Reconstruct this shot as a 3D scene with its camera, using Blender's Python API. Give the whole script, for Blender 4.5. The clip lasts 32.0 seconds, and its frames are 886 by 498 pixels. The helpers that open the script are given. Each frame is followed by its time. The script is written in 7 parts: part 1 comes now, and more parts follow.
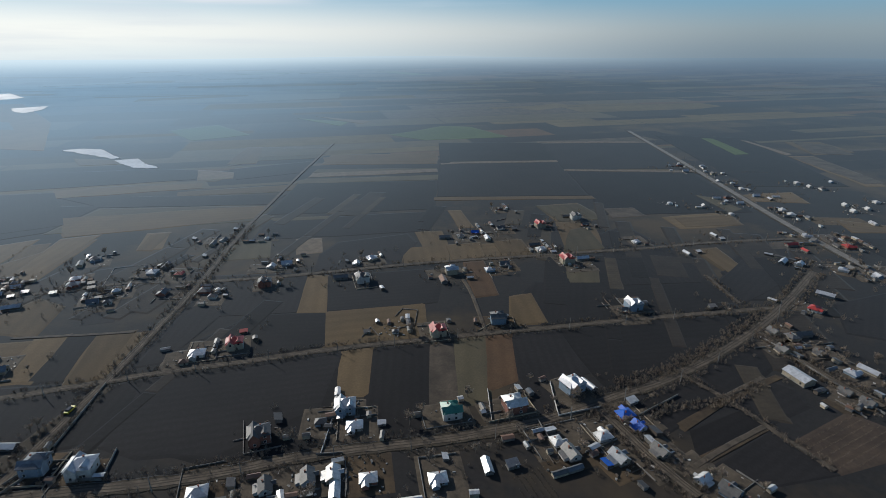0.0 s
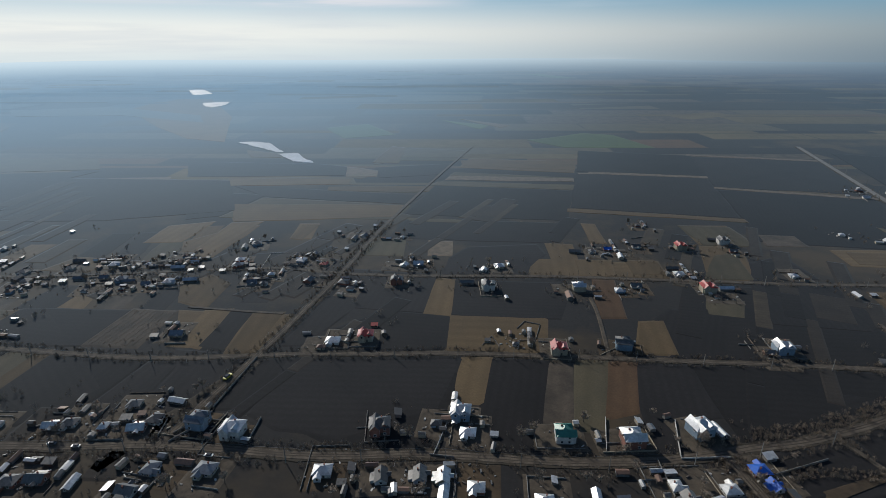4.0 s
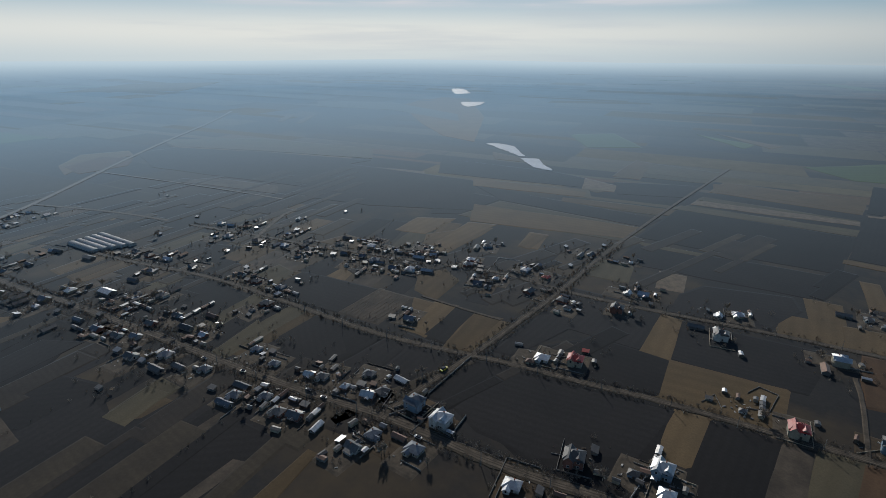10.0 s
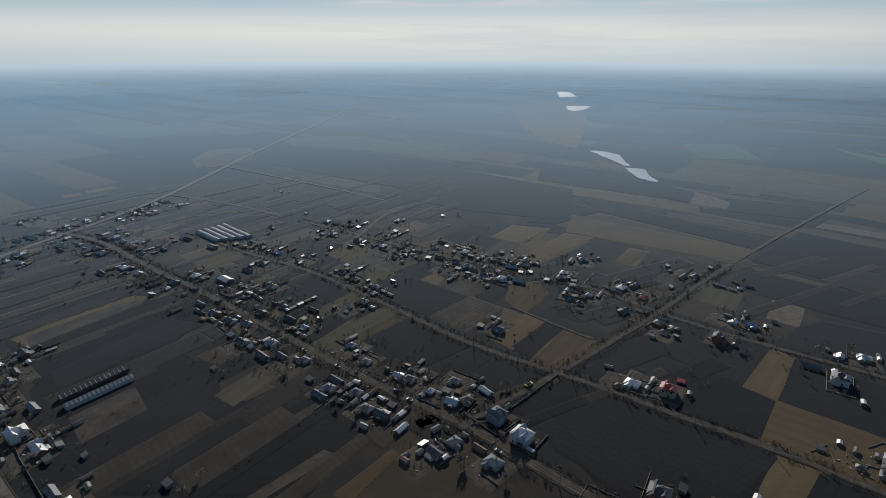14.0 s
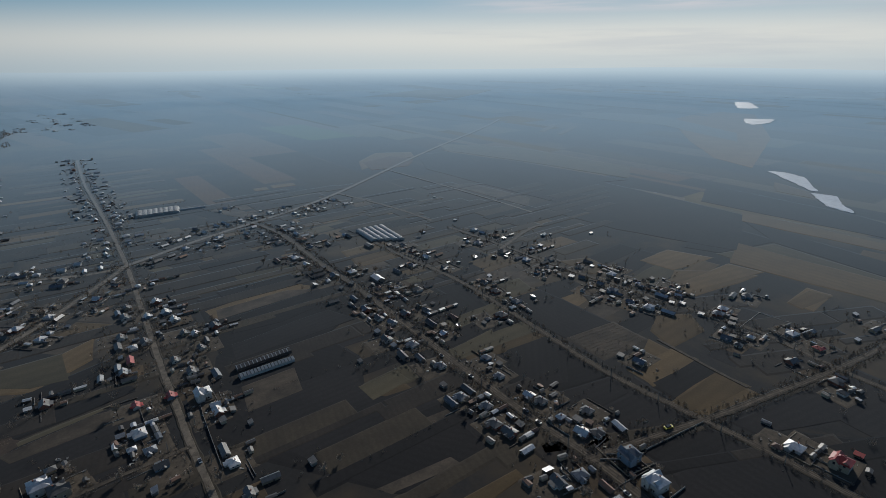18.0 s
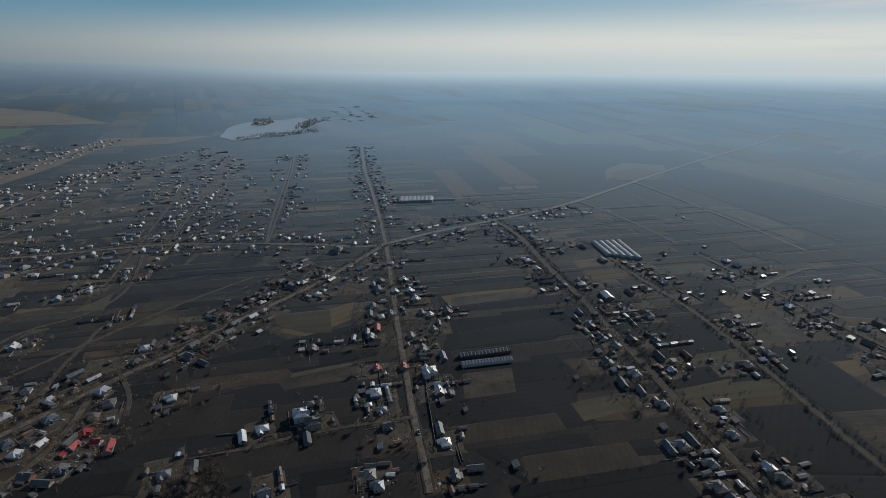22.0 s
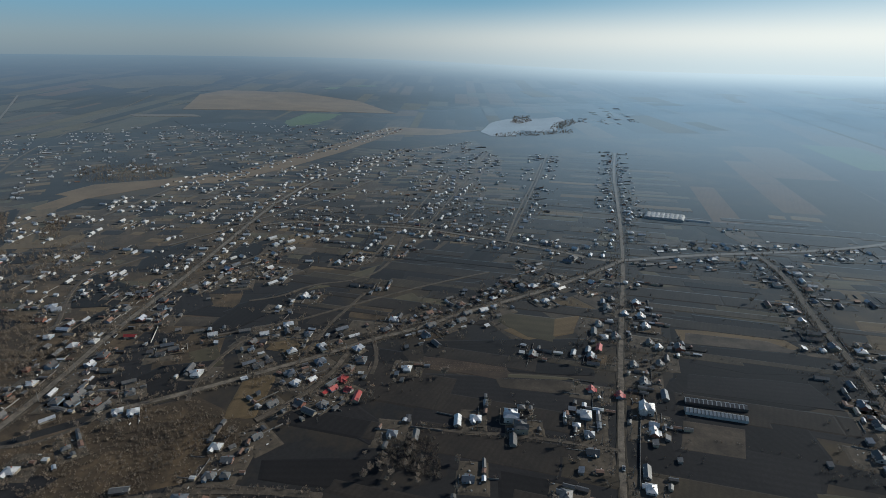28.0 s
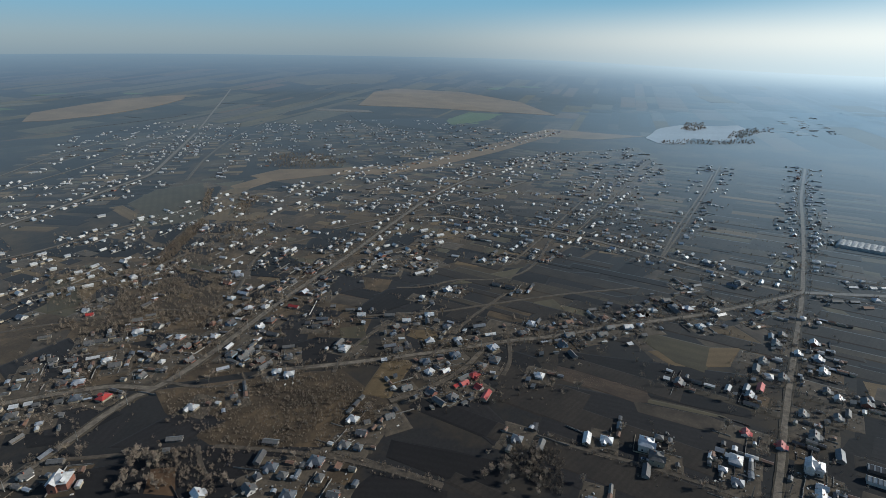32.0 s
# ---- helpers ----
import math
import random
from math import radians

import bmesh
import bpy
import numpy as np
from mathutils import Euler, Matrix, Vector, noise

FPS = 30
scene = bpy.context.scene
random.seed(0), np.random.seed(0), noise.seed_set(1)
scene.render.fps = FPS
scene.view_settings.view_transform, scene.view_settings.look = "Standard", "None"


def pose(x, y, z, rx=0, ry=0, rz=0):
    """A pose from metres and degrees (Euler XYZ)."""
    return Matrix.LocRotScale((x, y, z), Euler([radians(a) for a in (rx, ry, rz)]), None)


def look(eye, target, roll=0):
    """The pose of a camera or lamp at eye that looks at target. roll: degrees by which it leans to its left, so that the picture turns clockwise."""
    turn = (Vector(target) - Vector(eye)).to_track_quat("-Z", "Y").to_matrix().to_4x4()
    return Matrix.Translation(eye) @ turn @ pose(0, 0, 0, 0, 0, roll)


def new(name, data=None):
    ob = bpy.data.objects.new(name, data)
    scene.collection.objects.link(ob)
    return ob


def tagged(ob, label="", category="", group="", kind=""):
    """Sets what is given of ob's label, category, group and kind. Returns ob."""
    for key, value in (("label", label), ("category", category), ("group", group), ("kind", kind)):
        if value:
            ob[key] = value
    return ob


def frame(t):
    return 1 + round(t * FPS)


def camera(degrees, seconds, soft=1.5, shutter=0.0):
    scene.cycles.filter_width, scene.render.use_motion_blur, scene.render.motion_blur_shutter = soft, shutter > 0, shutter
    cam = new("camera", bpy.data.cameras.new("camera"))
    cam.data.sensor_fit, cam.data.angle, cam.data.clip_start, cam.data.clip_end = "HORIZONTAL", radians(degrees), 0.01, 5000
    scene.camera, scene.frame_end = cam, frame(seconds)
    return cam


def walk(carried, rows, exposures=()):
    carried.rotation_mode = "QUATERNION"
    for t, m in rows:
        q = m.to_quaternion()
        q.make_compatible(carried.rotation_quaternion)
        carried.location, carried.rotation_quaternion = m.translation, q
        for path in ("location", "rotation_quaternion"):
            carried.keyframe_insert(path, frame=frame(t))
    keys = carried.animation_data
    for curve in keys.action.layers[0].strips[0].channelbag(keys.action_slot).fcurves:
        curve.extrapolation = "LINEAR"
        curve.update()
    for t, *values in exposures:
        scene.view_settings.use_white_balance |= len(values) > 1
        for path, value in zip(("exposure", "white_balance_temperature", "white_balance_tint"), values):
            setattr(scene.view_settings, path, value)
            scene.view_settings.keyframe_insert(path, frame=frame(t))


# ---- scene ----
PATH = [
    (0.0, 0.00, 0.00, 174.95, 0.009, -20.947, -0.070),
    (0.5, 0.07, -0.28, 175.96, 1.790, -20.925, -0.091),
    (1.0, 0.12, -0.34, 176.95, 3.608, -20.882, -0.136),
    (1.5, 0.37, -0.63, 177.85, 5.544, -20.851, -0.120),
    (2.0, 0.04, -0.95, 178.87, 7.247, -20.841, -0.073),
    (2.5, -0.02, -1.02, 179.79, 9.227, -20.852, -0.041),
    (3.0, -0.45, -0.95, 180.68, 11.037, -20.849, -0.009),
    (3.5, -0.42, -1.15, 181.73, 12.932, -20.837, -0.017),
    (5.5, 0.68, -3.31, 188.25, 19.164, -20.931, -0.087),
    (6.0, 0.28, -4.27, 189.91, 21.075, -20.949, 0.009),
    (6.5, -0.09, -4.59, 191.07, 23.274, -20.940, 0.109),
    (7.0, -0.18, -4.08, 192.15, 26.046, -20.973, 0.082),
    (7.5, 0.21, -3.75, 192.93, 29.210, -20.938, 0.095),
    (8.0, 0.11, -3.72, 193.69, 32.075, -20.926, 0.135),
    (8.5, 0.50, -3.69, 194.96, 34.530, -20.946, 0.162),
    (9.0, 0.38, -3.46, 196.16, 36.639, -20.939, 0.257),
    (9.5, 0.07, -3.43, 197.29, 38.403, -20.929, 0.270),
    (10.0, -0.24, -3.60, 198.20, 39.904, -20.889, 0.297),
    (10.5, -0.39, -3.62, 198.75, 41.364, -20.841, 0.365),
    (11.0, -0.30, -3.45, 199.61, 42.821, -20.844, 0.427),
    (11.5, -0.38, -3.27, 200.37, 44.234, -20.819, 0.435),
    (12.0, -0.71, -3.25, 201.10, 45.664, -20.820, 0.433),
    (12.5, -0.13, -3.33, 202.34, 47.000, -20.840, 0.400),
    (13.0, 0.82, -3.32, 203.79, 48.269, -20.867, 0.327),
    (13.5, 0.96, -3.52, 205.37, 49.524, -20.886, 0.253),
    (14.0, 1.17, -3.86, 206.91, 50.688, -20.879, 0.122),
    (14.5, 1.36, -3.95, 208.12, 52.101, -20.821, 0.016),
    (16.5, 2.57, -4.06, 212.66, 59.936, -20.542, -0.369),
    (17.0, 1.86, -3.76, 213.89, 62.143, -20.499, -0.341),
    (17.5, 1.92, -3.51, 214.99, 64.506, -20.412, -0.418),
    (18.0, 2.10, -3.67, 215.99, 67.111, -20.304, -0.447),
    (18.5, 2.38, -3.84, 217.14, 69.816, -20.240, -0.440),
    (19.0, 2.43, -4.50, 218.02, 72.483, -20.136, -0.443),
    (19.5, 2.54, -5.59, 219.04, 75.162, -20.101, -0.387),
    (20.0, 2.99, -6.64, 220.18, 78.077, -20.116, -0.263),
    (20.5, 3.22, -7.46, 220.89, 81.664, -20.101, -0.166),
    (21.0, 2.05, -7.81, 221.10, 85.488, -20.069, -0.170),
    (21.5, 0.70, -7.70, 221.21, 89.349, -19.995, -0.203),
    (22.0, 0.23, -7.72, 221.99, 92.822, -19.927, -0.161),
    (22.5, 0.10, -7.90, 223.17, 95.513, -19.893, -0.071),
    (23.0, 0.10, -7.42, 224.66, 97.840, -19.962, -0.108),
    (23.5, 0.25, -6.96, 225.74, 100.053, -20.052, -0.078),
    (24.0, 0.42, -6.97, 226.53, 102.070, -20.073, -0.089),
    (24.5, 0.39, -6.92, 227.82, 104.161, -20.145, -0.052),
    (25.0, 0.42, -6.99, 228.93, 106.183, -20.196, -0.053),
    (25.5, 0.91, -6.84, 229.98, 108.423, -20.212, 0.058),
    (27.5, 4.07, -7.29, 235.60, 117.075, -20.297, 0.139),
    (28.0, 4.28, -7.23, 236.79, 119.151, -20.271, 0.143),
    (28.5, 3.87, -7.32, 237.46, 121.213, -20.281, 0.163),
    (29.0, 3.12, -7.43, 237.51, 123.295, -20.247, 0.148),
    (29.5, 2.98, -7.36, 237.31, 125.427, -20.279, 0.175),
    (30.0, 2.48, -7.39, 236.72, 127.837, -20.257, 0.146),
    (30.5, 2.34, -6.95, 236.42, 130.297, -20.234, 0.145),
    (31.0, 2.23, -6.85, 236.56, 132.247, -20.255, 0.172),
    (31.5, 2.16, -7.03, 236.82, 134.073, -20.247, 0.194),
    (32.0, 1.97, -7.08, 236.87, 135.762, -20.229, 0.211),
]


def _poses():
    """Seconds and camera poses from the rows of eye, yaw, pitch and lean."""
    for t, x, y, z, yaw, tilt, lean in PATH:
        a, b = radians(yaw), radians(tilt)
        ahead = Vector((-math.sin(a) * math.cos(b), math.cos(a) * math.cos(b), math.sin(b)))
        yield t, look((x, y, z), Vector((x, y, z)) + ahead * 100, lean)


cam = camera(79.3, 32.0, soft=0.85)
walk(cam, list(_poses()), exposures=((0.0, -0.03, 5950, 8), (3.0, -0.12, 5950, 8), (6.0, -0.29, 5950, 8), (9.0, -0.40, 5950, 8), (13.0, -0.43, 5950, 8), (17.0, -0.51, 5950, 8), (21.0, -0.57, 5950, 8), (23.0, -0.47, 5900, 5), (25.0, -0.28, 5900, 5), (28.0, -0.08, 5900, 5), (32.0, 0.15, 5900, 5)))

# ---- daylight: low winter sun in the north-west, thin high cloud ----
SUN_YAW, SUN_UP = 50.0, 27.0
world = bpy.data.worlds.new("winter_sky")
scene.world = world
world.use_nodes = True


def _sky():
    nt = world.node_tree
    n, ln = nt.nodes, nt.links
    n.clear()

    def span(value, lo, hi, a=0.0, b=1.0):
        r = n.new("ShaderNodeMapRange")
        r.interpolation_type = "SMOOTHSTEP"
        for k, x in (("From Min", lo), ("From Max", hi), ("To Min", a), ("To Max", b)):
            r.inputs[k].default_value = x
        ln.new(value, r.inputs["Value"])
        return r.outputs["Result"]

    def mixed(fac, one, two):
        m = n.new("ShaderNodeMixRGB")
        ln.new(fac, m.inputs["Fac"])
        for k, x in (("Color1", one), ("Color2", two)):
            if isinstance(x, tuple):
                m.inputs[k].default_value = (*x, 1)
            else:
                ln.new(x, m.inputs[k])
        return m.outputs["Color"]

    def bearing(geo, yaw):
        d = n.new("ShaderNodeVectorMath")
        d.operation = "DOT_PRODUCT"
        d.inputs[1].default_value = (-math.sin(radians(yaw)), math.cos(radians(yaw)), 0)
        ln.new(geo, d.inputs[0])
        return d.outputs["Value"]

    out = n.new("ShaderNodeOutputWorld")
    bg = n.new("ShaderNodeBackground")
    bg.inputs["Strength"].default_value = 0.08
    sky = n.new("ShaderNodeTexSky")
    sky.sky_type = "NISHITA"
    sky.sun_disc = False
    sky.sun_elevation = radians(SUN_UP)
    sky.sun_rotation = radians(-SUN_YAW)
    sky.altitude = 250
    sky.air_density, sky.dust_density, sky.ozone_density = 1.0, 0.4, 2.0
    geo = n.new("ShaderNodeTexCoord").outputs["Generated"]
    sep = n.new("ShaderNodeSeparateXYZ")
    ln.new(geo, sep.inputs["Vector"])
    up = sep.outputs["Z"]
    # pale moist air low over the land, whiter towards the sun, bluer away from it and higher up
    sunward = span(bearing(geo, SUN_YAW + 6), 0.02, 1.0)
    low = mixed(sunward, (3.6, 4.3, 4.6), (13.4, 12.7, 11.4))
    high = mixed(span(bearing(geo, SUN_YAW + 2), 0.40, 1.0), (2.3, 4.7, 6.3), (5.6, 7.6, 8.8))
    mist = mixed(sunward, (2.3, 3.1, 3.8), (9.4, 10.5, 10.7))
    veil = mixed(span(up, -0.03, 0.035), mist, mixed(span(up, 0.01, 0.09), low, high))
    base = mixed(span(up, 0.06, 0.40, 0.9, 0.0), sky.outputs["Color"], veil)
    # streaks of cirrus, stretched along the horizon
    mp = n.new("ShaderNodeMapping")
    mp.inputs["Scale"].default_value = (2.0, 1.4, 26.0)
    mp.inputs["Rotation"].default_value = (0.015, 0.02, 0.6)
    ns = n.new("ShaderNodeTexNoise")
    ns.inputs["Scale"].default_value, ns.inputs["Detail"].default_value, ns.inputs["Roughness"].default_value = 1.5, 7, 0.55
    ln.new(geo, mp.inputs["Vector"])
    ln.new(mp.outputs["Vector"], ns.inputs["Vector"])
    m1 = n.new("ShaderNodeMath")
    m1.operation = "MULTIPLY"
    ln.new(span(ns.outputs["Fac"], 0.45, 0.72, 0.0, 0.42), m1.inputs[0])
    ln.new(span(bearing(geo, 38), 0.55, 0.97), m1.inputs[1])
    cirrus = mixed(m1.outputs["Value"], base, (8.8, 9.1, 9.3))
    # one long thin cloud bar, faintly rosy, high over the sunward horizon
    bar = span(up, 0.055, 0.069)
    for factor in (span(up, 0.071, 0.088, 1.0, 0.0), span(bearing(geo, 40), 0.86, 0.97), span(ns.outputs["Fac"], 0.36, 0.56, 0.2, 0.85)):
        m2 = n.new("ShaderNodeMath")
        m2.operation = "MULTIPLY"
        ln.new(bar, m2.inputs[0])
        ln.new(factor, m2.inputs[1])
        bar = m2.outputs["Value"]
    ln.new(mixed(bar, cirrus, (11.8, 10.9, 10.6)), bg.inputs["Color"])
    ln.new(bg.outputs["Background"], out.inputs["Surface"])


_sky()
sun = new("sun", bpy.data.lights.new("sun", "SUN"))
sun.data.energy, sun.data.angle, sun.data.color = 4.1, radians(0.6), (1.0, 0.90, 0.76)
_toward = Vector((-math.sin(radians(SUN_YAW)) * math.cos(radians(SUN_UP)), math.cos(radians(SUN_YAW)) * math.cos(radians(SUN_UP)), math.sin(radians(SUN_UP))))
sun.matrix_world = look(_toward * 400, (0, 0, 0))


# ---- materials ----
MATS = {}


def material(name, colour, second=None, rough=0.9, metal=0.0, scale=0.2, fine=3.0, bump=0.0, spec=0.5, rows=0.0, haze_sheen=0.0, vary=0.0, third=None, coarse=0.02, island=False):
    """A surface with coarse blotches, fine grain, optional parallel rows (metres apart, along local x) and a tone per object."""
    m = bpy.data.materials.new(name)
    m.use_nodes = True
    nt = m.node_tree
    n, ln = nt.nodes, nt.links
    b = n["Principled BSDF"]
    b.inputs["Roughness"].default_value, b.inputs["Metallic"].default_value = rough, metal
    b.inputs["Specular IOR Level"].default_value = spec
    if haze_sheen:
        # sheen imitates aerial haze: stronger towards the sun and with distance
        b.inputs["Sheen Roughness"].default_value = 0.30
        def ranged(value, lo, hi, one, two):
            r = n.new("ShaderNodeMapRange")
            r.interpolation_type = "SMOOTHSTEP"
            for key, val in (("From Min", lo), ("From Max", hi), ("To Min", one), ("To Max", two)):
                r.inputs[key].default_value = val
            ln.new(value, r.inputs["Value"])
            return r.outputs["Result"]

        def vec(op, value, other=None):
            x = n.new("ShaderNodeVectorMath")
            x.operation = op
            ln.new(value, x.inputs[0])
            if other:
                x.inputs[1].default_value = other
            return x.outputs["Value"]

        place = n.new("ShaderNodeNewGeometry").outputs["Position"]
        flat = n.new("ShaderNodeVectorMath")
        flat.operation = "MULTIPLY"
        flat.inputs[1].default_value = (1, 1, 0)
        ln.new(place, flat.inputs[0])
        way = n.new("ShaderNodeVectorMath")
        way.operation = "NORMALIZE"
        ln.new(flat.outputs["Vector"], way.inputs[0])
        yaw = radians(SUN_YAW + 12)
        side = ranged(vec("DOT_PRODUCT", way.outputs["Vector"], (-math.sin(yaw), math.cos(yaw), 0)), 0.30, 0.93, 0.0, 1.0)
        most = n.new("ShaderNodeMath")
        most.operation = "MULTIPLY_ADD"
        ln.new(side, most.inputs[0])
        ln.new(ranged(vec("LENGTH", place), 200, 1700, 0.40 * haze_sheen, 0.90 * haze_sheen), most.inputs[1])
        # a weaker base of the imitated haze on every bearing, rising with distance
        ln.new(ranged(vec("LENGTH", place), 900, 3000, 0.25 * haze_sheen, 0.36 * haze_sheen), most.inputs[2])
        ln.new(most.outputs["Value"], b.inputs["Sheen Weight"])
        # blue tint of the imitated haze
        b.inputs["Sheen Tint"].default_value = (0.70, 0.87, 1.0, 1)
    second = second or tuple(c * 0.72 for c in colour)
    tc = n.new("ShaderNodeTexCoord")

    def noise_at(s, detail=5, rough_=0.6):
        t = n.new("ShaderNodeTexNoise")
        t.inputs["Scale"].default_value, t.inputs["Detail"].default_value, t.inputs["Roughness"].default_value = s, detail, rough_
        ln.new(tc.outputs["Object"], t.inputs["Vector"])
        return t

    def blend(fac, a, c, lo=0.35, hi=0.65):
        r = n.new("ShaderNodeMapRange")
        r.inputs["From Min"].default_value, r.inputs["From Max"].default_value = lo, hi
        ln.new(fac, r.inputs["Value"])
        x = n.new("ShaderNodeMixRGB")
        ln.new(r.outputs["Result"], x.inputs["Fac"])
        for sock, v in (("Color1", a), ("Color2", c)):
            if isinstance(v, tuple):
                x.inputs[sock].default_value = (*v, 1)
            else:
                ln.new(v, x.inputs[sock])
        return x.outputs["Color"]

    col = blend(noise_at(scale).outputs["Fac"], colour, second)
    grain = noise_at(fine, 4, 0.7)
    dark = n.new("ShaderNodeMixRGB")
    dark.blend_type = "MULTIPLY"
    dark.inputs["Fac"].default_value = 0.38
    ln.new(col, dark.inputs["Color1"])
    gr = n.new("ShaderNodeMapRange")
    gr.inputs["From Min"].default_value, gr.inputs["From Max"].default_value, gr.inputs["To Min"].default_value, gr.inputs["To Max"].default_value = 0.3, 0.7, 0.45, 1.25
    ln.new(grain.outputs["Fac"], gr.inputs["Value"])
    ln.new(gr.outputs["Result"], dark.inputs["Color2"])
    col = dark.outputs["Color"]
    if third:
        col = blend(noise_at(coarse, 6, 0.65).outputs["Fac"], col, third, 0.48, 0.62)
    if rows:
        sep = n.new("ShaderNodeSeparateXYZ")
        ln.new(tc.outputs["Object"], sep.inputs["Vector"])
        wob = n.new("ShaderNodeMath")
        wob.operation = "MULTIPLY_ADD"
        wob.inputs[1].default_value = 0.8
        ln.new(noise_at(0.08).outputs["Fac"], wob.inputs[0])
        ln.new(sep.outputs["Y"], wob.inputs[2])
        mul = n.new("ShaderNodeMath")
        mul.operation = "MULTIPLY"
        mul.inputs[1].default_value = 2 * math.pi / rows
        ln.new(wob.outputs["Value"], mul.inputs[0])
        sn = n.new("ShaderNodeMath")
        sn.operation = "SINE"
        ln.new(mul.outputs["Value"], sn.inputs[0])
        col = blend(sn.outputs["Value"], col, tuple(c * 0.55 for c in colour), -0.7, 5.0)
    if vary:
        info = n.new("ShaderNodeObjectInfo" if not island else "ShaderNodeNewGeometry")
        hsv = n.new("ShaderNodeHueSaturation")
        r = n.new("ShaderNodeMapRange")
        r.inputs["To Min"].default_value, r.inputs["To Max"].default_value = 1 - vary, 1 + vary
        ln.new(info.outputs["Random Per Island" if island else "Random"], r.inputs["Value"])
        ln.new(r.outputs["Result"], hsv.inputs["Value"])
        ln.new(col, hsv.inputs["Color"])
        col = hsv.outputs["Color"]
    ln.new(col, b.inputs["Base Color"])
    if bump:
        bp = n.new("ShaderNodeBump")
        bp.inputs["Strength"].default_value, bp.inputs["Distance"].default_value = 0.6, bump
        ln.new(grain.outputs["Fac"], bp.inputs["Height"])
        ln.new(bp.outputs["Normal"], b.inputs["Normal"])
    MATS[name] = m
    return m


# land: dark chernozem, stubble, winter grass; sheen paints haze onto each
material("soil", (0.0226, 0.0206, 0.0206), (0.0168, 0.0158, 0.0164), 1.0, scale=0.02, fine=0.5, rows=5.2, vary=0.25, bump=0.05, spec=0.17, haze_sheen=1.0)
material("ochre", (0.1204, 0.0843, 0.0447), (0.0929, 0.0671, 0.0378), 1.0, scale=0.03, fine=0.8, rows=9.0, vary=0.25, bump=0.05, spec=0.17, haze_sheen=1.0)
material("ochre_dark", (0.1032, 0.0619, 0.0344), (0.0791, 0.0499, 0.0301), 1.0, scale=0.04, fine=0.8, rows=8.0, vary=0.1, bump=0.05, spec=0.17, haze_sheen=1.0)
material("grass", (0.0880, 0.0740, 0.0455), (0.0660, 0.0570, 0.0380), 1.0, scale=0.03, fine=0.9, rows=11.0, vary=0.2, bump=0.05, spec=0.17, haze_sheen=1.0)
material("green", (0.0731, 0.1032, 0.0344), (0.0645, 0.0860, 0.0344), 1.0, scale=0.02, fine=0.6, rows=12.0, vary=0.15, bump=0.05, spec=0.17, haze_sheen=1.0)
material("fallow", (0.041, 0.034, 0.028), (0.027, 0.0235, 0.021), 1.0, scale=0.05, fine=0.6, rows=3.6, bump=0.05, spec=0.17, haze_sheen=1.0)
material("fallow_pale", (0.064, 0.052, 0.037), (0.042, 0.035, 0.027), 1.0, scale=0.05, fine=0.6, rows=4.2, bump=0.05, spec=0.17, haze_sheen=1.0)
material("straw", (0.1634, 0.1290, 0.0903), (0.0946, 0.0757, 0.0559), 1.0, scale=0.12, fine=0.7, vary=0.1, bump=0.08, spec=0.17, haze_sheen=1.0)
material("strip", (0.0946, 0.0757, 0.0568), (0.0430, 0.0361, 0.0292), 1.0, scale=0.05, fine=0.7, rows=6.0, vary=0.15, bump=0.05, spec=0.17, haze_sheen=1.0)
material("orchard", (0.085, 0.062, 0.045), (0.0473, 0.0361, 0.0284), 1.0, scale=0.05, fine=0.6, rows=4.5, vary=0.1, bump=0.05, spec=0.17, haze_sheen=1.0)
material("scrub", (0.0705, 0.0516, 0.0327), (0.0430, 0.0327, 0.0232), 1.0, scale=0.06, fine=0.5, third=(0.105, 0.074, 0.044), coarse=0.03, bump=0.2, spec=0.17, haze_sheen=1.0)
material("clay", (0.20, 0.145, 0.09), (0.15, 0.11, 0.07), 1.0, scale=0.01, fine=0.2, vary=0.1, spec=0.17, haze_sheen=0.8)
material("reed", (0.17, 0.12, 0.07), (0.125, 0.088, 0.052), 1.0, scale=0.02, fine=0.3, vary=0.1, spec=0.17, haze_sheen=0.9)
material("far_soil", (0.035, 0.032, 0.028), (0.025, 0.024, 0.022), 0.95, scale=0.006, fine=0.05, vary=0.3, spec=0.17, haze_sheen=0.94)
material("far_grass", (0.11, 0.095, 0.06), (0.08, 0.07, 0.048), 0.95, scale=0.006, fine=0.05, vary=0.3, spec=0.17, haze_sheen=0.8)
material("land", (0.0275, 0.0258, 0.0250), (0.0195, 0.0190, 0.0195), 1.0, scale=0.012, fine=0.4, third=(0.062, 0.047, 0.030), coarse=0.006, bump=0.05, spec=0.17, haze_sheen=1.0)
material("yard", (0.088, 0.071, 0.052), (0.048, 0.040, 0.031), 1.0, scale=0.15, fine=0.8, vary=0.25, bump=0.05, spec=0.17, haze_sheen=1.0)
material("rut", (0.0473, 0.0387, 0.0310), (0.0731, 0.0602, 0.0464), 1.0, scale=0.1, fine=1.0, bump=0.03, spec=0.17, haze_sheen=1.0)
material("dirt", (0.1419, 0.1161, 0.0877), (0.0671, 0.0542, 0.0413), 1.0, scale=0.2, fine=1.5, bump=0.04, spec=0.17, haze_sheen=1.0)
material("path", (0.1075, 0.0877, 0.0671), (0.0602, 0.0499, 0.0387), 1.0, scale=0.2, fine=1.5, bump=0.04, spec=0.17, haze_sheen=1.0)
material("asphalt", (0.2021, 0.1849, 0.1634), (0.1376, 0.1273, 0.1118), 1.0, scale=0.15, fine=2.0, bump=0.01, spec=0.17, haze_sheen=1.0)
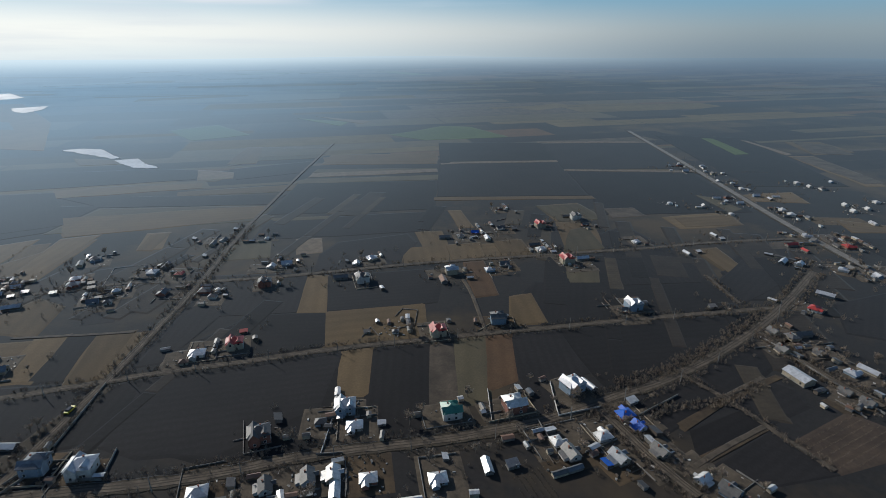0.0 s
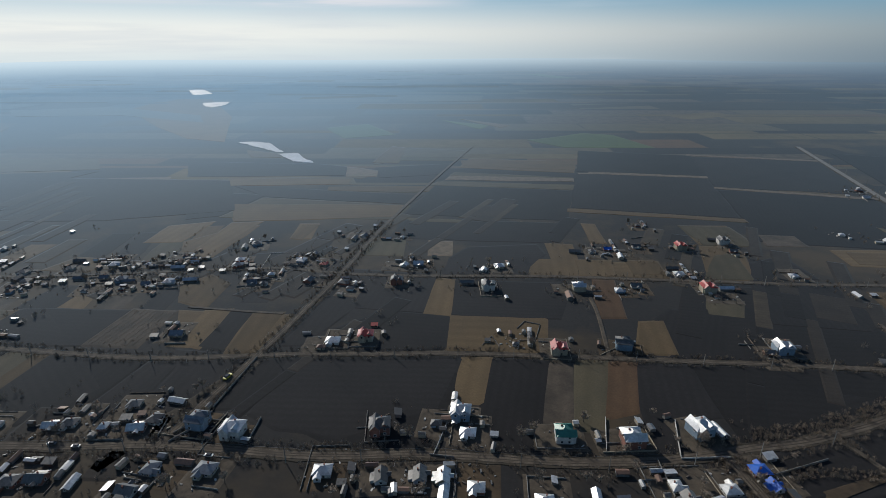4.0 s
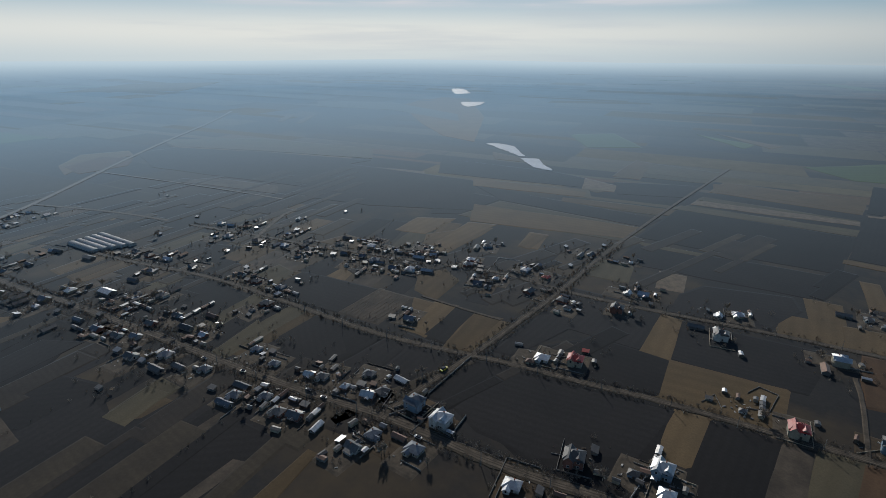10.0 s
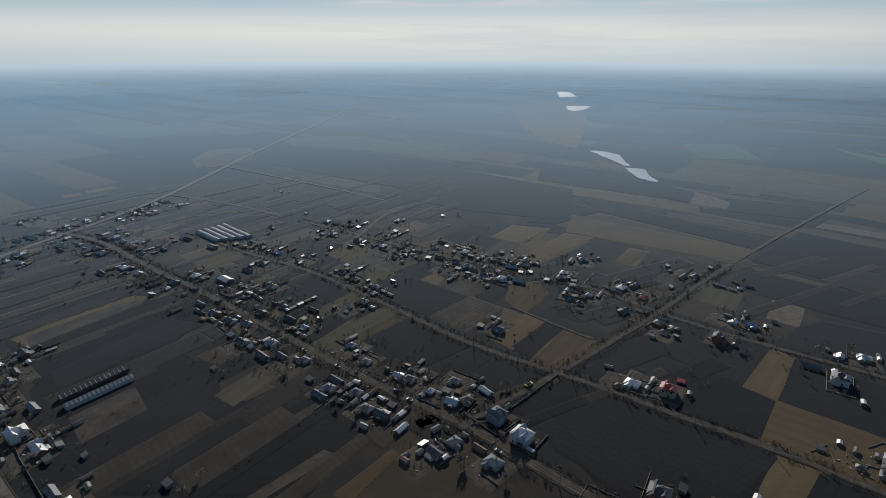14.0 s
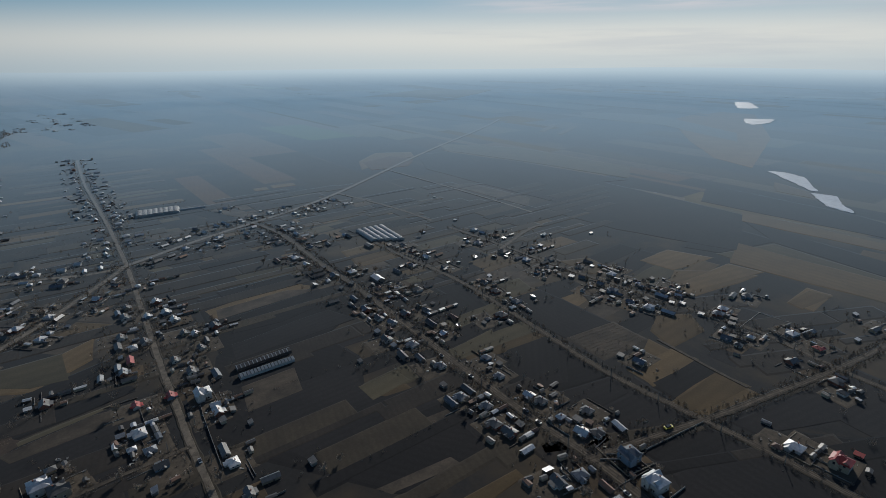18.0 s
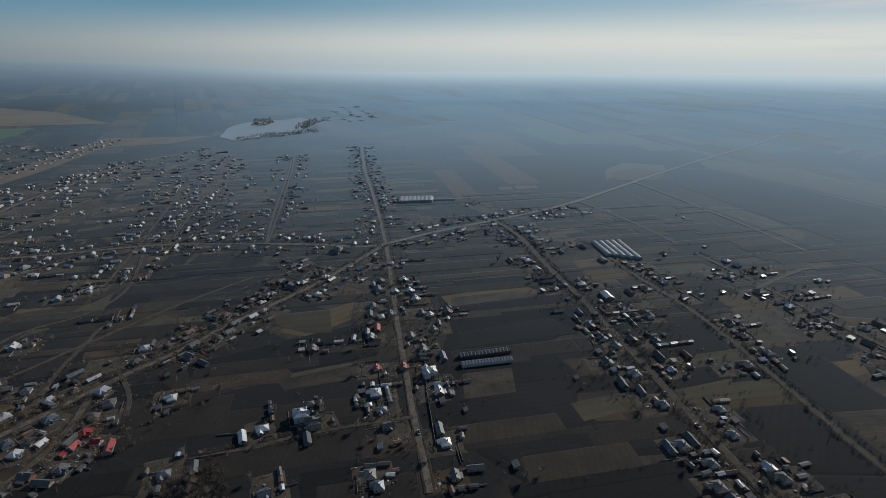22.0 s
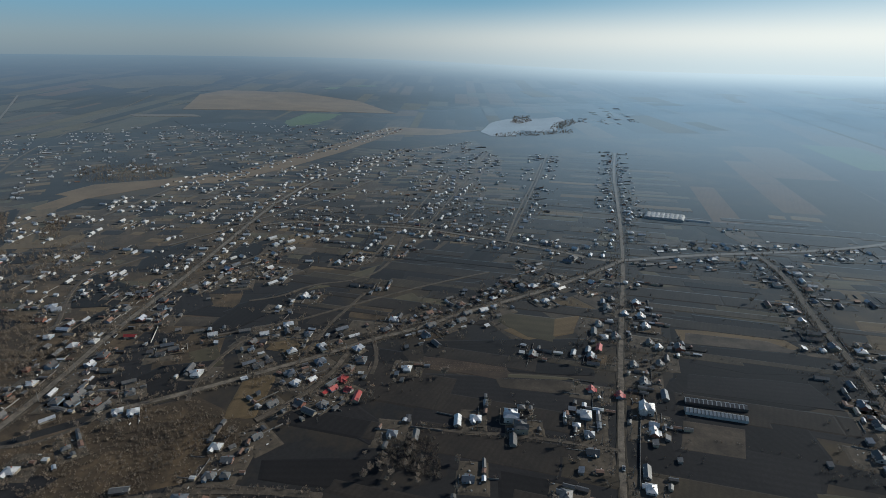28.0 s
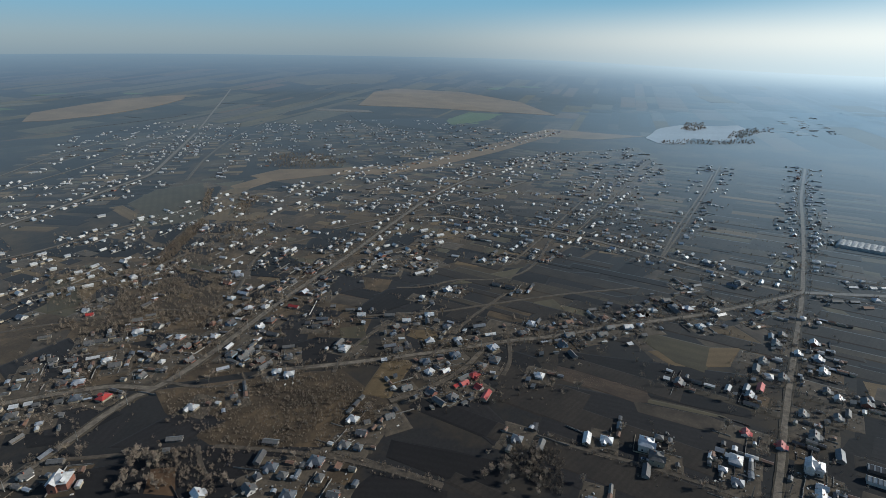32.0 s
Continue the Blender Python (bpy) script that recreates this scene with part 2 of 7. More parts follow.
material("gravel", (0.19, 0.16, 0.125), (0.095, 0.08, 0.063), 1.0, scale=0.22, fine=1.2, bump=0.03, spec=0.17, haze_sheen=1.0)
material("verge", (0.0688, 0.0559, 0.0396), (0.0387, 0.0327, 0.0249), 1.0, scale=0.12, fine=0.7, vary=0.15, bump=0.06, spec=0.17, haze_sheen=1.0)
material("ice", (0.62, 0.66, 0.70), (0.48, 0.53, 0.58), 0.35, scale=0.02, fine=0.2)
material("lake", (0.44, 0.47, 0.49), (0.36, 0.39, 0.41), 0.3, scale=0.01, fine=0.1)
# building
# sheen on most roofs, walls and twigs adds the same painted haze
material("zinc", (0.60, 0.605, 0.61), (0.42, 0.42, 0.425), 0.5, 0.6, scale=0.4, fine=4, vary=0.15, haze_sheen=0.5)
material("steel", (0.20, 0.21, 0.222), (0.13, 0.138, 0.148), 0.46, 0.5, scale=0.4, fine=4, vary=0.2, haze_sheen=0.7)
material("white", (0.66, 0.65, 0.63), (0.45, 0.44, 0.42), 0.48, 0.25, scale=0.4, fine=4, vary=0.12, haze_sheen=0.5)
material("slate", (0.135, 0.128, 0.118), (0.082, 0.079, 0.075), 0.5, scale=0.5, fine=4, vary=0.25, haze_sheen=0.7)
material("red", (0.38, 0.045, 0.035), (0.28, 0.038, 0.032), 0.45, scale=0.4, fine=4, vary=0.15, haze_sheen=0.5)
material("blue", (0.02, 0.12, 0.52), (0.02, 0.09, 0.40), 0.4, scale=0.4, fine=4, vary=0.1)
material("green_roof", (0.06, 0.21, 0.15), (0.045, 0.16, 0.12), 0.4, scale=0.4, fine=4, haze_sheen=0.5)
material("dark", (0.075, 0.070, 0.068), (0.05, 0.048, 0.048), 0.55, scale=0.4, fine=4, vary=0.2, haze_sheen=0.7)
material("rust", (0.20, 0.11, 0.07), (0.14, 0.08, 0.055), 0.7, scale=0.4, fine=4, vary=0.2, haze_sheen=0.7)
material("plaster_white", (0.57, 0.55, 0.51), (0.40, 0.38, 0.35), 0.85, scale=0.5, fine=3, vary=0.12, haze_sheen=0.7)
material("plaster_cream", (0.38, 0.32, 0.23), (0.28, 0.24, 0.18), 0.85, scale=0.5, fine=3, vary=0.15, haze_sheen=0.7)
material("plaster_blue", (0.22, 0.28, 0.34), (0.17, 0.22, 0.27), 0.85, scale=0.5, fine=3, vary=0.15, haze_sheen=0.7)
material("block", (0.20, 0.185, 0.165), (0.14, 0.13, 0.12), 0.9, scale=0.5, fine=3, vary=0.15, haze_sheen=0.7)
material("brick_red", (0.26, 0.11, 0.075), (0.19, 0.085, 0.06), 0.9, scale=0.6, fine=4, vary=0.12, haze_sheen=0.7)
material("concrete", (0.22, 0.21, 0.19), (0.15, 0.145, 0.135), 0.9, scale=0.4, fine=3, vary=0.2, haze_sheen=0.7)
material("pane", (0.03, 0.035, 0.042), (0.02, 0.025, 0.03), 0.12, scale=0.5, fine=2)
material("timber", (0.10, 0.075, 0.055), (0.07, 0.055, 0.042), 0.8, scale=0.6, fine=4, vary=0.2, haze_sheen=1.0)
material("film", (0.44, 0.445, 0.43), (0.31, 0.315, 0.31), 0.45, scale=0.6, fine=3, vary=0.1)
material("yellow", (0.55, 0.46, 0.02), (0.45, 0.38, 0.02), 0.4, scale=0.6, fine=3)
material("bark", (0.13, 0.105, 0.083), (0.09, 0.075, 0.06), 0.95, scale=1.0, fine=6, haze_sheen=1.0)
material("twig", (0.25, 0.196, 0.142), (0.16, 0.124, 0.092), 0.95, scale=0.5, fine=3, vary=0.2, haze_sheen=1.0)
material("bare_crown", (0.36, 0.285, 0.21), (0.24, 0.19, 0.14), 0.95, scale=0.5, fine=3, vary=0.2, haze_sheen=1.0)
material("conifer", (0.035, 0.05, 0.03), (0.025, 0.038, 0.022), 0.9, scale=0.5, fine=3, vary=0.2, haze_sheen=1.0)
material("rubber", (0.02, 0.02, 0.02), None, 0.8)


# ---- mesh helpers ----
def mesh_of(name, verts, faces, *mats, slots=None):
    me = bpy.data.meshes.new(name)
    me.from_pydata(verts, [], faces)
    for m in mats:
        me.materials.append(MATS[m])
    if slots is not None:
        me.polygons.foreach_set("material_index", slots)
    me.update()
    return me


def box(cx, cy, z0, lx, ly, lz, top=1.0):
    """Corners and faces of a block standing at z0; top shrinks its upper face."""
    v = []
    for z, s in ((z0, 1.0), (z0 + lz, top)):
        v += [(cx - lx / 2 * s, cy - ly / 2 * s, z), (cx + lx / 2 * s, cy - ly / 2 * s, z), (cx + lx / 2 * s, cy + ly / 2 * s, z), (cx - lx / 2 * s, cy + ly / 2 * s, z)]
    return v, [(3, 2, 1, 0), (4, 5, 6, 7), (0, 1, 5, 4), (1, 2, 6, 5), (2, 3, 7, 6), (3, 0, 4, 7)]


def joined(*solids):
    v, f = [], []
    for sv, sf in solids:
        k = len(v)
        v += list(sv)
        f += [tuple(i + k for i in q) for q in sf]
    return v, f


def part(name, me, parent, mat=None, m=None, label=""):
    """One mesh object under a thing; mat gives this object its own surface on the shared mesh."""
    ob = new(name, me)
    ob.parent = parent
    if m is not None:
        ob.matrix_basis = m
    if mat:
        ob.material_slots[0].link = "OBJECT"
        ob.material_slots[0].material = MATS[mat]
    if label:
        ob["label"] = label
    return ob


def thing(name, x, y, turn=0.0, z=0.0, size=1.0, **tags):
    ob = new(name)
    ob.empty_display_size = 1.0
    ob.matrix_basis = pose(x, y, z, 0, 0, turn) @ Matrix.Scale(size, 4)
    return tagged(ob, **tags)


# ---- land ----
def hill(x, y):
    """Height of the land: level round the village, then rising slowly, highest in the west and south-west."""
    r = math.hypot(x, y)
    if r < 1500:
        return 0.0
    yaw = math.degrees(math.atan2(-x, y)) % 360
    far = max(0.0, min(1.0, (yaw - 85) / 65)) if yaw < 230 else max(0.0, min(1.0, (300 - yaw) / 60))
    far = far * far * (3 - 2 * far)
    top = 62 + 138 * far + 6 * math.sin(radians(yaw) * 9 + 1)
    return top * max(0.0, (r - 3000 + 1150 * far) / (1930 + 1150 * far)) ** 1.35


def drape(x, y):
    """Fits a far plan point to the camera's view, sliding it onto the slope."""
    r = math.hypot(x, y)
    if r < 1800:
        return x, y
    # sight line from an eye 225 m above the origin
    lo, hi = 0.4, 1.0
    for _ in range(24):
        m = (lo + hi) / 2
        lo, hi = (m, hi) if hill(x * m, y * m) < 225 * (1 - m) else (lo, m)
    return x * hi, y * hi


def _land():
    # one sheet to the horizon, in rings so that far triangles stay well shaped
    v, f = [(0.0, 0.0, 0.0)], []
    k = 144
    rings = [300, 900, 1500] + list(range(1800, 4900, 150)) + [4940]
    for r in rings:
        for i in range(k):
            x, y = r * math.cos(2 * math.pi * i / k), r * math.sin(2 * math.pi * i / k)
            v.append((x, y, hill(x, y)))
    f += [(0, 1 + i, 1 + (i + 1) % k) for i in range(k)]
    for ring in range(len(rings) - 1):
        a, b = 1 + ring * k, 1 + (ring + 1) * k
        f += [(a + i, b + i, b + (i + 1) % k, a + (i + 1) % k) for i in range(k)]
    tagged(new("ground", mesh_of("ground", v, f, "land")), "dark winter farmland reaching to the hazy horizon", "ground", kind="structure")


_land()
LAYER = [0]
PLAIN = [0]
TILLED = []
FIELD_WORDS = {
    "soil": "ploughed black-earth field, bare in winter", "ochre": "dry ochre stubble field with faint rows", "ochre_dark": "reddish-brown bare field strip",
    "grass": "faded olive-brown winter grass plot", "green": "pale green winter wheat field", "straw": "straw-littered pale plot", "strip": "brown plot with old crop rows",
    "orchard": "brown vineyard plot with bare planted rows", "scrub": "rough brown slope overgrown with dry scrub", "clay": "large tan stubble field on the far rise", "reed": "tan reed bed along the valley stream",
    "far_soil": "distant dark ploughed field in haze", "far_grass": "distant pale fallow field in haze", "yard": "trodden earth house yard",
}


def field(kind, pts, low=False, level=None):
    """A field or plot lying a little above the land; its rows run along its longest side."""
    LAYER[0] += 1
    PLAIN[0] += not low and level is None
    if not low and level is None and kind != "soil":
        TILLED.append(pts)
    z = 0.03 + 0.002 * (LAYER[0] % 20) if low else 0.006 + 0.004 * (LAYER[0] % 5) if kind == "yard" else 0.13 + 0.0005 * (PLAIN[0] % 329)
    z = z if level is None else level
    pts = [drape(*p) for p in pts]
    n = len(pts)
    cx, cy = sum(p[0] for p in pts) / n, sum(p[1] for p in pts) / n
    side = max(range(n), key=lambda i: math.dist(pts[i], pts[(i + 1) % n]))
    a = math.atan2(pts[(side + 1) % n][1] - pts[side][1], pts[(side + 1) % n][0] - pts[side][0])
    c, s = math.cos(a), math.sin(a)
    if sum(p[0] * q[1] - p[1] * q[0] for p, q in zip(pts, pts[1:] + pts[:1])) < 0:
        pts = pts[::-1]
        side = max(range(n), key=lambda i: math.dist(pts[i], pts[(i + 1) % n]))
    rng = random.Random(LAYER[0])
    edge = []
    for i, p in enumerate(pts):
        q = pts[(i + 1) % n]
        d = math.dist(p, q)
        m = max(1, min(8, int(d / 25)))
        for j in range(m):
            w = min(1.2, d * 0.02) if j else 0.0
            edge.append((p[0] + (q[0] - p[0]) * j / m + rng.uniform(-w, w), p[1] + (q[1] - p[1]) * j / m + rng.uniform(-w, w)))
    loc = [((x - cx) * c + (y - cy) * s, -(x - cx) * s + (y - cy) * c) for x, y in edge]
    k = len(loc)
    rise = [hill(x, y) for x, y in edge]
    rise = [h + 0.5 if h > 0.05 else 0.0 for h in rise]
    bank = [1 + min(3.0, 0.2 * math.hypot(x, y)) / max(3.0, math.hypot(x, y)) for x, y in loc]
    v = [(x, y, z + h) for (x, y), h in zip(loc, rise)] + [(x * e, y * e, h - 0.02 if not h else h - 1.5) for (x, y), e, h in zip(loc, bank, rise)]
    f = [tuple(range(k))] + [(i, k + i, k + (i + 1) % k, (i + 1) % k) for i in range(k)]
    ob = new("field", mesh_of("field", v, f, kind))
    ob.matrix_basis = pose(cx, cy, 0, 0, 0, math.degrees(a))
    return tagged(ob, FIELD_WORDS[kind], "field", kind="structure")


def pond(pts, kind="ice", name="pond", words="frozen pale pond among fields"):
    LAYER[0] += 1
    z = 0.5
    # soften the corners a little, then cut the shore into short uneven steps
    sm = [q for i, p in enumerate(pts) for q in (tuple(0.9 * a + 0.1 * b for a, b in zip(p, pts[i - 1])), tuple(0.9 * a + 0.1 * b for a, b in zip(p, pts[(i + 1) % len(pts)])))]
    sm = [tuple(a + (b - a) * u / 4 for a, b in zip(p, sm[(i + 1) % len(sm)])) for i, p in enumerate(sm) for u in range(4)]
    rng = random.Random(LAYER[0])
    k = len(sm)
    sm = [(x + rng.uniform(-2, 2), y + rng.uniform(-2, 2)) for x, y in sm]
    v = [(x, y, z) for x, y in sm] + [(x, y, -0.05) for x, y in sm]
    f = [tuple(range(k))] + [(i, k + i, k + (i + 1) % k, (i + 1) % k) for i in range(k)]
    return tagged(new(name, mesh_of(name, v, f, kind)), words, "pond", kind="structure")


def smooth(pts, step):
    """A polyline softened at its bends and cut into even steps."""
    p = [Vector(q) for q in pts]
    for _ in range(2):
        p = [p[0]] + [x for a, b in zip(p, p[1:]) for x in (a * 0.75 + b * 0.25, a * 0.25 + b * 0.75)] + [p[-1]]
    out, left = [p[0]], 0.0
    for a, b in zip(p, p[1:]):
        d = (b - a).length
        s = step - left
        while s < d:
            out.append(a + (b - a) * (s / d))
            s += step
        left = (left + d) % step
    return out + [p[-1]]


STREETS = []


def ribbon(name, line, width, z, mat, rough, label, category="road"):
    rng = random.Random(len(line) * 7 + int(width * 10))
    v, f = [], []
    for i, p in enumerate(line):
        d = (line[min(i + 1, len(line) - 1)] - line[max(i - 1, 0)]).normalized()
        side = Vector((-d.y, d.x))
        for s in (-1, 1):
            w = width / 2 * (1 + rng.uniform(-rough, rough))
            q = p + side * s * w
            v.append((q.x, q.y, z + hill(q.x, q.y) * 1.01))
    k = len(v)
    # banks slope away on both sides
    for i, p in enumerate(line):
        for x, y, _ in v[2 * i:2 * i + 2]:
            out = (Vector((x, y)) - p).normalized() * 0.5
            v.append((x + out.x, y + out.y, hill(x, y)))
    for i in range(len(line) - 1):
        a = 2 * i
        f += [(a, a + 1, a + 3, a + 2), (a, a + 2, k + a + 2, k + a), (a + 3, a + 1, k + a + 1, k + a + 3)]
    f = [q[::-1] for q in f]
    return tagged(new(name, mesh_of(name, v, f, mat)), label, category, kind="structure")


ROAD_WORDS = {"dirt": "rutted pale dirt village street", "path": "narrow beaten earth track between plots", "gravel": "pale worn gravel village street", "asphalt": "straight worn asphalt village road"}


def road(kind, width, pts):
    line = smooth([drape(*p) for p in pts], 5.0)
    n = len(STREETS)
    STREETS.append((kind, width, line))
    if kind != "path":
        ribbon("road_verge", line, width * 1.6, 0.30 + 0.002 * n, "verge", 0.16, "dry grass and mud verge beside the street", "verge")
    ribbon("road", line, width, 0.40 + 0.002 * n, kind, 0.10 if kind != "asphalt" else 0.03, ROAD_WORDS[kind])
    if n in (0, 1, 2, 3, 5, 6):
        # worn wheel tracks, darker than the crown between them
        for s in (-0.85, 0.85):
            track = []
            for i, p in enumerate(line):
                d = (line[min(i + 1, len(line) - 1)] - line[max(i - 1, 0)]).normalized()
                track.append(p + Vector((-d.y, d.x)) * (s + 0.25 * math.sin(i * 0.7) + 0.2 * math.sin(i * 0.23 + s)))
            ribbon("wheel_track", track, 0.62, 0.401 + 0.002 * n, "rut", 0.4, "dark muddy wheel track in the street", "track")


# streets and tracks
road("dirt", 4.8, [(304, 403), (255, 353), (209, 311), (160, 274), (120, 249), (88, 236), (62, 222), (23, 209), (-12, 202), (-58, 195), (-91, 185), (-112, 179), (-145, 174), (-184, 169), (-226, 156), (-290, 141), (-367, 126), (-482, 102), (-553, 82), (-672, 59), (-730, 31)])
road("dirt", 3.6, [(235, 339), (183, 331), (121, 321), (81, 313), (28, 304), (-12, 296), (-74, 284), (-115, 271), (-151, 263), (-188, 251), (-251, 230), (-322, 221), (-447, 204), (-534, 172), (-592, 157)])
road("dirt", 3.6, [(345, 482), (323, 482), (248, 473), (190, 458), (141, 451), (83, 440), (8, 428), (-40, 418), (-86, 406), (-138, 393), (-193, 384), (-238, 384), (-260, 380), (-340, 350), (-433, 315), (-512, 294), (-608, 263)])
road("dirt", 3.4, [(-188, 162), (-189, 203), (-187, 247), (-188, 290), (-191, 389), (-198, 462), (-201, 525)])
road("asphalt", 7.0, [(401, 1170), (383, 889), (372, 725), (358, 552), (355, 472), (354, 391)])
road("dirt", 4.0, [(80, 228), (91, 200), (101, 178), (106, 170)])
road("dirt", 4.0, [(205, 304), (210, 278), (216, 252), (227, 228)])
road("path", 2.5, [(213, 396), (214, 346)])
road("path", 2.5, [(134, 259), (152, 231), (161, 207), (172, 184)])
road("path", 2.5, [(148, 236), (179, 254)])
road("path", 2.5, [(112, 187), (133, 200), (157, 213)])
road("asphalt", 6.0, [(-627, -111), (-690, -36), (-735, 30), (-780, 93), (-836, 159), (-939, 252), (-1083, 381), (-1247, 539), (-1414, 710), (-1620, 893)])
road("asphalt", 3.0, [(-623, 398), (-732, 373), (-879, 332), (-1000, 296)])
road("dirt", 4.0, [(-644, 253), (-730, 226), (-847, 169)])
road("gravel", 3.8, [(-225, -26), (-255, -33), (-291, -42), (-335, -51), (-393, -64), (-496, -84), (-627, -110), (-730, -134), (-822, -156), (-983, -197), (-1087, -224), (-1374, -285)])
road("gravel", 4.4, [(-627, -110), (-555, -139), (-500, -163), (-447, -193), (-415, -213), (-360, -238), (-322, -264), (-275, -287), (-238, -309), (-198, -332), (-154, -362)])
road("gravel", 5.0, [(-627, -110), (-613, -137), (-620, -182), (-621, -242), (-619, -302), (-614, -393), (-581, -474), (-560, -535), (-552, -567), (-508, -601)])
road("dirt", 4.0, [(-197, -266), (-222, -259), (-262, -256), (-305, -269), (-322, -264)])
road("dirt", 2.2, [(-610, -256), (-770, -294), (-1014, -356), (-1270, -426)])
road("dirt", 2.2, [(-613, -383), (-822, -440), (-1213, -561)])
road("gravel", 5.0, [(17, -357), (-13, -372), (-59, -399), (-80, -399), (-111, -410), (-153, -432), (-225, -474), (-324, -520), (-478, -602), (-609, -669), (-773, -728), (-905, -734), (-1162, -762)])
road("gravel", 4.6, [(6, -456), (-26, -442), (-59, -426), (-80, -399)])
road("path", 3.0, [(-84, -412), (-106, -373), (-136, -362), (-152, -366)])
road("gravel", 7.0, [(-51, -970), (-156, -1047), (-271, -1154), (-317, -1185), (-381, -1302), (-502, -1525), (-623, -1750), (-845, -2198), (-1095, -2699), (-1574, -3673)])
road("dirt", 4.5, [(-425, -843), (-512, -875), (-665, -943), (-776, -924), (-1067, -943), (-1484, -998)])
road("dirt", 4.0, [(-34, -809), (-86, -814), (-165, -851), (-243, -854), (-377, -916)])
road("path", 3.0, [(-87, -307), (-121, -267), (-146, -229), (-168, -181)])
road("dirt", 2.2, [(-464, -374), (-578, -407), (-748, -463), (-949, -527)])
road("path", 2.5, [(-323, -508), (-404, -511), (-488, -493), (-583, -472), (-615, -434), (-618, -353), (-622, -261)])
road("path", 2.5, [(-12, -362), (-38, -342), (-73, -317)])
road("path", 2.5, [(-79, -314), (-73, -293), (-73, -280)])
road("dirt", 4.0, [(-16, -648), (-45, -665), (-95, -657), (-150, -650), (-203, -675)])
road("path", 3.0, [(-139, -250), (-157, -211), (-169, -182)])
road("path", 3.0, [(-243, -170), (-251, -149), (-273, -98), (-289, -42)])
road("path", 2.5, [(-275, 298), (-231, 302), (-201, 306)])
road("path", 2.0, [(28, 304), (22, 363), (16, 389)])
road("dirt", 4.0, [(-508, 284), (-564, 359), (-566, 380)])
road("dirt", 4.0, [(-81, -1235), (-216, -1349), (-430, -1585), (-649, -1880)])
road("dirt", 4.0, [(-97, -1386), (-259, -1627), (-492, -1845), (-601, -1923)])
road("dirt", 4.0, [(-392, -636), (-485, -624), (-695, -614), (-827, -629)])
road("path", 3.0, [(-152, -492), (-198, -519), (-242, -586), (-283, -626), (-354, -620)])
road("path", 3.0, [(-273, -360), (-235, -353), (-200, -336), (-188, -325)])
road("path", 3.0, [(-329, -264), (-302, -239), (-281, -230)])
road("dirt", 2.2, [(-622, -261), (-763, -301), (-973, -351), (-1159, -401)])
road("path", 3.0, [(-9, -585), (-49, -572), (-90, -552), (-135, -533), (-160, -485)])
road("path", 3.0, [(-253, -395), (-311, -347), (-365, -322), (-445, -282), (-514, -236)])
road("path", 3.0, [(-327, -416), (-349, -395), (-391, -388), (-420, -352), (-475, -346), (-575, -393)])
road("path", 3.0, [(-257, -289), (-324, -312), (-368, -320), (-400, -326)])
road("path", 4.0, [(-201, 525), (-206, 721), (-207, 1012)])
road("path", 5.0, [(-353, -1090), (-470, -1301), (-690, -1613), (-1057, -2031), (-1496, -2506), (-2004, -3072)])

# fields and plots
field("ochre", [(-102, 333), (-82, 334), (-93, 395), (-111, 395)])
field("ochre", [(-12, 301), (-15, 347), (-82, 333), (-73, 287)])
field("ochre", [(-58, 238), (-40, 240), (-43, 285), (-61, 280)])
field("ochre", [(-247, 252), (-228, 250), (-228, 298), (-277, 291)])
field("ochre", [(-212, 254), (-186, 255), (-192, 305), (-224, 299)])
field("soil", [(-227, 250), (-213, 253), (-223, 298), (-235, 296)])
field("ochre", [(-288, 305), (-262, 299), (-272, 341), (-297, 354), (-306, 328)])
field("soil", [(-147, 261), (-165, 216), (-138, 200), (-110, 191), (-62, 196), (-56, 239), (-67, 282), (-115, 271)])
field("soil", [(-40, 239), (-36, 208), (-6, 212), (-9, 290), (-43, 284)])
field("strip", [(-7, 220), (7, 224), (6, 290), (-8, 287)])
field("grass", [(9, 231), (25, 234), (27, 301), (8, 296)])
field("ochre_dark", [(24, 243), (41, 254), (44, 301), (27, 298)])
field("soil", [(46, 224), (56, 224), (59, 249), (82, 259), (76, 308), (44, 298)])
field("soil", [(91, 243), (119, 254), (200, 304), (228, 333), (76, 308)])
field("soil", [(-81, 336), (-6, 349), (-2, 412), (-93, 395)])
field("soil", [(-114, 278), (-74, 289), (-82, 332), (-132, 328), (-153, 297)])
field("soil", [(-179, 266), (-165, 271), (-154, 328), (-103, 333), (-110, 401), (-184, 395)])
field("soil", [(96, 383), (98, 319), (207, 340), (210, 363), (202, 451), (127, 437)])
field("soil", [(62, 363), (66, 315), (99, 323), (114, 383), (74, 383)])
field("ochre", [(-19, 463), (-38, 459), (-33, 421), (8, 431), (-2, 506), (-28, 503)])
field("ochre", [(58, 437), (82, 447), (71, 483), (51, 473)])
field("ochre", [(18, 431), (58, 441), (46, 470), (15, 467)])
field("ochre", [(242, 514), (308, 527), (301, 566), (239, 552)])
field("ochre", [(232, 403), (252, 411), (248, 458), (229, 453)])
field("ochre", [(120, 539), (163, 552), (157, 607), (112, 596)])
field("ochre", [(112, 448), (151, 458), (153, 538), (119, 533)])
field("ochre", [(16, 518), (31, 520), (20, 578), (6, 576)])
field("ochre", [(-60, 503), (-42, 505), (-58, 566), (-72, 561)])
field("straw", [(-130, 445), (-110, 450), (-118, 485), (-140, 482)])
field("grass", [(-195, 429), (-154, 437), (-165, 477), (-203, 474)])
field("ochre", [(-279, 455), (-259, 459), (-273, 504), (-292, 499)])
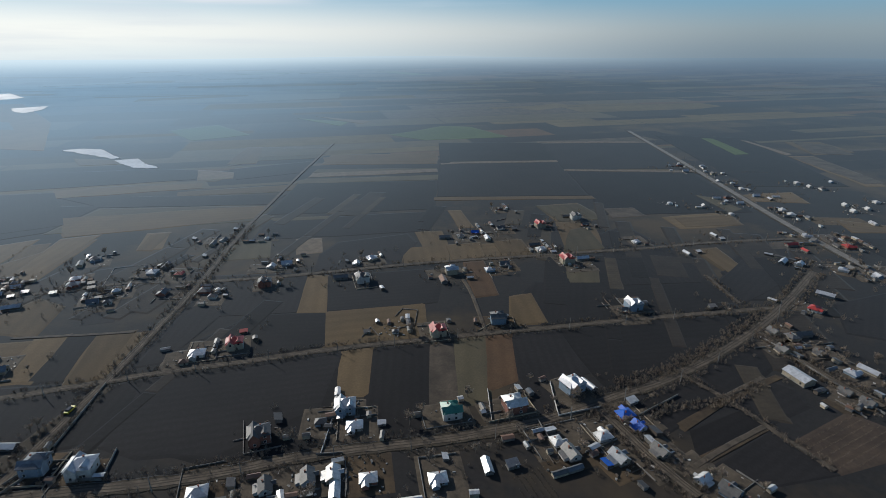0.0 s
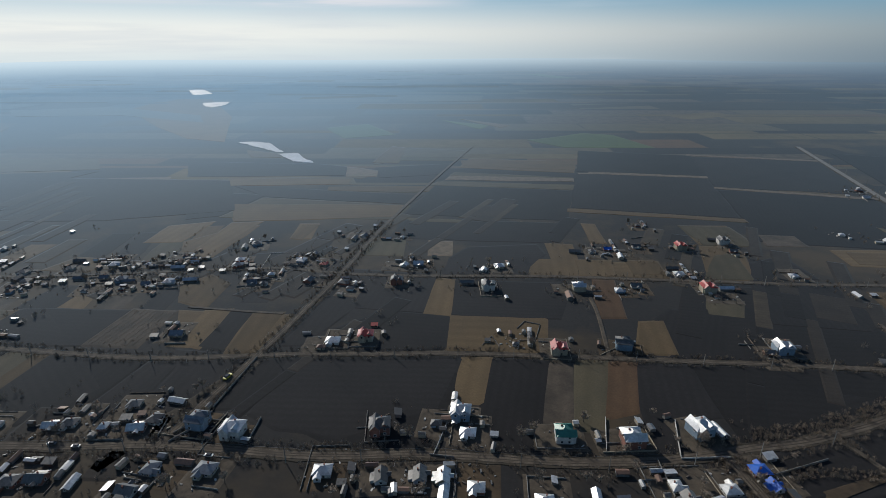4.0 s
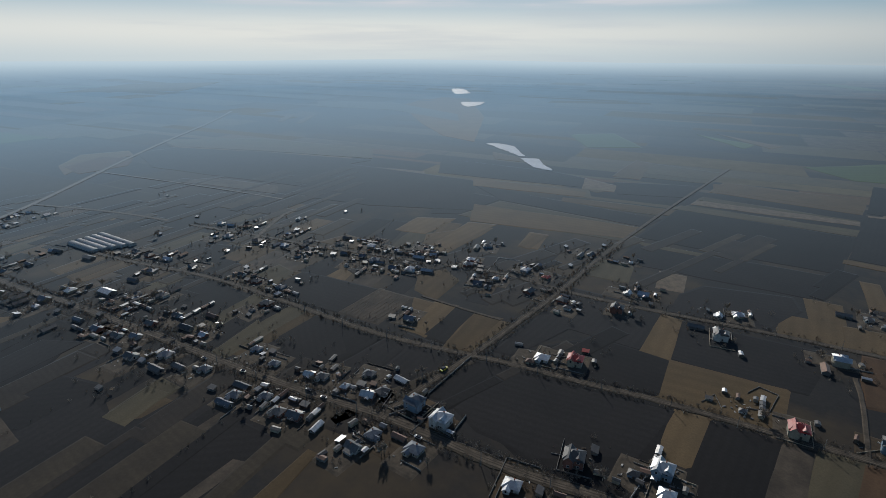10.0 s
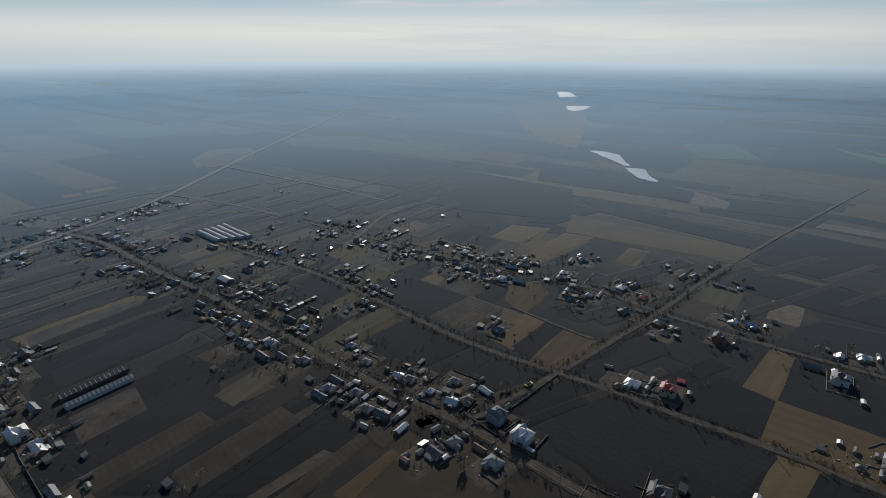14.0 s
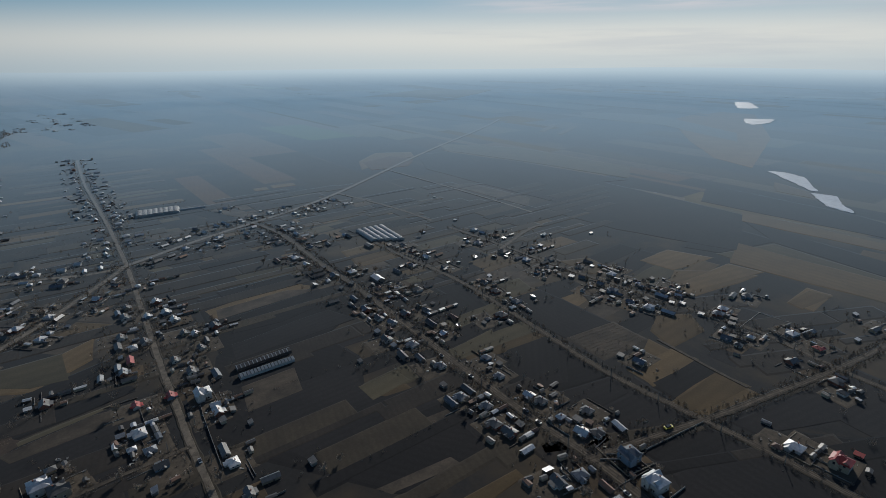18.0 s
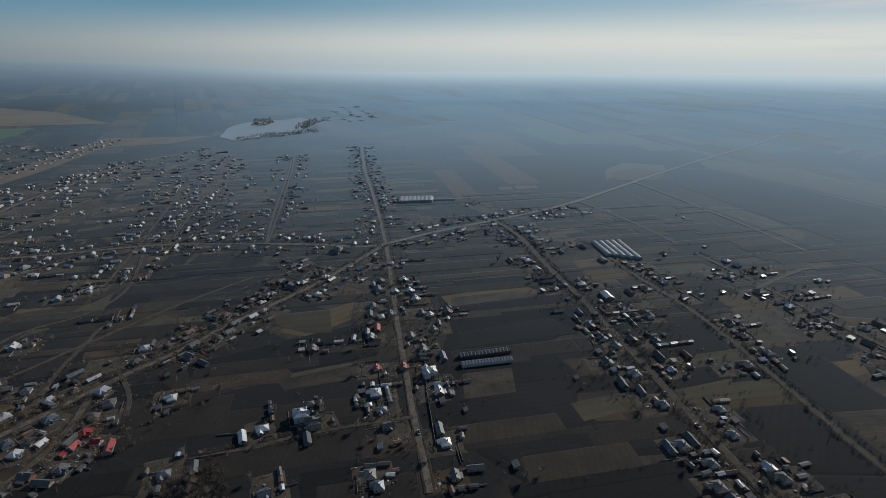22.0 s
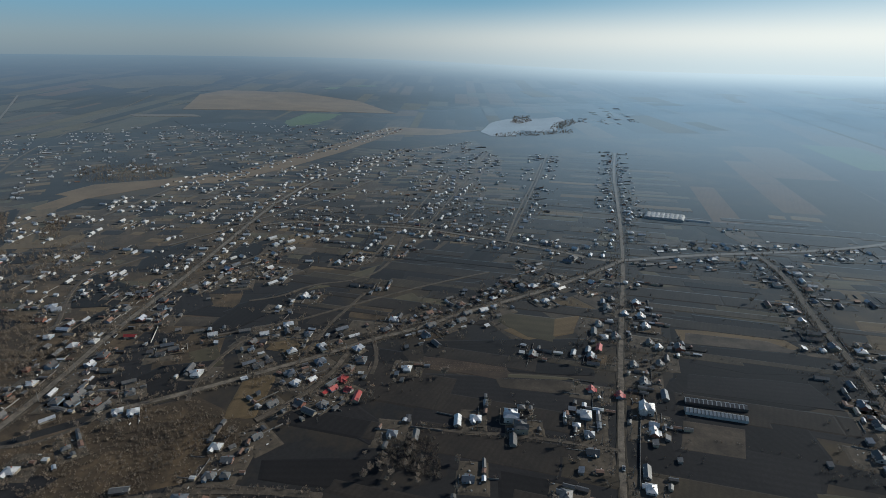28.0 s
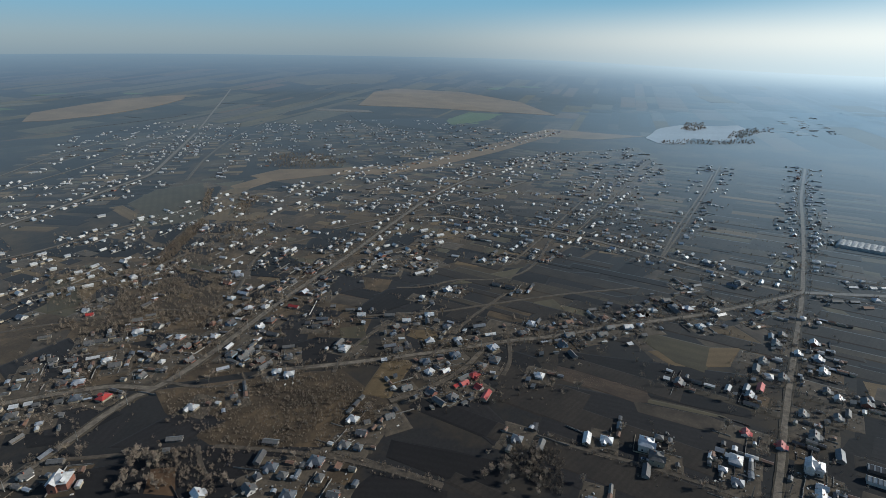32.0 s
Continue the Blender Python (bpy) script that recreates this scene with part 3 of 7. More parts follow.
field("ochre", [(-377, 419), (-350, 385), (-323, 384), (-333, 482), (-350, 475)])
field("soil", [(-181, 482), (-25, 506), (-12, 563), (-9, 574), (-183, 544)])
field("soil", [(-193, 564), (-10, 585), (-11, 720), (-194, 705)])
field("grass", [(-5, 623), (179, 625), (182, 640), (-6, 636)])
field("soil", [(-6, 638), (179, 643), (180, 840), (-4, 832)])
field("soil", [(184, 632), (172, 563), (345, 572), (364, 778), (183, 771)])
field("soil", [(-4, 845), (183, 853), (184, 1022), (-6, 1023)])
field("soil", [(183, 790), (368, 797), (385, 1027), (187, 1010)])
field("grass", [(-195, 711), (-11, 723), (-11, 747), (-189, 734)])
field("ochre", [(-188, 825), (-11, 832), (-14, 916), (-186, 902)])
field("grass", [(-189, 770), (-12, 776), (-12, 799), (-186, 792)])
field("grass", [(-200, 540), (-199, 597), (-390, 586), (-394, 499)])
field("grass", [(-204, 661), (-201, 690), (-315, 667), (-324, 640)])
field("grass", [(-540, 630), (-306, 681), (-330, 722), (-554, 649)])
field("soil", [(-426, 483), (-397, 504), (-397, 598), (-506, 587)])
field("grass", [(-337, 722), (-312, 715), (-300, 749), (-319, 774), (-360, 782)])
field("grass", [(-295, 856), (-204, 878), (-204, 971), (-353, 972), (-329, 813)])
field("green", [(-27, 1056), (133, 1089), (59, 1232), (-5, 1241), (-104, 1112)])
field("soil", [(-393, 591), (-202, 604), (-197, 647), (-324, 640), (-474, 635)])
field("soil", [(-639, 758), (-565, 662), (-345, 728), (-365, 786), (-420, 794)])
field("soil", [(-286, 728), (-203, 773), (-204, 855), (-318, 793)])
field("green", [(487, 898), (518, 903), (551, 1086), (513, 1079)])
field("ochre", [(625, 897), (709, 922), (718, 1025), (654, 1025)])
field("ochre", [(555, 686), (583, 686), (618, 887), (576, 888)])
field("soil", [(436, 1108), (411, 789), (406, 687), (533, 686), (563, 873), (608, 1071)])
field("soil", [(147, 259), (151, 238), (199, 271), (200, 298), (146, 297)])
field("soil", [(99, 231), (108, 209), (150, 236), (132, 254)])
field("soil", [(161, 215), (188, 229), (189, 243), (181, 251), (151, 236)])
field("soil", [(116, 191), (158, 215), (159, 229), (122, 211)])
field("soil", [(118, 185), (127, 173), (171, 182), (157, 209)])
field("orchard", [(174, 183), (201, 192), (215, 211), (204, 222), (164, 201)])
field("soil", [(230, 403), (218, 353), (239, 353), (292, 405), (319, 475), (291, 472)])
field("soil", [(262, 304), (281, 296), (332, 362), (282, 344)])
field("soil", [(-191, 200), (-166, 216), (-147, 260), (-184, 244)])
field("soil", [(-204, 196), (-194, 204), (-192, 249), (-241, 244)])
field("soil", [(-281, 374), (-252, 374), (-261, 419), (-287, 407)])
field("soil", [(145, 455), (200, 473), (187, 523), (156, 497)])
field("soil", [(-108, 445), (-105, 406), (-41, 421), (-26, 474), (-36, 498), (-98, 474)])
field("grass", [(100, 383), (123, 383), (130, 412), (101, 406)])
field("ochre", [(-288, 71), (-291, 95), (-308, 90), (-307, 68)])
field("ochre", [(-306, 150), (-316, 222), (-349, 200), (-331, 145)])
field("ochre", [(-336, 138), (-352, 196), (-364, 182), (-349, 143)])
field("soil", [(-320, 139), (-334, 207), (-352, 196), (-336, 138)])
field("ochre", [(-384, 216), (-394, 262), (-418, 249), (-408, 210)])
field("soil", [(-307, 233), (-314, 282), (-392, 264), (-377, 217)])
field("strip", [(-269, 241), (-279, 289), (-312, 284), (-306, 234)])
field("ochre", [(-231, 252), (-241, 302), (-259, 295), (-251, 248)])
field("soil", [(-212, 252), (-223, 301), (-241, 302), (-231, 252)])
field("ochre", [(-195, 254), (-201, 307), (-223, 301), (-209, 246)])
field("soil", [(-280, 157), (-251, 174), (-251, 230), (-302, 217), (-298, 183)])
field("soil", [(-221, 175), (-230, 234), (-248, 228), (-248, 172)])
field("soil", [(-196, 195), (-191, 243), (-226, 235), (-217, 180)])
field("soil", [(-163, 204), (-167, 254), (-185, 245), (-182, 198)])
field("soil", [(-137, 193), (-124, 195), (-105, 193), (-64, 229), (-62, 279), (-101, 267), (-166, 252), (-159, 200)])
field("ochre", [(-406, 333), (-403, 362), (-443, 359), (-447, 326)])
field("ochre", [(-380, 418), (-389, 483), (-426, 457), (-414, 407)])
field("ochre", [(-265, 454), (-271, 502), (-288, 496), (-279, 455)])
field("ochre", [(-348, 375), (-332, 383), (-337, 496), (-368, 483), (-359, 442)])
field("ochre", [(-453, 238), (-464, 279), (-499, 271), (-488, 238)])
field("soil", [(-378, 144), (-335, 166), (-327, 202), (-441, 201), (-431, 147)])
field("soil", [(-287, -31), (-198, 71), (-220, 116), (-272, 107), (-299, 64), (-344, 73), (-421, 41), (-420, -3), (-387, -24)])
field("ochre", [(-441, -11), (-470, 61), (-480, 45), (-461, -19)])
field("ochre", [(-181, 89), (-191, 122), (-197, 121), (-190, 85)])
field("strip", [(-237, 31), (-256, 117), (-262, 115), (-247, 32)])
field("strip", [(-215, 51), (-209, 58), (-213, 98), (-221, 94)])
field("ochre", [(-522, 119), (-534, 172), (-555, 174), (-548, 121)])
field("grass", [(-313, -137), (-323, -91), (-352, -93), (-330, -145)])
field("orchard", [(-309, -197), (-315, -178), (-333, -139), (-347, -144), (-319, -202)])
field("grass", [(-291, 68), (-302, 103), (-321, 101), (-308, 64)])
field("soil", [(-284, -5), (-248, 22), (-270, 114), (-294, 112), (-289, 69), (-311, 66), (-337, 66), (-319, -17)])
field("soil", [(-389, -21), (-371, 37), (-412, 78), (-423, 89), (-532, 79), (-502, -38)])
field("ochre", [(-452, -24), (-489, 68), (-506, 48), (-475, -33)])
field("grass", [(-312, 141), (-325, 216), (-344, 215), (-327, 137)])
field("soil", [(-328, 140), (-345, 215), (-362, 213), (-347, 138)])
field("grass", [(-348, 139), (-364, 213), (-387, 216), (-368, 137)])
field("grass", [(-386, 212), (-396, 257), (-425, 259), (-415, 208)])
field("soil", [(-328, 218), (-326, 239), (-363, 261), (-393, 263), (-385, 213)])
field("soil", [(-263, 166), (-255, 198), (-299, 224), (-314, 217), (-309, 181)])
field("soil", [(-246, -169), (-287, -71), (-319, -69), (-355, -81), (-302, -194)])
field("soil", [(-220, -158), (-230, -99), (-241, -62), (-261, -59), (-280, -77), (-241, -173)])
field("soil", [(-216, -91), (-224, -65), (-246, -63), (-236, -101)])
field("soil", [(-323, -204), (-339, -139), (-364, -80), (-419, -98), (-345, -220)])
field("ochre", [(-392, -142), (-422, -114), (-458, -117), (-423, -151), (-399, -167)])
field("soil", [(-303, -348), (-287, -306), (-319, -290), (-359, -314), (-341, -377)])
field("soil", [(-247, -280), (-220, -217), (-216, -183), (-238, -193), (-244, -220), (-243, -269)])
field("ochre", [(-552, 117), (-561, 160), (-593, 173), (-576, 115)])
field("soil", [(-438, 199), (-479, 268), (-526, 248), (-468, 186)])
field("ochre", [(-464, 237), (-468, 272), (-498, 277), (-486, 232)])
field("scrub", [(-7, -572), (-129, -514), (-273, -487), (-356, -453), (-464, -374), (-627, -270), (-1146, -491), (-1364, -667), (-1162, -762), (-718, -893), (-362, -929), (-29, -765)], level=0.008)
field("scrub", [(6, -457), (-84, -404), (-157, -366), (-235, -353), (-356, -453), (-273, -487), (-129, -514), (-7, -572)], level=0.0135)
field("soil", [(-21, -378), (-52, -384), (-49, -400), (-28, -416), (-3, -410), (-3, -388)])
field("soil", [(-11, -604), (-40, -625), (-75, -636), (-64, -687), (-13, -625)])
field("soil", [(-82, -278), (-121, -240), (-114, -270), (-80, -307)])
field("scrub", [(-78, -363), (-88, -309), (-147, -249), (-193, -261), (-193, -325), (-136, -362), (-81, -396)])
field("soil", [(-17, -315), (-79, -256), (-90, -297), (-72, -314), (-12, -346)])
field("soil", [(-66, -327), (-103, -326), (-89, -361), (-40, -352)])
field("soil", [(-162, -175), (-166, -179), (-153, -216), (-123, -214)])
field("soil", [(-161, -221), (-184, -161), (-210, -167), (-173, -231)])
field("soil", [(-153, -370), (-200, -336), (-235, -353), (-207, -381), (-148, -398)])
field("ochre", [(-201, -271), (-244, -294), (-227, -310), (-186, -286)])
field("soil", [(-6, -469), (-58, -473), (-50, -531), (-1, -516)])
field("soil", [(-269, -770), (-331, -835), (-389, -991), (-342, -977)])
field("ochre", [(-328, -838), (-337, -807), (-420, -962), (-385, -982)])
field("ochre", [(-57, -617), (-80, -613), (-117, -658), (-89, -707), (-60, -691)])
field("grass", [(-193, -843), (-263, -776), (-433, -1014), (-343, -1034), (-258, -1027)])
field("grass", [(-1429, 347), (-1419, 355), (-1524, 410), (-1558, 383)])
field("ochre", [(-1096, 272), (-1008, 254), (-1079, 317), (-1096, 391), (-1153, 405), (-1175, 329)])
field("ochre", [(-924, 518), (-746, 620), (-775, 652), (-1154, 482)])
field("straw", [(-703, 599), (-581, 638), (-593, 653), (-712, 608)])
field("ochre", [(-1294, 857), (-1399, 970), (-1424, 970), (-1317, 855)])
field("ochre", [(-1228, 870), (-1348, 1011), (-1372, 1012), (-1250, 868)])
field("soil", [(-964, 406), (-864, 453), (-659, 525), (-731, 614), (-907, 501), (-1148, 473)])
field("green", [(-489, 1050), (-401, 1120), (-524, 1263), (-592, 1177)])
field("green", [(-236, 1249), (-230, 1315), (-368, 1386)])
field("ochre", [(-193, 1283), (-179, 1330), (-333, 1427)])
field("green", [(-32, 1052), (68, 1101), (69, 1176), (10, 1234), (-111, 1121)])
field("ochre", [(-184, 840), (-11, 852), (-10, 927), (-197, 882)])
field("straw", [(-188, 740), (-10, 774), (-11, 794), (-187, 768)])
field("grass", [(-198, 703), (-9, 726), (-8, 755), (-196, 726)])
field("ochre", [(-295, 834), (-327, 972), (-357, 979), (-338, 830)])
field("grass", [(-304, 887), (-201, 907), (-205, 964), (-327, 964)])
field("straw", [(-337, 722), (-296, 734), (-307, 771), (-365, 786)])
field("ochre", [(-472, 630), (-316, 680), (-325, 707), (-501, 669)])
field("ochre", [(-326, 640), (-195, 668), (-197, 700), (-334, 660)])
field("ochre", [(-367, 490), (-199, 552), (-206, 598), (-412, 550)])
field("straw", [(-2, 825), (63, 842), (63, 849), (-3, 834)])
field("grass", [(-180, 541), (-125, 547), (-125, 558), (-184, 551)])
field("grass", [(-616, 1820), (-363, 1930), (-394, 2130), (-731, 2078)])
field("ochre", [(-561, 820), (-510, 829), (-539, 864), (-606, 875)])
field("grass", [(-1258, -1551), (-1358, -1227), (-1416, -1253), (-1314, -1619)])
field("soil", [(-340, -923), (-381, -998), (-370, -1009), (-334, -956)])
field("soil", [(-281, -817), (-315, -850), (-337, -916), (-299, -873)])
field("soil", [(-1089, -1494), (-1203, -1206), (-1416, -1253), (-1408, -1663), (-1243, -1813)])
field("scrub", [(-147, -663), (-212, -709), (-260, -770), (-204, -806), (-129, -707)])
field("scrub", [(-219, -839), (-282, -826), (-391, -984), (-375, -1044), (-292, -1049), (-215, -927)])
field("grass", [(-297, -809), (-309, -797), (-376, -884), (-420, -961), (-363, -953)])
field("soil", [(-325, -897), (-380, -987), (-371, -997), (-315, -914)])
field("soil", [(-299, -830), (-332, -889), (-320, -898), (-289, -841)])
field("soil", [(-216, -681), (-248, -717), (-231, -736), (-203, -703)])
field("soil", [(-278, -726), (-303, -736), (-270, -784), (-243, -759)])
field("soil", [(-140, -721), (-180, -744), (-180, -775), (-155, -792)])
field("soil", [(-164, -669), (-202, -681), (-199, -723), (-161, -725)])
field("reed", [(-471, -997), (-539, -973), (-634, -913), (-622, -992), (-537, -1060), (-463, -1044)])
field("soil", [(-200, -1278), (-303, -1442), (-274, -1539), (-192, -1440)])
field("soil", [(-229, -558), (-254, -522), (-289, -550), (-290, -625)])
field("soil", [(-282, -385), (-333, -380), (-347, -407), (-298, -418)])
field("soil", [(-256, -450), (-302, -442), (-324, -479), (-283, -492)])
field("grass", [(-51, -624), (-77, -607), (-83, -664), (-60, -676)])
field("clay", [(-274, -2434), (-354, -2777), (-596, -3059), (-809, -3276), (-1020, -3371), (-1182, -3377), (-1054, -3065), (-788, -2706), (-526, -2481), (-361, -2408)])
field("clay", [(-1529, -2159), (-2147, -2850), (-2463, -3013), (-2543, -2440), (-2228, -1740), (-1849, -1256), (-1799, -1434), (-1687, -1833)])
field("straw", [(-1294, -2172), (-1419, -1935), (-1380, -1843), (-1258, -2071)])
field("straw", [(-1241, -1619), (-1283, -1342), (-1256, -1308), (-1212, -1576)])
field("far_grass", [(-2575, -4955), (-3765, -5853), (-4111, -5009), (-2929, -3723), (-2211, -3754)])
field("reed", [(-1352, 1385), (-1535, 1799), (-1409, 1832), (-943, 1307), (-707, 946), (-810, 965), (-995, 1092)])
field("grass", [(-1240, 508), (-1092, 662), (-815, 739), (-737, 669), (-961, 579), (-1135, 489)])
field("ochre_dark", [(-1077, 273), (-1125, 346), (-1073, 381), (-1009, 347), (-1000, 272)])
field("soil", [(-690, 483), (-732, 609), (-576, 640), (-491, 656), (-394, 527), (-512, 456), (-620, 422)])
field("strip", [(-832, 347), (-813, 398), (-694, 436), (-653, 408), (-779, 371)])
field("soil", [(-1115, 408), (-1122, 483), (-950, 572), (-727, 657), (-732, 609), (-668, 456), (-842, 404), (-963, 372)])
field("far_grass", [(-2758, 718), (-3116, 1167), (-2921, 1560), (-2314, 955), (-2219, 568)])
field("grass", [(-1696, 1284), (-1462, 1437), (-1047, 1314), (-939, 1187), (-1275, 1260), (-1531, 1162)])
field("reed", [(-475, -1016), (-563, -1021), (-659, -978), (-738, -921), (-978, -945), (-1254, -1000), (-1500, -1052), (-1520, -912), (-1568, -752), (-1417, -811), (-1351, -947), (-1037, -882), (-818, -862), (-689, -862), (-582, -945), (-473, -969), (-390, -932), (-395, -987)])
field("grass", [(-283, -1047), (-369, -1047), (-300, -851), (-232, -766), (-220, -873), (-221, -981)])
field("ochre", [(-357, -950), (-389, -962), (-423, -957), (-359, -884), (-311, -804), (-350, -770), (-323, -750), (-275, -809), (-309, -849)])
field("soil", [(-365, -1000), (-382, -1000), (-356, -951), (-330, -930)])
field("soil", [(-311, -885), (-332, -891), (-295, -834), (-288, -841)])
field("soil", [(-249, -773), (-272, -782), (-318, -732), (-272, -727), (-240, -754)])
field("soil", [(-219, -721), (-267, -715), (-231, -678), (-203, -703)])
field("soil", [(-219, -823), (-257, -805), (-199, -728), (-188, -755)])
field("soil", [(-154, -785), (-180, -769), (-183, -736), (-147, -713), (-107, -756), (-79, -782), (-83, -809)])
field("scrub", [(-118, -701), (-157, -687), (-159, -654), (-129, -649), (-109, -681)])
field("grass", [(-66, -710), (-81, -665), (-72, -602), (-47, -603)])
field("scrub", [(-93, -573), (-125, -617), (-150, -550), (-167, -497), (-128, -473), (-91, -513)])
field("soil", [(-454, -370), (-493, -333), (-448, -313), (-417, -347)])
field("soil", [(-487, -325), (-519, -285), (-471, -270), (-445, -308)])
field("soil", [(-316, -418), (-367, -395), (-327, -377), (-270, -384), (-257, -401)])
field("grass", [(-399, -381), (-469, -359), (-432, -345), (-376, -383)])
field("ochre", [(-499, -529), (-524, -509), (-485, -489), (-469, -507)])
field("soil", [(-432, -550), (-483, -538), (-413, -505), (-382, -523)])
field("soil", [(-359, -629), (-412, -626), (-354, -569), (-319, -591)])
field("soil", [(-209, -515), (-251, -523), (-263, -509), (-218, -486), (-204, -492)])
field("soil", [(-170, -413), (-188, -399), (-175, -386), (-153, -395)])
field("soil", [(-207, -428), (-222, -419), (-204, -408), (-189, -421)])
field("soil", [(-84, -310), (-117, -274), (-98, -272), (-76, -290)])
field("ochre_dark", [(-51, -313), (-62, -305), (-54, -282), (-42, -296)])
field("soil", [(-463, -249), (-506, -220), (-457, -208), (-423, -239)])
field("soil", [(-625, -276), (-635, -229), (-583, -235), (-573, -273)])
field("soil", [(-17, -427), (-34, -420), (-49, -398), (-27, -385), (-11, -394)])
field("grass", [(-429, -179), (-441, -135), (-399, -123), (-397, -145), (-411, -178)])
field("orchard", [(-324, -206), (-347, -145), (-330, -136), (-323, -143), (-312, -199)])
field("strip", [(-324, -143), (-345, -100), (-349, -70), (-335, -71), (-315, -135)])
field("strip", [(-473, -23), (-491, 39), (-482, 68), (-453, -22)])
field("soil", [(-453, -12), (-483, 73), (-450, 75), (-427, 27), (-422, -15)])
field("soil", [(-403, -14), (-433, 68), (-407, 86), (-388, 22), (-378, -12)])
field("grass", [(-308, 64), (-316, 93), (-302, 98), (-290, 69)])
field("strip", [(-340, -10), (-350, 26), (-320, 27), (-310, -8)])
field("grass", [(-326, 137), (-343, 185), (-325, 178), (-314, 139)])
field("soil", [(-345, 133), (-365, 191), (-346, 186), (-328, 136)])
field("ochre", [(-559, 119), (-572, 164), (-547, 166), (-531, 120)])
field("grass", [(109, 596), (159, 603), (170, 546), (123, 539)])
field("ochre", [(250, 550), (314, 562), (309, 526), (249, 519)])
field("ochre", [(230, 452), (251, 458), (251, 414), (234, 403)])
field("ochre", [(50, 356), (66, 363), (70, 319), (45, 315)])
field("grass", [(128, 509), (148, 520), (148, 458), (110, 450)])
field("ochre", [(47, 476), (74, 481), (78, 451), (52, 446)])
field("ochre", [(3, 466), (34, 473), (36, 437), (8, 431)])
field("ochre_dark", [(18, 423), (35, 428), (41, 363), (24, 358)])
field("strip", [(184, 584), (217, 588), (220, 558), (183, 550)])
field("green", [(513, 1071), (534, 1065), (520, 907), (494, 902)])
field("strip", [(671, 1037), (714, 987), (692, 896), (634, 912)])
field("strip", [(577, 882), (615, 882), (594, 701), (563, 698)])
field("straw", [(183, 1034), (389, 1033), (384, 1020), (181, 1021)])
field("straw", [(14, 845), (183, 857), (181, 844), (14, 832)])
field("straw", [(183, 790), (372, 778), (369, 767), (180, 779)])
field("ochre", [(-10, 633), (182, 640), (184, 627), (-10, 620)])
field("ochre", [(369, 642), (439, 655), (429, 606), (370, 616)])
field("grass", [(313, 642), (328, 631), (339, 583), (318, 570)])
field("scrub", [(116, 216), (148, 236), (186, 256), (189, 253), (149, 232), (119, 211)])
field("scrub", [(114, 192), (156, 213), (159, 211), (121, 190)])
field("straw", [(580, 1051), (587, 1038), (592, 907), (577, 897)])
field("ochre", [(418, 541), (456, 522), (440, 501), (407, 501)])
field("strip", [(307, 472), (330, 475), (305, 443), (291, 437)])
field("soil", [(148, 458), (208, 465), (215, 400), (202, 383), (141, 378), (139, 418)])
field("soil", [(279, 450), (314, 457), (285, 394), (213, 344), (216, 383)])
pond([(-628, 920), (-581, 895), (-545, 871), (-530, 875), (-611, 957), (-650, 963), (-675, 946)])
pond([(-504, 831), (-471, 802), (-427, 798), (-471, 835), (-503, 875), (-533, 857)])
pond([(-1186, 1522), (-1147, 1499), (-1152, 1574), (-1206, 1681), (-1271, 1611)])
pond([(-1508, 1871), (-1471, 1945), (-1660, 2130), (-1705, 2094)])
pond([(-1539, -737), (-1780, -806), (-1917, -792), (-1977, -689), (-2063, -651), (-1969, -596), (-1796, -573), (-1690, -530), (-1627, -583), (-1640, -637), (-1519, -613), (-1469, -657)], "lake", "lake", "grey open lake beyond the village")


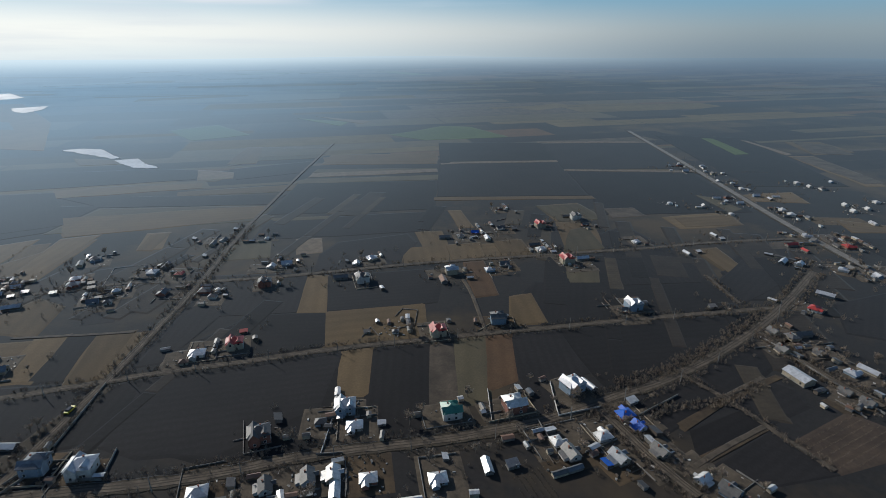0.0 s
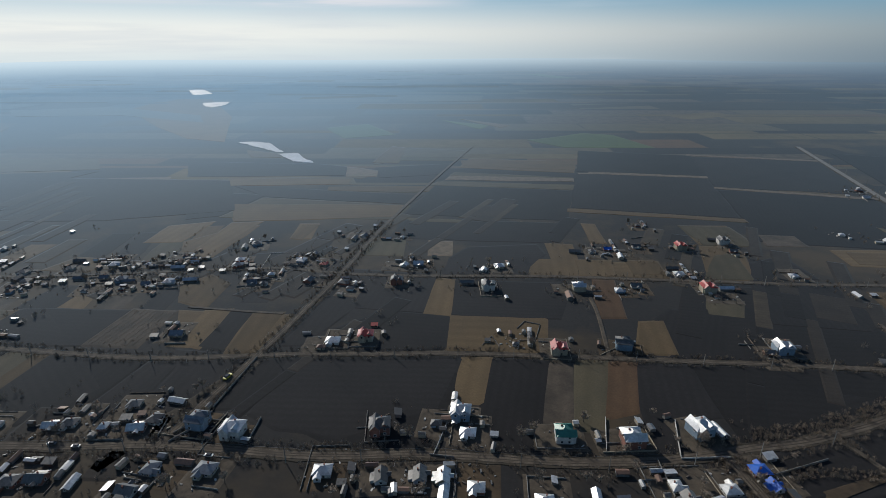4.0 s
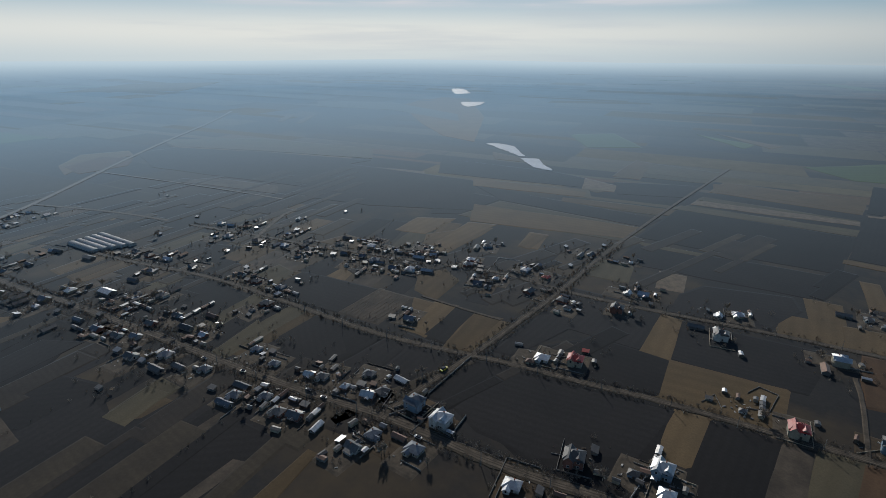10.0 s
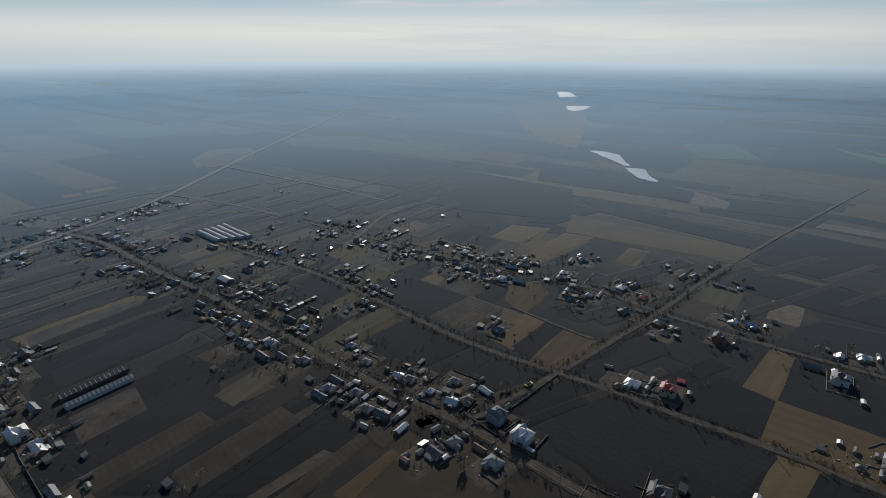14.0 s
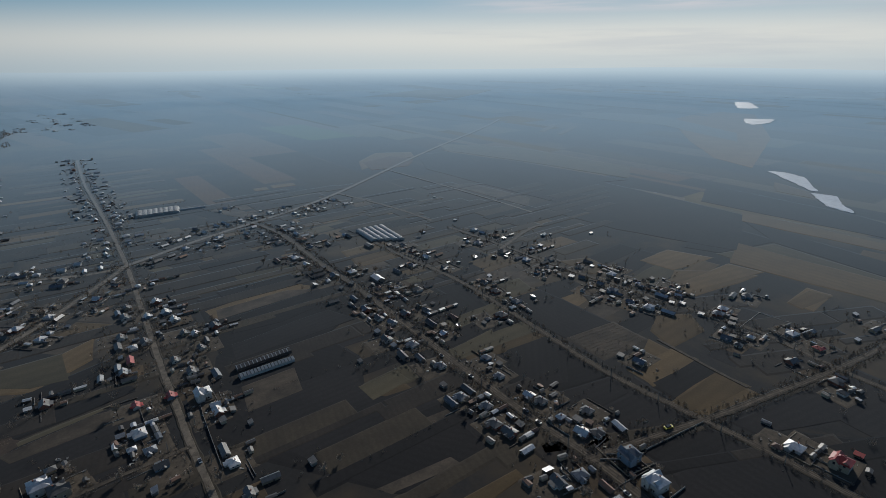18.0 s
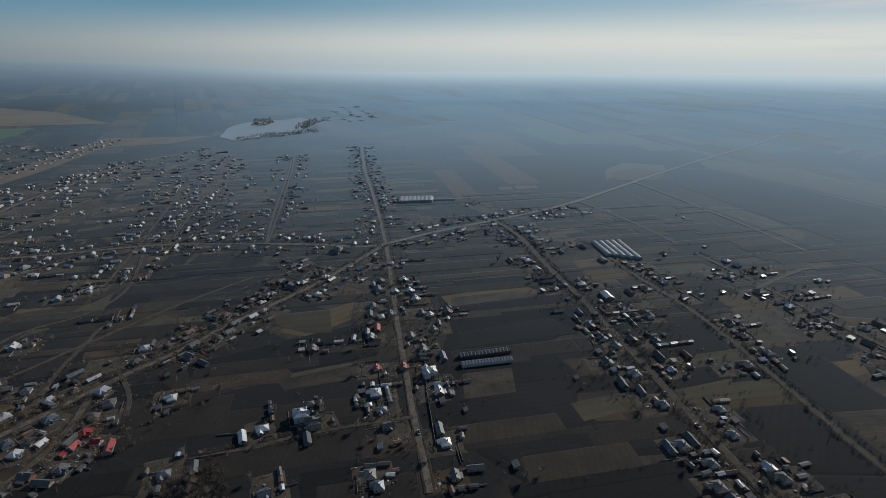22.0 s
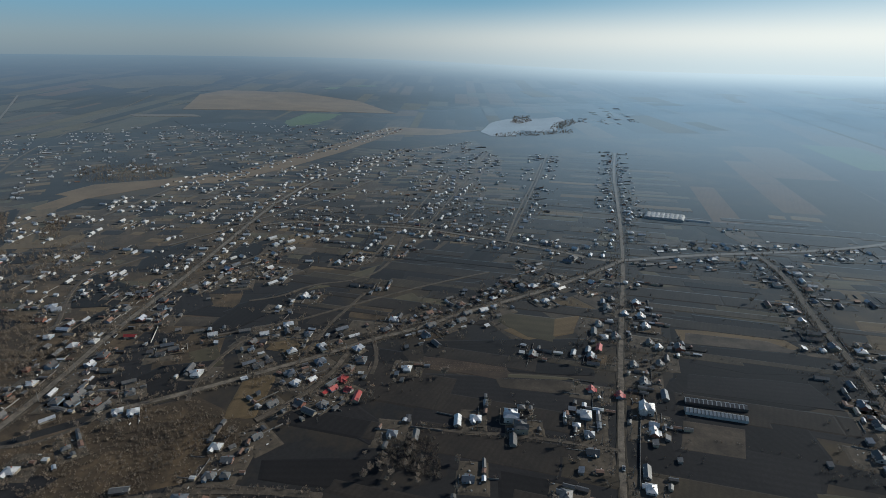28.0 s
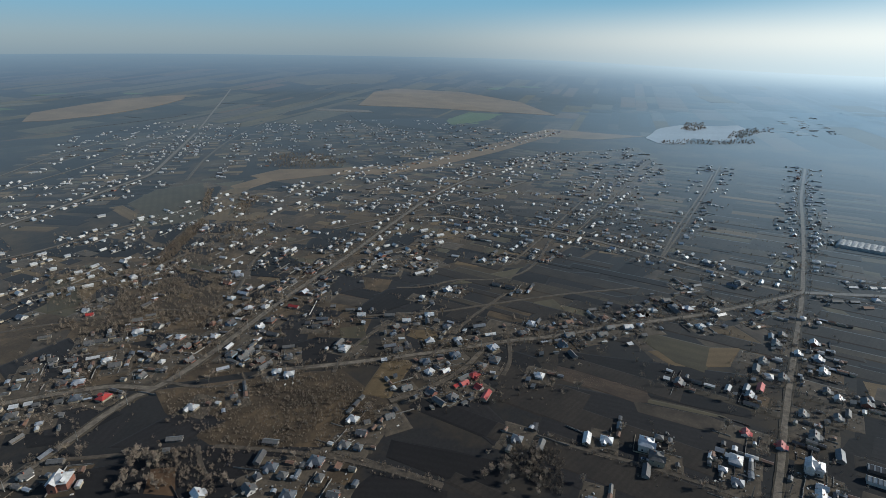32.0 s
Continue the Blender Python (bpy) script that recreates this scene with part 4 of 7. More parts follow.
# ---- far distance ----
def _haze_sheet():
    """Added glowing haze sheet over the farthest land: thicker outwards, brighter towards the sun."""
    k, v, f = 144, [], []
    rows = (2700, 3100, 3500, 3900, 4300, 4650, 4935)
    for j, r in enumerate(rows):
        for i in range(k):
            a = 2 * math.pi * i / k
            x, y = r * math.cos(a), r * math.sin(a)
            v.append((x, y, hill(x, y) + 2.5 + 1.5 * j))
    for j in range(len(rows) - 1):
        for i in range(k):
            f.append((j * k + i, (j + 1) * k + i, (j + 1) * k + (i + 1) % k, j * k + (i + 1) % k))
    m = bpy.data.materials.new("far_haze")
    m.use_nodes = True
    n, ln = m.node_tree.nodes, m.node_tree.links
    n.clear()
    out, em, tc = n.new("ShaderNodeOutputMaterial"), n.new("ShaderNodeEmission"), n.new("ShaderNodeTexCoord")
    clear_, both = n.new("ShaderNodeBsdfTransparent"), n.new("ShaderNodeMixShader")

    def ranged(value, lo, hi, soft="SMOOTHSTEP"):
        r = n.new("ShaderNodeMapRange")
        r.interpolation_type = soft
        r.inputs["From Min"].default_value, r.inputs["From Max"].default_value = lo, hi
        ln.new(value, r.inputs["Value"])
        return r.outputs["Result"]

    def vec(op, value, other=None):
        x = n.new("ShaderNodeVectorMath")
        x.operation = op
        ln.new(value, x.inputs[0])
        if other:
            x.inputs[1].default_value = other
        return x

    def mixed(fac, one, two):
        x = n.new("ShaderNodeMixRGB")
        ln.new(fac, x.inputs["Fac"])
        for key, c in (("Color1", one), ("Color2", two)):
            if isinstance(c, tuple):
                x.inputs[key].default_value = (*c, 1)
            else:
                ln.new(c, x.inputs[key])
        return x.outputs["Color"]

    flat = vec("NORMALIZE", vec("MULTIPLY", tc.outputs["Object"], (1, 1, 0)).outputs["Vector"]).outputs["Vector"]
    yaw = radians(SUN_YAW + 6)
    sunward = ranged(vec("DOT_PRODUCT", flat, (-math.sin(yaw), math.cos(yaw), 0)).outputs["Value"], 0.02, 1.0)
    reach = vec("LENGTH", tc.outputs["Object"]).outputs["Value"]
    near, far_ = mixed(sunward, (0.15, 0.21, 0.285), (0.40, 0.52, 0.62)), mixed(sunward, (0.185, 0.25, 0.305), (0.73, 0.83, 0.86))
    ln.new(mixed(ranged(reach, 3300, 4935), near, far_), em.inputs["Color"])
    # noise bands in the haze sheet's thickness
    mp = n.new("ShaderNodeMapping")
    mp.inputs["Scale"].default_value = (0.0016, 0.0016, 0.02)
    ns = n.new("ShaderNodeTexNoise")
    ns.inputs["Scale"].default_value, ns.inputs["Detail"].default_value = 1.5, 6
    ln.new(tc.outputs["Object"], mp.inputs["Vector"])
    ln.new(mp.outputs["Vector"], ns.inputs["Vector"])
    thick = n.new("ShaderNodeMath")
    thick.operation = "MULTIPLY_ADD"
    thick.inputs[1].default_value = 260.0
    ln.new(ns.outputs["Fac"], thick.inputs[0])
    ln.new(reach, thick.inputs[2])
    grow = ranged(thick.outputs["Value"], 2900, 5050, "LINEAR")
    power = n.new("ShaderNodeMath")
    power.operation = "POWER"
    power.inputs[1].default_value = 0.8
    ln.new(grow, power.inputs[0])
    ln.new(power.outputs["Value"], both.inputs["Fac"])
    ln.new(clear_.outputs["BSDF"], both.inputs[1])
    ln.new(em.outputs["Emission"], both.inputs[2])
    ln.new(both.outputs["Shader"], out.inputs["Surface"])
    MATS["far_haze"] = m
    ob = tagged(new("backdrop", mesh_of("backdrop", v, f, "far_haze")), "glowing see-through sheet standing in for haze over the far hills", "backdrop", kind="structure")
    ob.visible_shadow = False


_haze_sheet()


# ---- buildings ----
SHAPES = {}
SIZES = {"villa": (10.0, 8.6, 5.2), "hip": (9.0, 7.2, 2.6), "gable": (8.6, 5.8, 2.5), "long": (11.5, 4.6, 2.3), "shed": (5.4, 3.4, 2.0), "barn": (16.0, 9.0, 3.6), "cottage": (5.6, 4.6, 2.3)}


def slab(a, b, c, d, t=0.14):
    """A sheet a, b, c, d with thickness, downwards."""
    v = [a, b, c, d] + [(x, y, z - t) for x, y, z in (a, b, c, d)]
    return v, [(0, 1, 2, 3), (7, 6, 5, 4), (0, 4, 5, 1), (1, 5, 6, 2), (2, 6, 7, 3), (3, 7, 4, 0)]


def gable_sheets(lx, ly, z, rise, over=0.5, cx=0.0, cy=0.0, cross=False, t=0.14):
    """One folded roof sheet over a block lx by ly, the ridge along x (along y when cross)."""
    if cross:
        lx, ly = ly, lx
    hx, hy = lx / 2 + over, ly / 2 + over
    drop = rise * over / (ly / 2)
    e, r = z - drop + 0.12, z + rise + 0.12
    prof = [(-hy, e), (0.0, r), (hy, e), (hy, e - t), (0.0, r - t * 1.3), (-hy, e - t)]
    v = [(sx, y, zz) for sx in (-hx, hx) for y, zz in prof]
    if cross:
        v = [(-y, x, zz) for x, y, zz in v]
    v = [(x + cx, y + cy, zz) for x, y, zz in v]
    return v, [(i, 6 + i, 6 + (i + 1) % 6, (i + 1) % 6) for i in range(6)] + [(0, 1, 4, 5), (1, 2, 3, 4), (11, 10, 7, 6), (10, 9, 8, 7)]


def hip_roof(lx, ly, z, rise, over=0.5, cx=0.0, cy=0.0):
    hx, hy = lx / 2 + over, ly / 2 + over
    rx = max(0.3, (lx - ly) / 2)
    b = [(cx - hx, cy - hy, z - 0.15), (cx + hx, cy - hy, z - 0.15), (cx + hx, cy + hy, z - 0.15), (cx - hx, cy + hy, z - 0.15)]
    t = [(x, y, z + 0.05) for x, y, _ in b]
    v = b + t + [(cx - rx, cy, z + rise), (cx + rx, cy, z + rise)]
    return v, [(3, 2, 1, 0), (0, 1, 5, 4), (1, 2, 6, 5), (2, 3, 7, 6), (3, 0, 4, 7), (4, 5, 9, 8), (6, 7, 8, 9), (5, 6, 9), (7, 4, 8)]


def walls_gabled(lx, ly, h, rise, cx=0.0, cy=0.0, cross=False):
    hx, hy = lx / 2, ly / 2
    v = [(cx - hx, cy - hy, 0), (cx + hx, cy - hy, 0), (cx + hx, cy + hy, 0), (cx - hx, cy + hy, 0)]
    v += [(x, y, h) for x, y, _ in v]
    if cross:
        v += [(cx, cy - hy, h + rise), (cx, cy + hy, h + rise)]
        return v, [(0, 1, 5, 8, 4), (2, 3, 7, 9, 6), (1, 2, 6, 5), (3, 0, 4, 7)]
    v += [(cx - hx, cy, h + rise), (cx + hx, cy, h + rise)]
    return v, [(0, 1, 5, 4), (2, 3, 7, 6), (1, 2, 6, 9, 5), (3, 0, 4, 8, 7)]


def window_frame():
    """A window's frame as one ring with a sill, in the x-z plane, facing -y."""
    w, h = 1.3, 1.5
    o, i = [(-w / 2, 0), (w / 2, 0), (w / 2, h), (-w / 2, h)], [(-w / 2 + 0.12, 0.12), (w / 2 - 0.12, 0.12), (w / 2 - 0.12, h - 0.12), (-w / 2 + 0.12, h - 0.12)]
    v = [(x, y, z) for y in (-0.08, 0.08) for ring in (o, i) for x, z in ring]
    v[0], v[1] = (-w / 2 - 0.12, -0.18, 0), (w / 2 + 0.12, -0.18, 0)
    f = []
    for k in range(4):
        n = (k + 1) % 4
        f += [(k, n, 4 + n, 4 + k), (8 + k, 12 + k, 12 + n, 8 + n), (k, 8 + k, 8 + n, n), (4 + k, 4 + n, 12 + n, 12 + k)]
    return mesh_of("window", v, f, "plaster_white")


def stack(steps):
    """A square tower of (width, height) steps, in one piece."""
    v = [(sx * w / 2, sy * w / 2, z) for w, z in steps for sx, sy in ((-1, -1), (1, -1), (1, 1), (-1, 1))]
    f = [(3, 2, 1, 0)]
    for j in range(len(steps) - 1):
        f += [(4 * j + k, 4 * j + (k + 1) % 4, 4 * j + 4 + (k + 1) % 4, 4 * j + 4 + k) for k in range(4)]
    n = 4 * (len(steps) - 1)
    return v, f + [(n, n + 1, n + 2, n + 3)]


def shape(kind):
    """Shared meshes of one kind of building: walls, plinth, roof, extra pieces and where windows sit."""
    if kind in SHAPES:
        return SHAPES[kind]
    lx, ly, h = SIZES[kind]
    s = {"extra": [], "more": [], "win": [], "door": (lx * 0.12, -ly / 2)}
    wz = (0.95,)
    if kind == "villa":
        rise = 2.7
        wall = walls_gabled(lx, ly, h, 0.0)
        s["more"] = [("wing_wall", walls_gabled(4.4, ly + 1.6, h, 2.2, -lx * 0.22, -0.4, True)), ("dormer_wall", walls_gabled(2.2, 3.6, h + 1.1, 0.9, lx * 0.25, -ly * 0.25, True))]
        roof = hip_roof(lx, ly, h, rise)
        s["extra"] = [("gable_roof", gable_sheets(4.4, ly + 1.6, h, 2.2, 0.45, -lx * 0.22, -0.4, True)), ("dormer_roof", gable_sheets(2.2, 4.0, h + 1.1, 0.9, 0.3, lx * 0.25, -ly * 0.25, True))]
        wz = (0.95, 3.75)
    elif kind in ("hip", "cottage"):
        rise = 2.2 if kind == "hip" else 1.7
        wall, roof = walls_gabled(lx, ly, h, 0.0), hip_roof(lx, ly, h, rise)
        if kind == "hip":
            s["more"] = [("porch_wall", walls_gabled(3.6, 2.6, h * 0.92, 1.2, -lx * 0.2, -ly / 2 - 1.2, True))]
            s["extra"] = [("porch_roof", gable_sheets(3.6, 4.6, h * 0.92, 1.2, 0.4, -lx * 0.2, -ly / 2 - 0.3, True))]
    elif kind == "shed":
        wall = ([(-lx / 2, -ly / 2, 0), (lx / 2, -ly / 2, 0), (lx / 2, ly / 2, 0), (-lx / 2, ly / 2, 0), (-lx / 2, -ly / 2, h), (lx / 2, -ly / 2, h), (lx / 2, ly / 2, h + 0.9), (-lx / 2, ly / 2, h + 0.9)], [(0, 1, 5, 4), (1, 2, 6, 5), (2, 3, 7, 6), (3, 0, 4, 7)])
        roof = slab((-lx / 2 - 0.4, -ly / 2 - 0.4, h + 0.02), (lx / 2 + 0.4, -ly / 2 - 0.4, h + 0.02), (lx / 2 + 0.4, ly / 2 + 0.4, h + 1.08), (-lx / 2 - 0.4, ly / 2 + 0.4, h + 1.08))
    else:
        rise = {"gable": 2.1, "long": 1.5, "barn": 1.9}[kind]
        wall, roof = walls_gabled(lx, ly, h, rise), gable_sheets(lx, ly, h, rise)
        if kind == "gable":
            # lean-to along the back and a small porch at the front
            y0, y1, ax = ly / 2, ly / 2 + 2.4, lx * 0.32
            s["more"] = [("annex_wall", ([(-ax, y0, 0), (ax, y0, 0), (ax, y1, 0), (-ax, y1, 0), (-ax, y0, 2.3), (ax, y0, 2.3), (ax, y1, 1.7), (-ax, y1, 1.7)], [(1, 2, 6, 5), (2, 3, 7, 6), (3, 0, 4, 7)]))]
            s["extra"] = [("annex_roof", slab((-ax - 0.2, y1 + 0.3, 1.72), (-ax - 0.2, y0, 2.44), (ax + 0.2, y0, 2.44), (ax + 0.2, y1 + 0.3, 1.72), 0.1)), ("porch_roof", gable_sheets(2.4, 2.2, 2.2, 0.8, 0.2, lx * 0.12, -ly / 2 - 0.9, True))]
    s["wall"] = mesh_of("wall", *wall, "plaster_white")
    s["roof"] = mesh_of("roof", *roof, "slate")
    s["plinth"] = mesh_of("plinth", *box(0, 0, -0.1, lx + 0.24, ly + 0.24, 0.55), "concrete")
    s["solid"] = (wall, roof)
    s["extra"] = [(n, mesh_of(n, *g, "slate")) for n, g in s["extra"]]
    s["more"] = [(n, mesh_of(n, *g, "plaster_white")) for n, g in s["more"]]
    for z in wz:
        if kind == "shed":
            s["win"].append((lx * 0.25, -ly / 2 - 0.02, 0.9, 0))
            break
        n = max(2, int(lx / 4.2))
        for i in range(n):
            x = -lx / 2 + lx * (i + 0.5) / n
            if kind == "villa" and x < 0:
                s["win"].append((-lx * 0.22, -ly / 2 - 1.22, z, 0))
            elif kind == "hip" and x < 0:
                s["win"].append((-lx * 0.2, -ly / 2 - 2.52, z, 0))
            else:
                s["win"].append((x, -ly / 2 - 0.02, z, 0))
            s["win"].append((x, ly / 2 + 0.02, z, 180))
        for y in ((-ly * 0.22, ly * 0.22) if ly > 7 else (0.0,)):
            s["win"] += [(lx / 2 + 0.02, y, z, 90), (-lx / 2 - 0.02, y, z, -90)]
    s["win"] = sorted(set(s["win"]))
    SHAPES[kind] = s
    return s


WINDOW = window_frame()
PANE = mesh_of("pane", *box(0, 0, 0.1, 1.08, 0.05, 1.3), "pane")
BARE_WINDOW = mesh_of("window", *box(0, 0, 0.0, 1.2, 0.1, 1.4), "pane")
CHIMNEY = mesh_of("chimney", *stack([(0.6, 0), (0.6, 2.0), (0.8, 2.02), (0.8, 2.2), (0.5, 2.22)]), "brick_red")
DOOR = mesh_of("door", *box(0, 0, 0, 1.1, 0.12, 2.1), "timber")
ROOF_WORDS = {"zinc": "bright galvanised metal", "steel": "blue-grey sheet metal", "white": "pale weathered sheet", "slate": "grey asbestos slate", "red": "red metal", "blue": "bright blue metal", "green": "dark green metal", "dark": "dark brown", "rust": "rusty brown"}
WALL_WORDS = {"plaster_white": "white plastered", "plaster_cream": "cream plastered", "plaster_blue": "pale blue plastered", "block": "bare grey block", "brick_red": "red brick", "concrete": "concrete", "timber": "weathered timber"}
KIND_WORDS = {"villa": "two-storey house", "hip": "bungalow with porch", "gable": "gabled village house", "long": "long low farm building", "shed": "lean-to shed", "barn": "long barn", "cottage": "small cottage"}
KIND_NAMES = {"villa": "house", "hip": "house", "gable": "house", "long": "outbuilding", "shed": "shed", "barn": "barn", "cottage": "cottage"}
BUILT = []
HOMES = []
FAR = {}
NEAR_LIMIT = 640


def far_house(x, y, turn, kind, wall, roof, scale):
    """Adds a distant building to the mass of far houses."""
    c, s, up = math.cos(radians(turn)) * scale, math.sin(radians(turn)) * scale, hill(x, y) + 0.03
    for mat, (v, f) in zip((wall, roof), shape(kind)["solid"]):
        vs, fs = FAR.setdefault(mat, ([], []))
        k = len(vs)
        vs += [(x + vx * c - vy * s, y + vx * s + vy * c, vz * scale + up) for vx, vy, vz in v]
        fs += [tuple(i + k for i in q) for q in f]


def house(x, y, turn, kind, roof, plain=False):
    """A building standing on the ground; far ones join the mass of distant houses."""
    rng = random.Random(int(x * 13) * 31 + int(y * 7))
    s = shape(kind)
    x, y = drape(x, y)
    far = math.hypot(x, y)
    wall = rng.choice(("plaster_white", "plaster_white", "plaster_cream", "plaster_blue", "brick_red") if kind in ("villa", "hip", "gable", "cottage") else ("block", "timber", "concrete", "block", "plaster_cream"))
    if kind == "villa" and roof in ("red", "green"):
        wall = "plaster_cream" if roof == "red" else "plaster_white"
    scale = rng.uniform(0.70, 0.98) if kind != "villa" else rng.uniform(0.92, 1.08)
    turn += rng.uniform(-3, 3)
    HOMES.append((x, y, 0, turn, kind))
    BUILT.append((x, y, max(SIZES[kind][:2]) * 0.6))
    mat = "green_roof" if roof == "green" else roof
    if far > NEAR_LIMIT:
        # most far walls and roofs whitened, standing in for sunlit glints
        if rng.random() < 0.75:
            wall, mat = "plaster_white", rng.choice(("white", "white", "zinc"))
        scale *= 0.9
        far_house(x, y, turn, kind, wall, mat, scale)
        return
    h = thing(KIND_NAMES[kind], x, y, turn, 0.05, scale, label=f"{WALL_WORDS[wall]} {KIND_WORDS[kind]} with {ROOF_WORDS[roof]} roof", category=KIND_NAMES[kind])
    part("wall", s["wall"], h, wall)
    for n, me in s["more"]:
        part(n, me, h, wall)
    part("roof", s["roof"], h, mat)
    for n, me in s["extra"]:
        part(n, me, h, mat)
    if plain:
        part("door", DOOR, h, None, pose(s["door"][0], s["door"][1] - 0.04, 0.02))
        return
    part("plinth", s["plinth"], h)
    wins = s["win"]
    cap = 6 if far < 300 else 2 if far < 400 else 1 if far < 520 else 0
    if len(wins) > cap:
        wins = rng.sample(wins, cap)
    for wx, wy, wz, a in wins:
        if far < 310:
            part("pane", PANE, part("window", WINDOW, h, None, pose(wx, wy, wz, 0, 0, a)))
        else:
            part("window", BARE_WINDOW, h, None, pose(wx, wy, wz, 0, 0, a))
    if kind in ("villa", "hip", "gable", "cottage") and far < 520:
        lx, ly, hh = SIZES[kind]
        part("chimney", CHIMNEY, h, None, pose(lx * 0.1, ly * 0.16, hh + 0.5))
    if far < 420:
        part("door", DOOR, h, None, pose(s["door"][0], s["door"][1] - 0.04, 0.1))


def far_mass():
    """All distant buildings as one mass."""
    v, f, slots, mats = [], [], [], sorted(FAR)
    for i, m in enumerate(mats):
        vs, fs = FAR[m]
        k = len(v)
        v += vs
        f += [tuple(j + k for j in q) for q in fs]
        slots += [i] * len(fs)
    tagged(new("far_houses", mesh_of("far_houses", v, f, *mats, slots=slots)), "distant village houses with grey, white and red roofs", "houses", kind="stuff")


# houses, street by street
house(198.0, 252.5, 104, "barn", "zinc")
house(-479.1, 127.8, 12, "barn", "zinc")
house(-578.2, 146.6, 15, "barn", "slate")
house(-476.5, -537.4, 168, "barn", "zinc")
house(-169.4, -927.5, 2, "barn", "white")
house(79.0, 245.9, 117, "long", "zinc")
house(-45.3, 172.3, 99, "long", "zinc")
house(19.4, 186.2, 101, "long", "zinc")
house(-202.4, 198.3, 181, "long", "white")
house(-81.8, 390.3, 15, "long", "slate")
house(42.3, 482.7, 99, "long", "zinc")
house(120.8, 430.5, 11, "long", "zinc")
house(217.3, 443.6, 104, "long", "zinc")
house(264.2, 491.6, 97, "long", "zinc")
house(283.3, 357.6, 136, "long", "zinc")
house(242.0, 259.0, 114, "long", "zinc")
house(322.5, 463.3, 7, "long", "red")
house(326.4, 448.8, 89, "long", "red")
house(290.3, 422.3, 46, "long", "zinc")
house(392.7, 621.1, 85, "long", "zinc")
house(445.6, 526.0, 88, "long", "zinc")
house(-305.1, 338.2, 21, "long", "zinc")
house(-214.6, 468.1, 93, "long", "slate")
house(-207.4, 136.2, 108, "long", "white")
house(-604.1, 103.8, 11, "long", "slate")
house(-397.8, 317.9, 21, "long", "steel")
house(-352.9, 324.2, 21, "long", "steel")
house(-333.2, 357.9, 21, "long", "zinc")
house(-221.1, -239.6, 266, "long", "slate")
house(-250.7, -220.9, 22, "long", "red")
house(-362.3, -25.9, 12, "long", "steel")
house(-276.2, -23.8, 13, "long", "slate")
house(-387.8, -101.3, 11, "long", "steel")
house(-331.9, 103.8, 11, "long", "slate")
house(-323.8, 114.6, 11, "long", "slate")
house(-444.7, 94.9, 12, "long", "steel")
house(-265.2, 114.1, 14, "long", "steel")
house(-509.0, -149.9, 156, "long", "white")
house(-562.1, -194.1, 156, "long", "steel")
house(-262.9, -144.5, 203, "long", "white")
house(-11.1, -358.9, 142, "long", "slate")
house(-7.3, -370.7, 27, "long", "steel")
house(-127.4, -389.0, 160, "long", "zinc")
house(3.0, -400.7, 27, "long", "slate")
house(-69.4, -503.0, 153, "long", "slate")
house(-35.7, -544.8, 163, "long", "slate")
house(-153.4, -369.6, 12, "long", "slate")
house(-114.1, -284.2, 130, "long", "slate")
house(-70.6, -329.8, 145, "long", "slate")
house(-280.3, -369.4, 140, "long", "slate")
house(-223.4, -448.9, 120, "long", "red")
house(-260.0, -405.3, 140, "long", "slate")
house(-215.7, -358.6, 26, "long", "slate")
house(-244.3, -324.6, 150, "long", "steel")
house(-124.8, -838.4, 24, "long", "slate")
house(-398.3, -91.8, 11, "long", "steel")
house(-405.9, -84.5, 11, "long", "red")
house(-49.8, 225.4, 9, "villa", "zinc")
house(3.6, 222.2, 101, "villa", "green")
house(35.9, 227.0, 108, "villa", "white")
house(69.7, 243.3, 27, "villa", "zinc")
house(-87.0, 204.5, 17, "villa", "dark")
house(-128.5, 287.2, 14, "villa", "red")
house(-3.4, 302.8, 12, "villa", "red")
house(36.5, 319.3, 96, "villa", "slate")
house(-138.0, 377.6, 9, "villa", "dark")
house(-63.6, 385.9, 15, "villa", "dark")
house(6.4, 401.4, 102, "villa", "zinc")
house(99.1, 519.9, 11, "villa", "red")
house(141.7, 546.4, 8, "villa", "slate")
house(106.1, 424.1, 11, "villa", "red")
house(134.6, 338.9, 10, "villa", "zinc")
house(-179.1, 185.2, 91, "villa", "steel")
house(-157.6, 183.7, 7, "villa", "zinc")
house(-276.4, -104.5, 203, "villa", "slate")
house(-283.8, -114.5, 203, "villa", "zinc")
house(-337.7, -34.7, 102, "villa", "white")
house(-9.7, -335.1, 142, "villa", "white")
house(-43.2, 212.5, 9, "hip", "zinc")
house(91.3, 220.7, 201, "hip", "blue")
house(-32.1, 178.5, 9, "hip", "white")
house(-102.0, 170.6, 17, "hip", "zinc")
house(-2.3, 178.4, 11, "hip", "zinc")
house(53.2, 201.6, 108, "hip", "white")
house(75.9, 205.0, 201, "hip", "white")
house(-147.8, 277.6, 14, "hip", "zinc")
house(-62.1, 431.1, 15, "hip", "zinc")
house(37.7, 405.9, 99, "hip", "zinc")
house(17.0, 489.2, 9, "hip", "slate")
house(88.7, 452.4, 11, "hip", "white")
house(181.7, 472.8, 8, "hip", "zinc")
house(265.0, 602.2, 85, "hip", "white")
house(315.7, 559.9, 85, "hip", "red")
house(260.4, 335.1, 42, "hip", "red")
house(221.1, 296.6, 100, "hip", "slate")
house(231.1, 256.8, 114, "hip", "zinc")
house(370.6, 457.3, 89, "hip", "red")
house(329.0, 405.1, 46, "hip", "zinc")
house(383.9, 669.3, 85, "hip", "zinc")
house(380.1, 574.5, 85, "hip", "white")
house(379.9, 557.6, 85, "hip", "zinc")
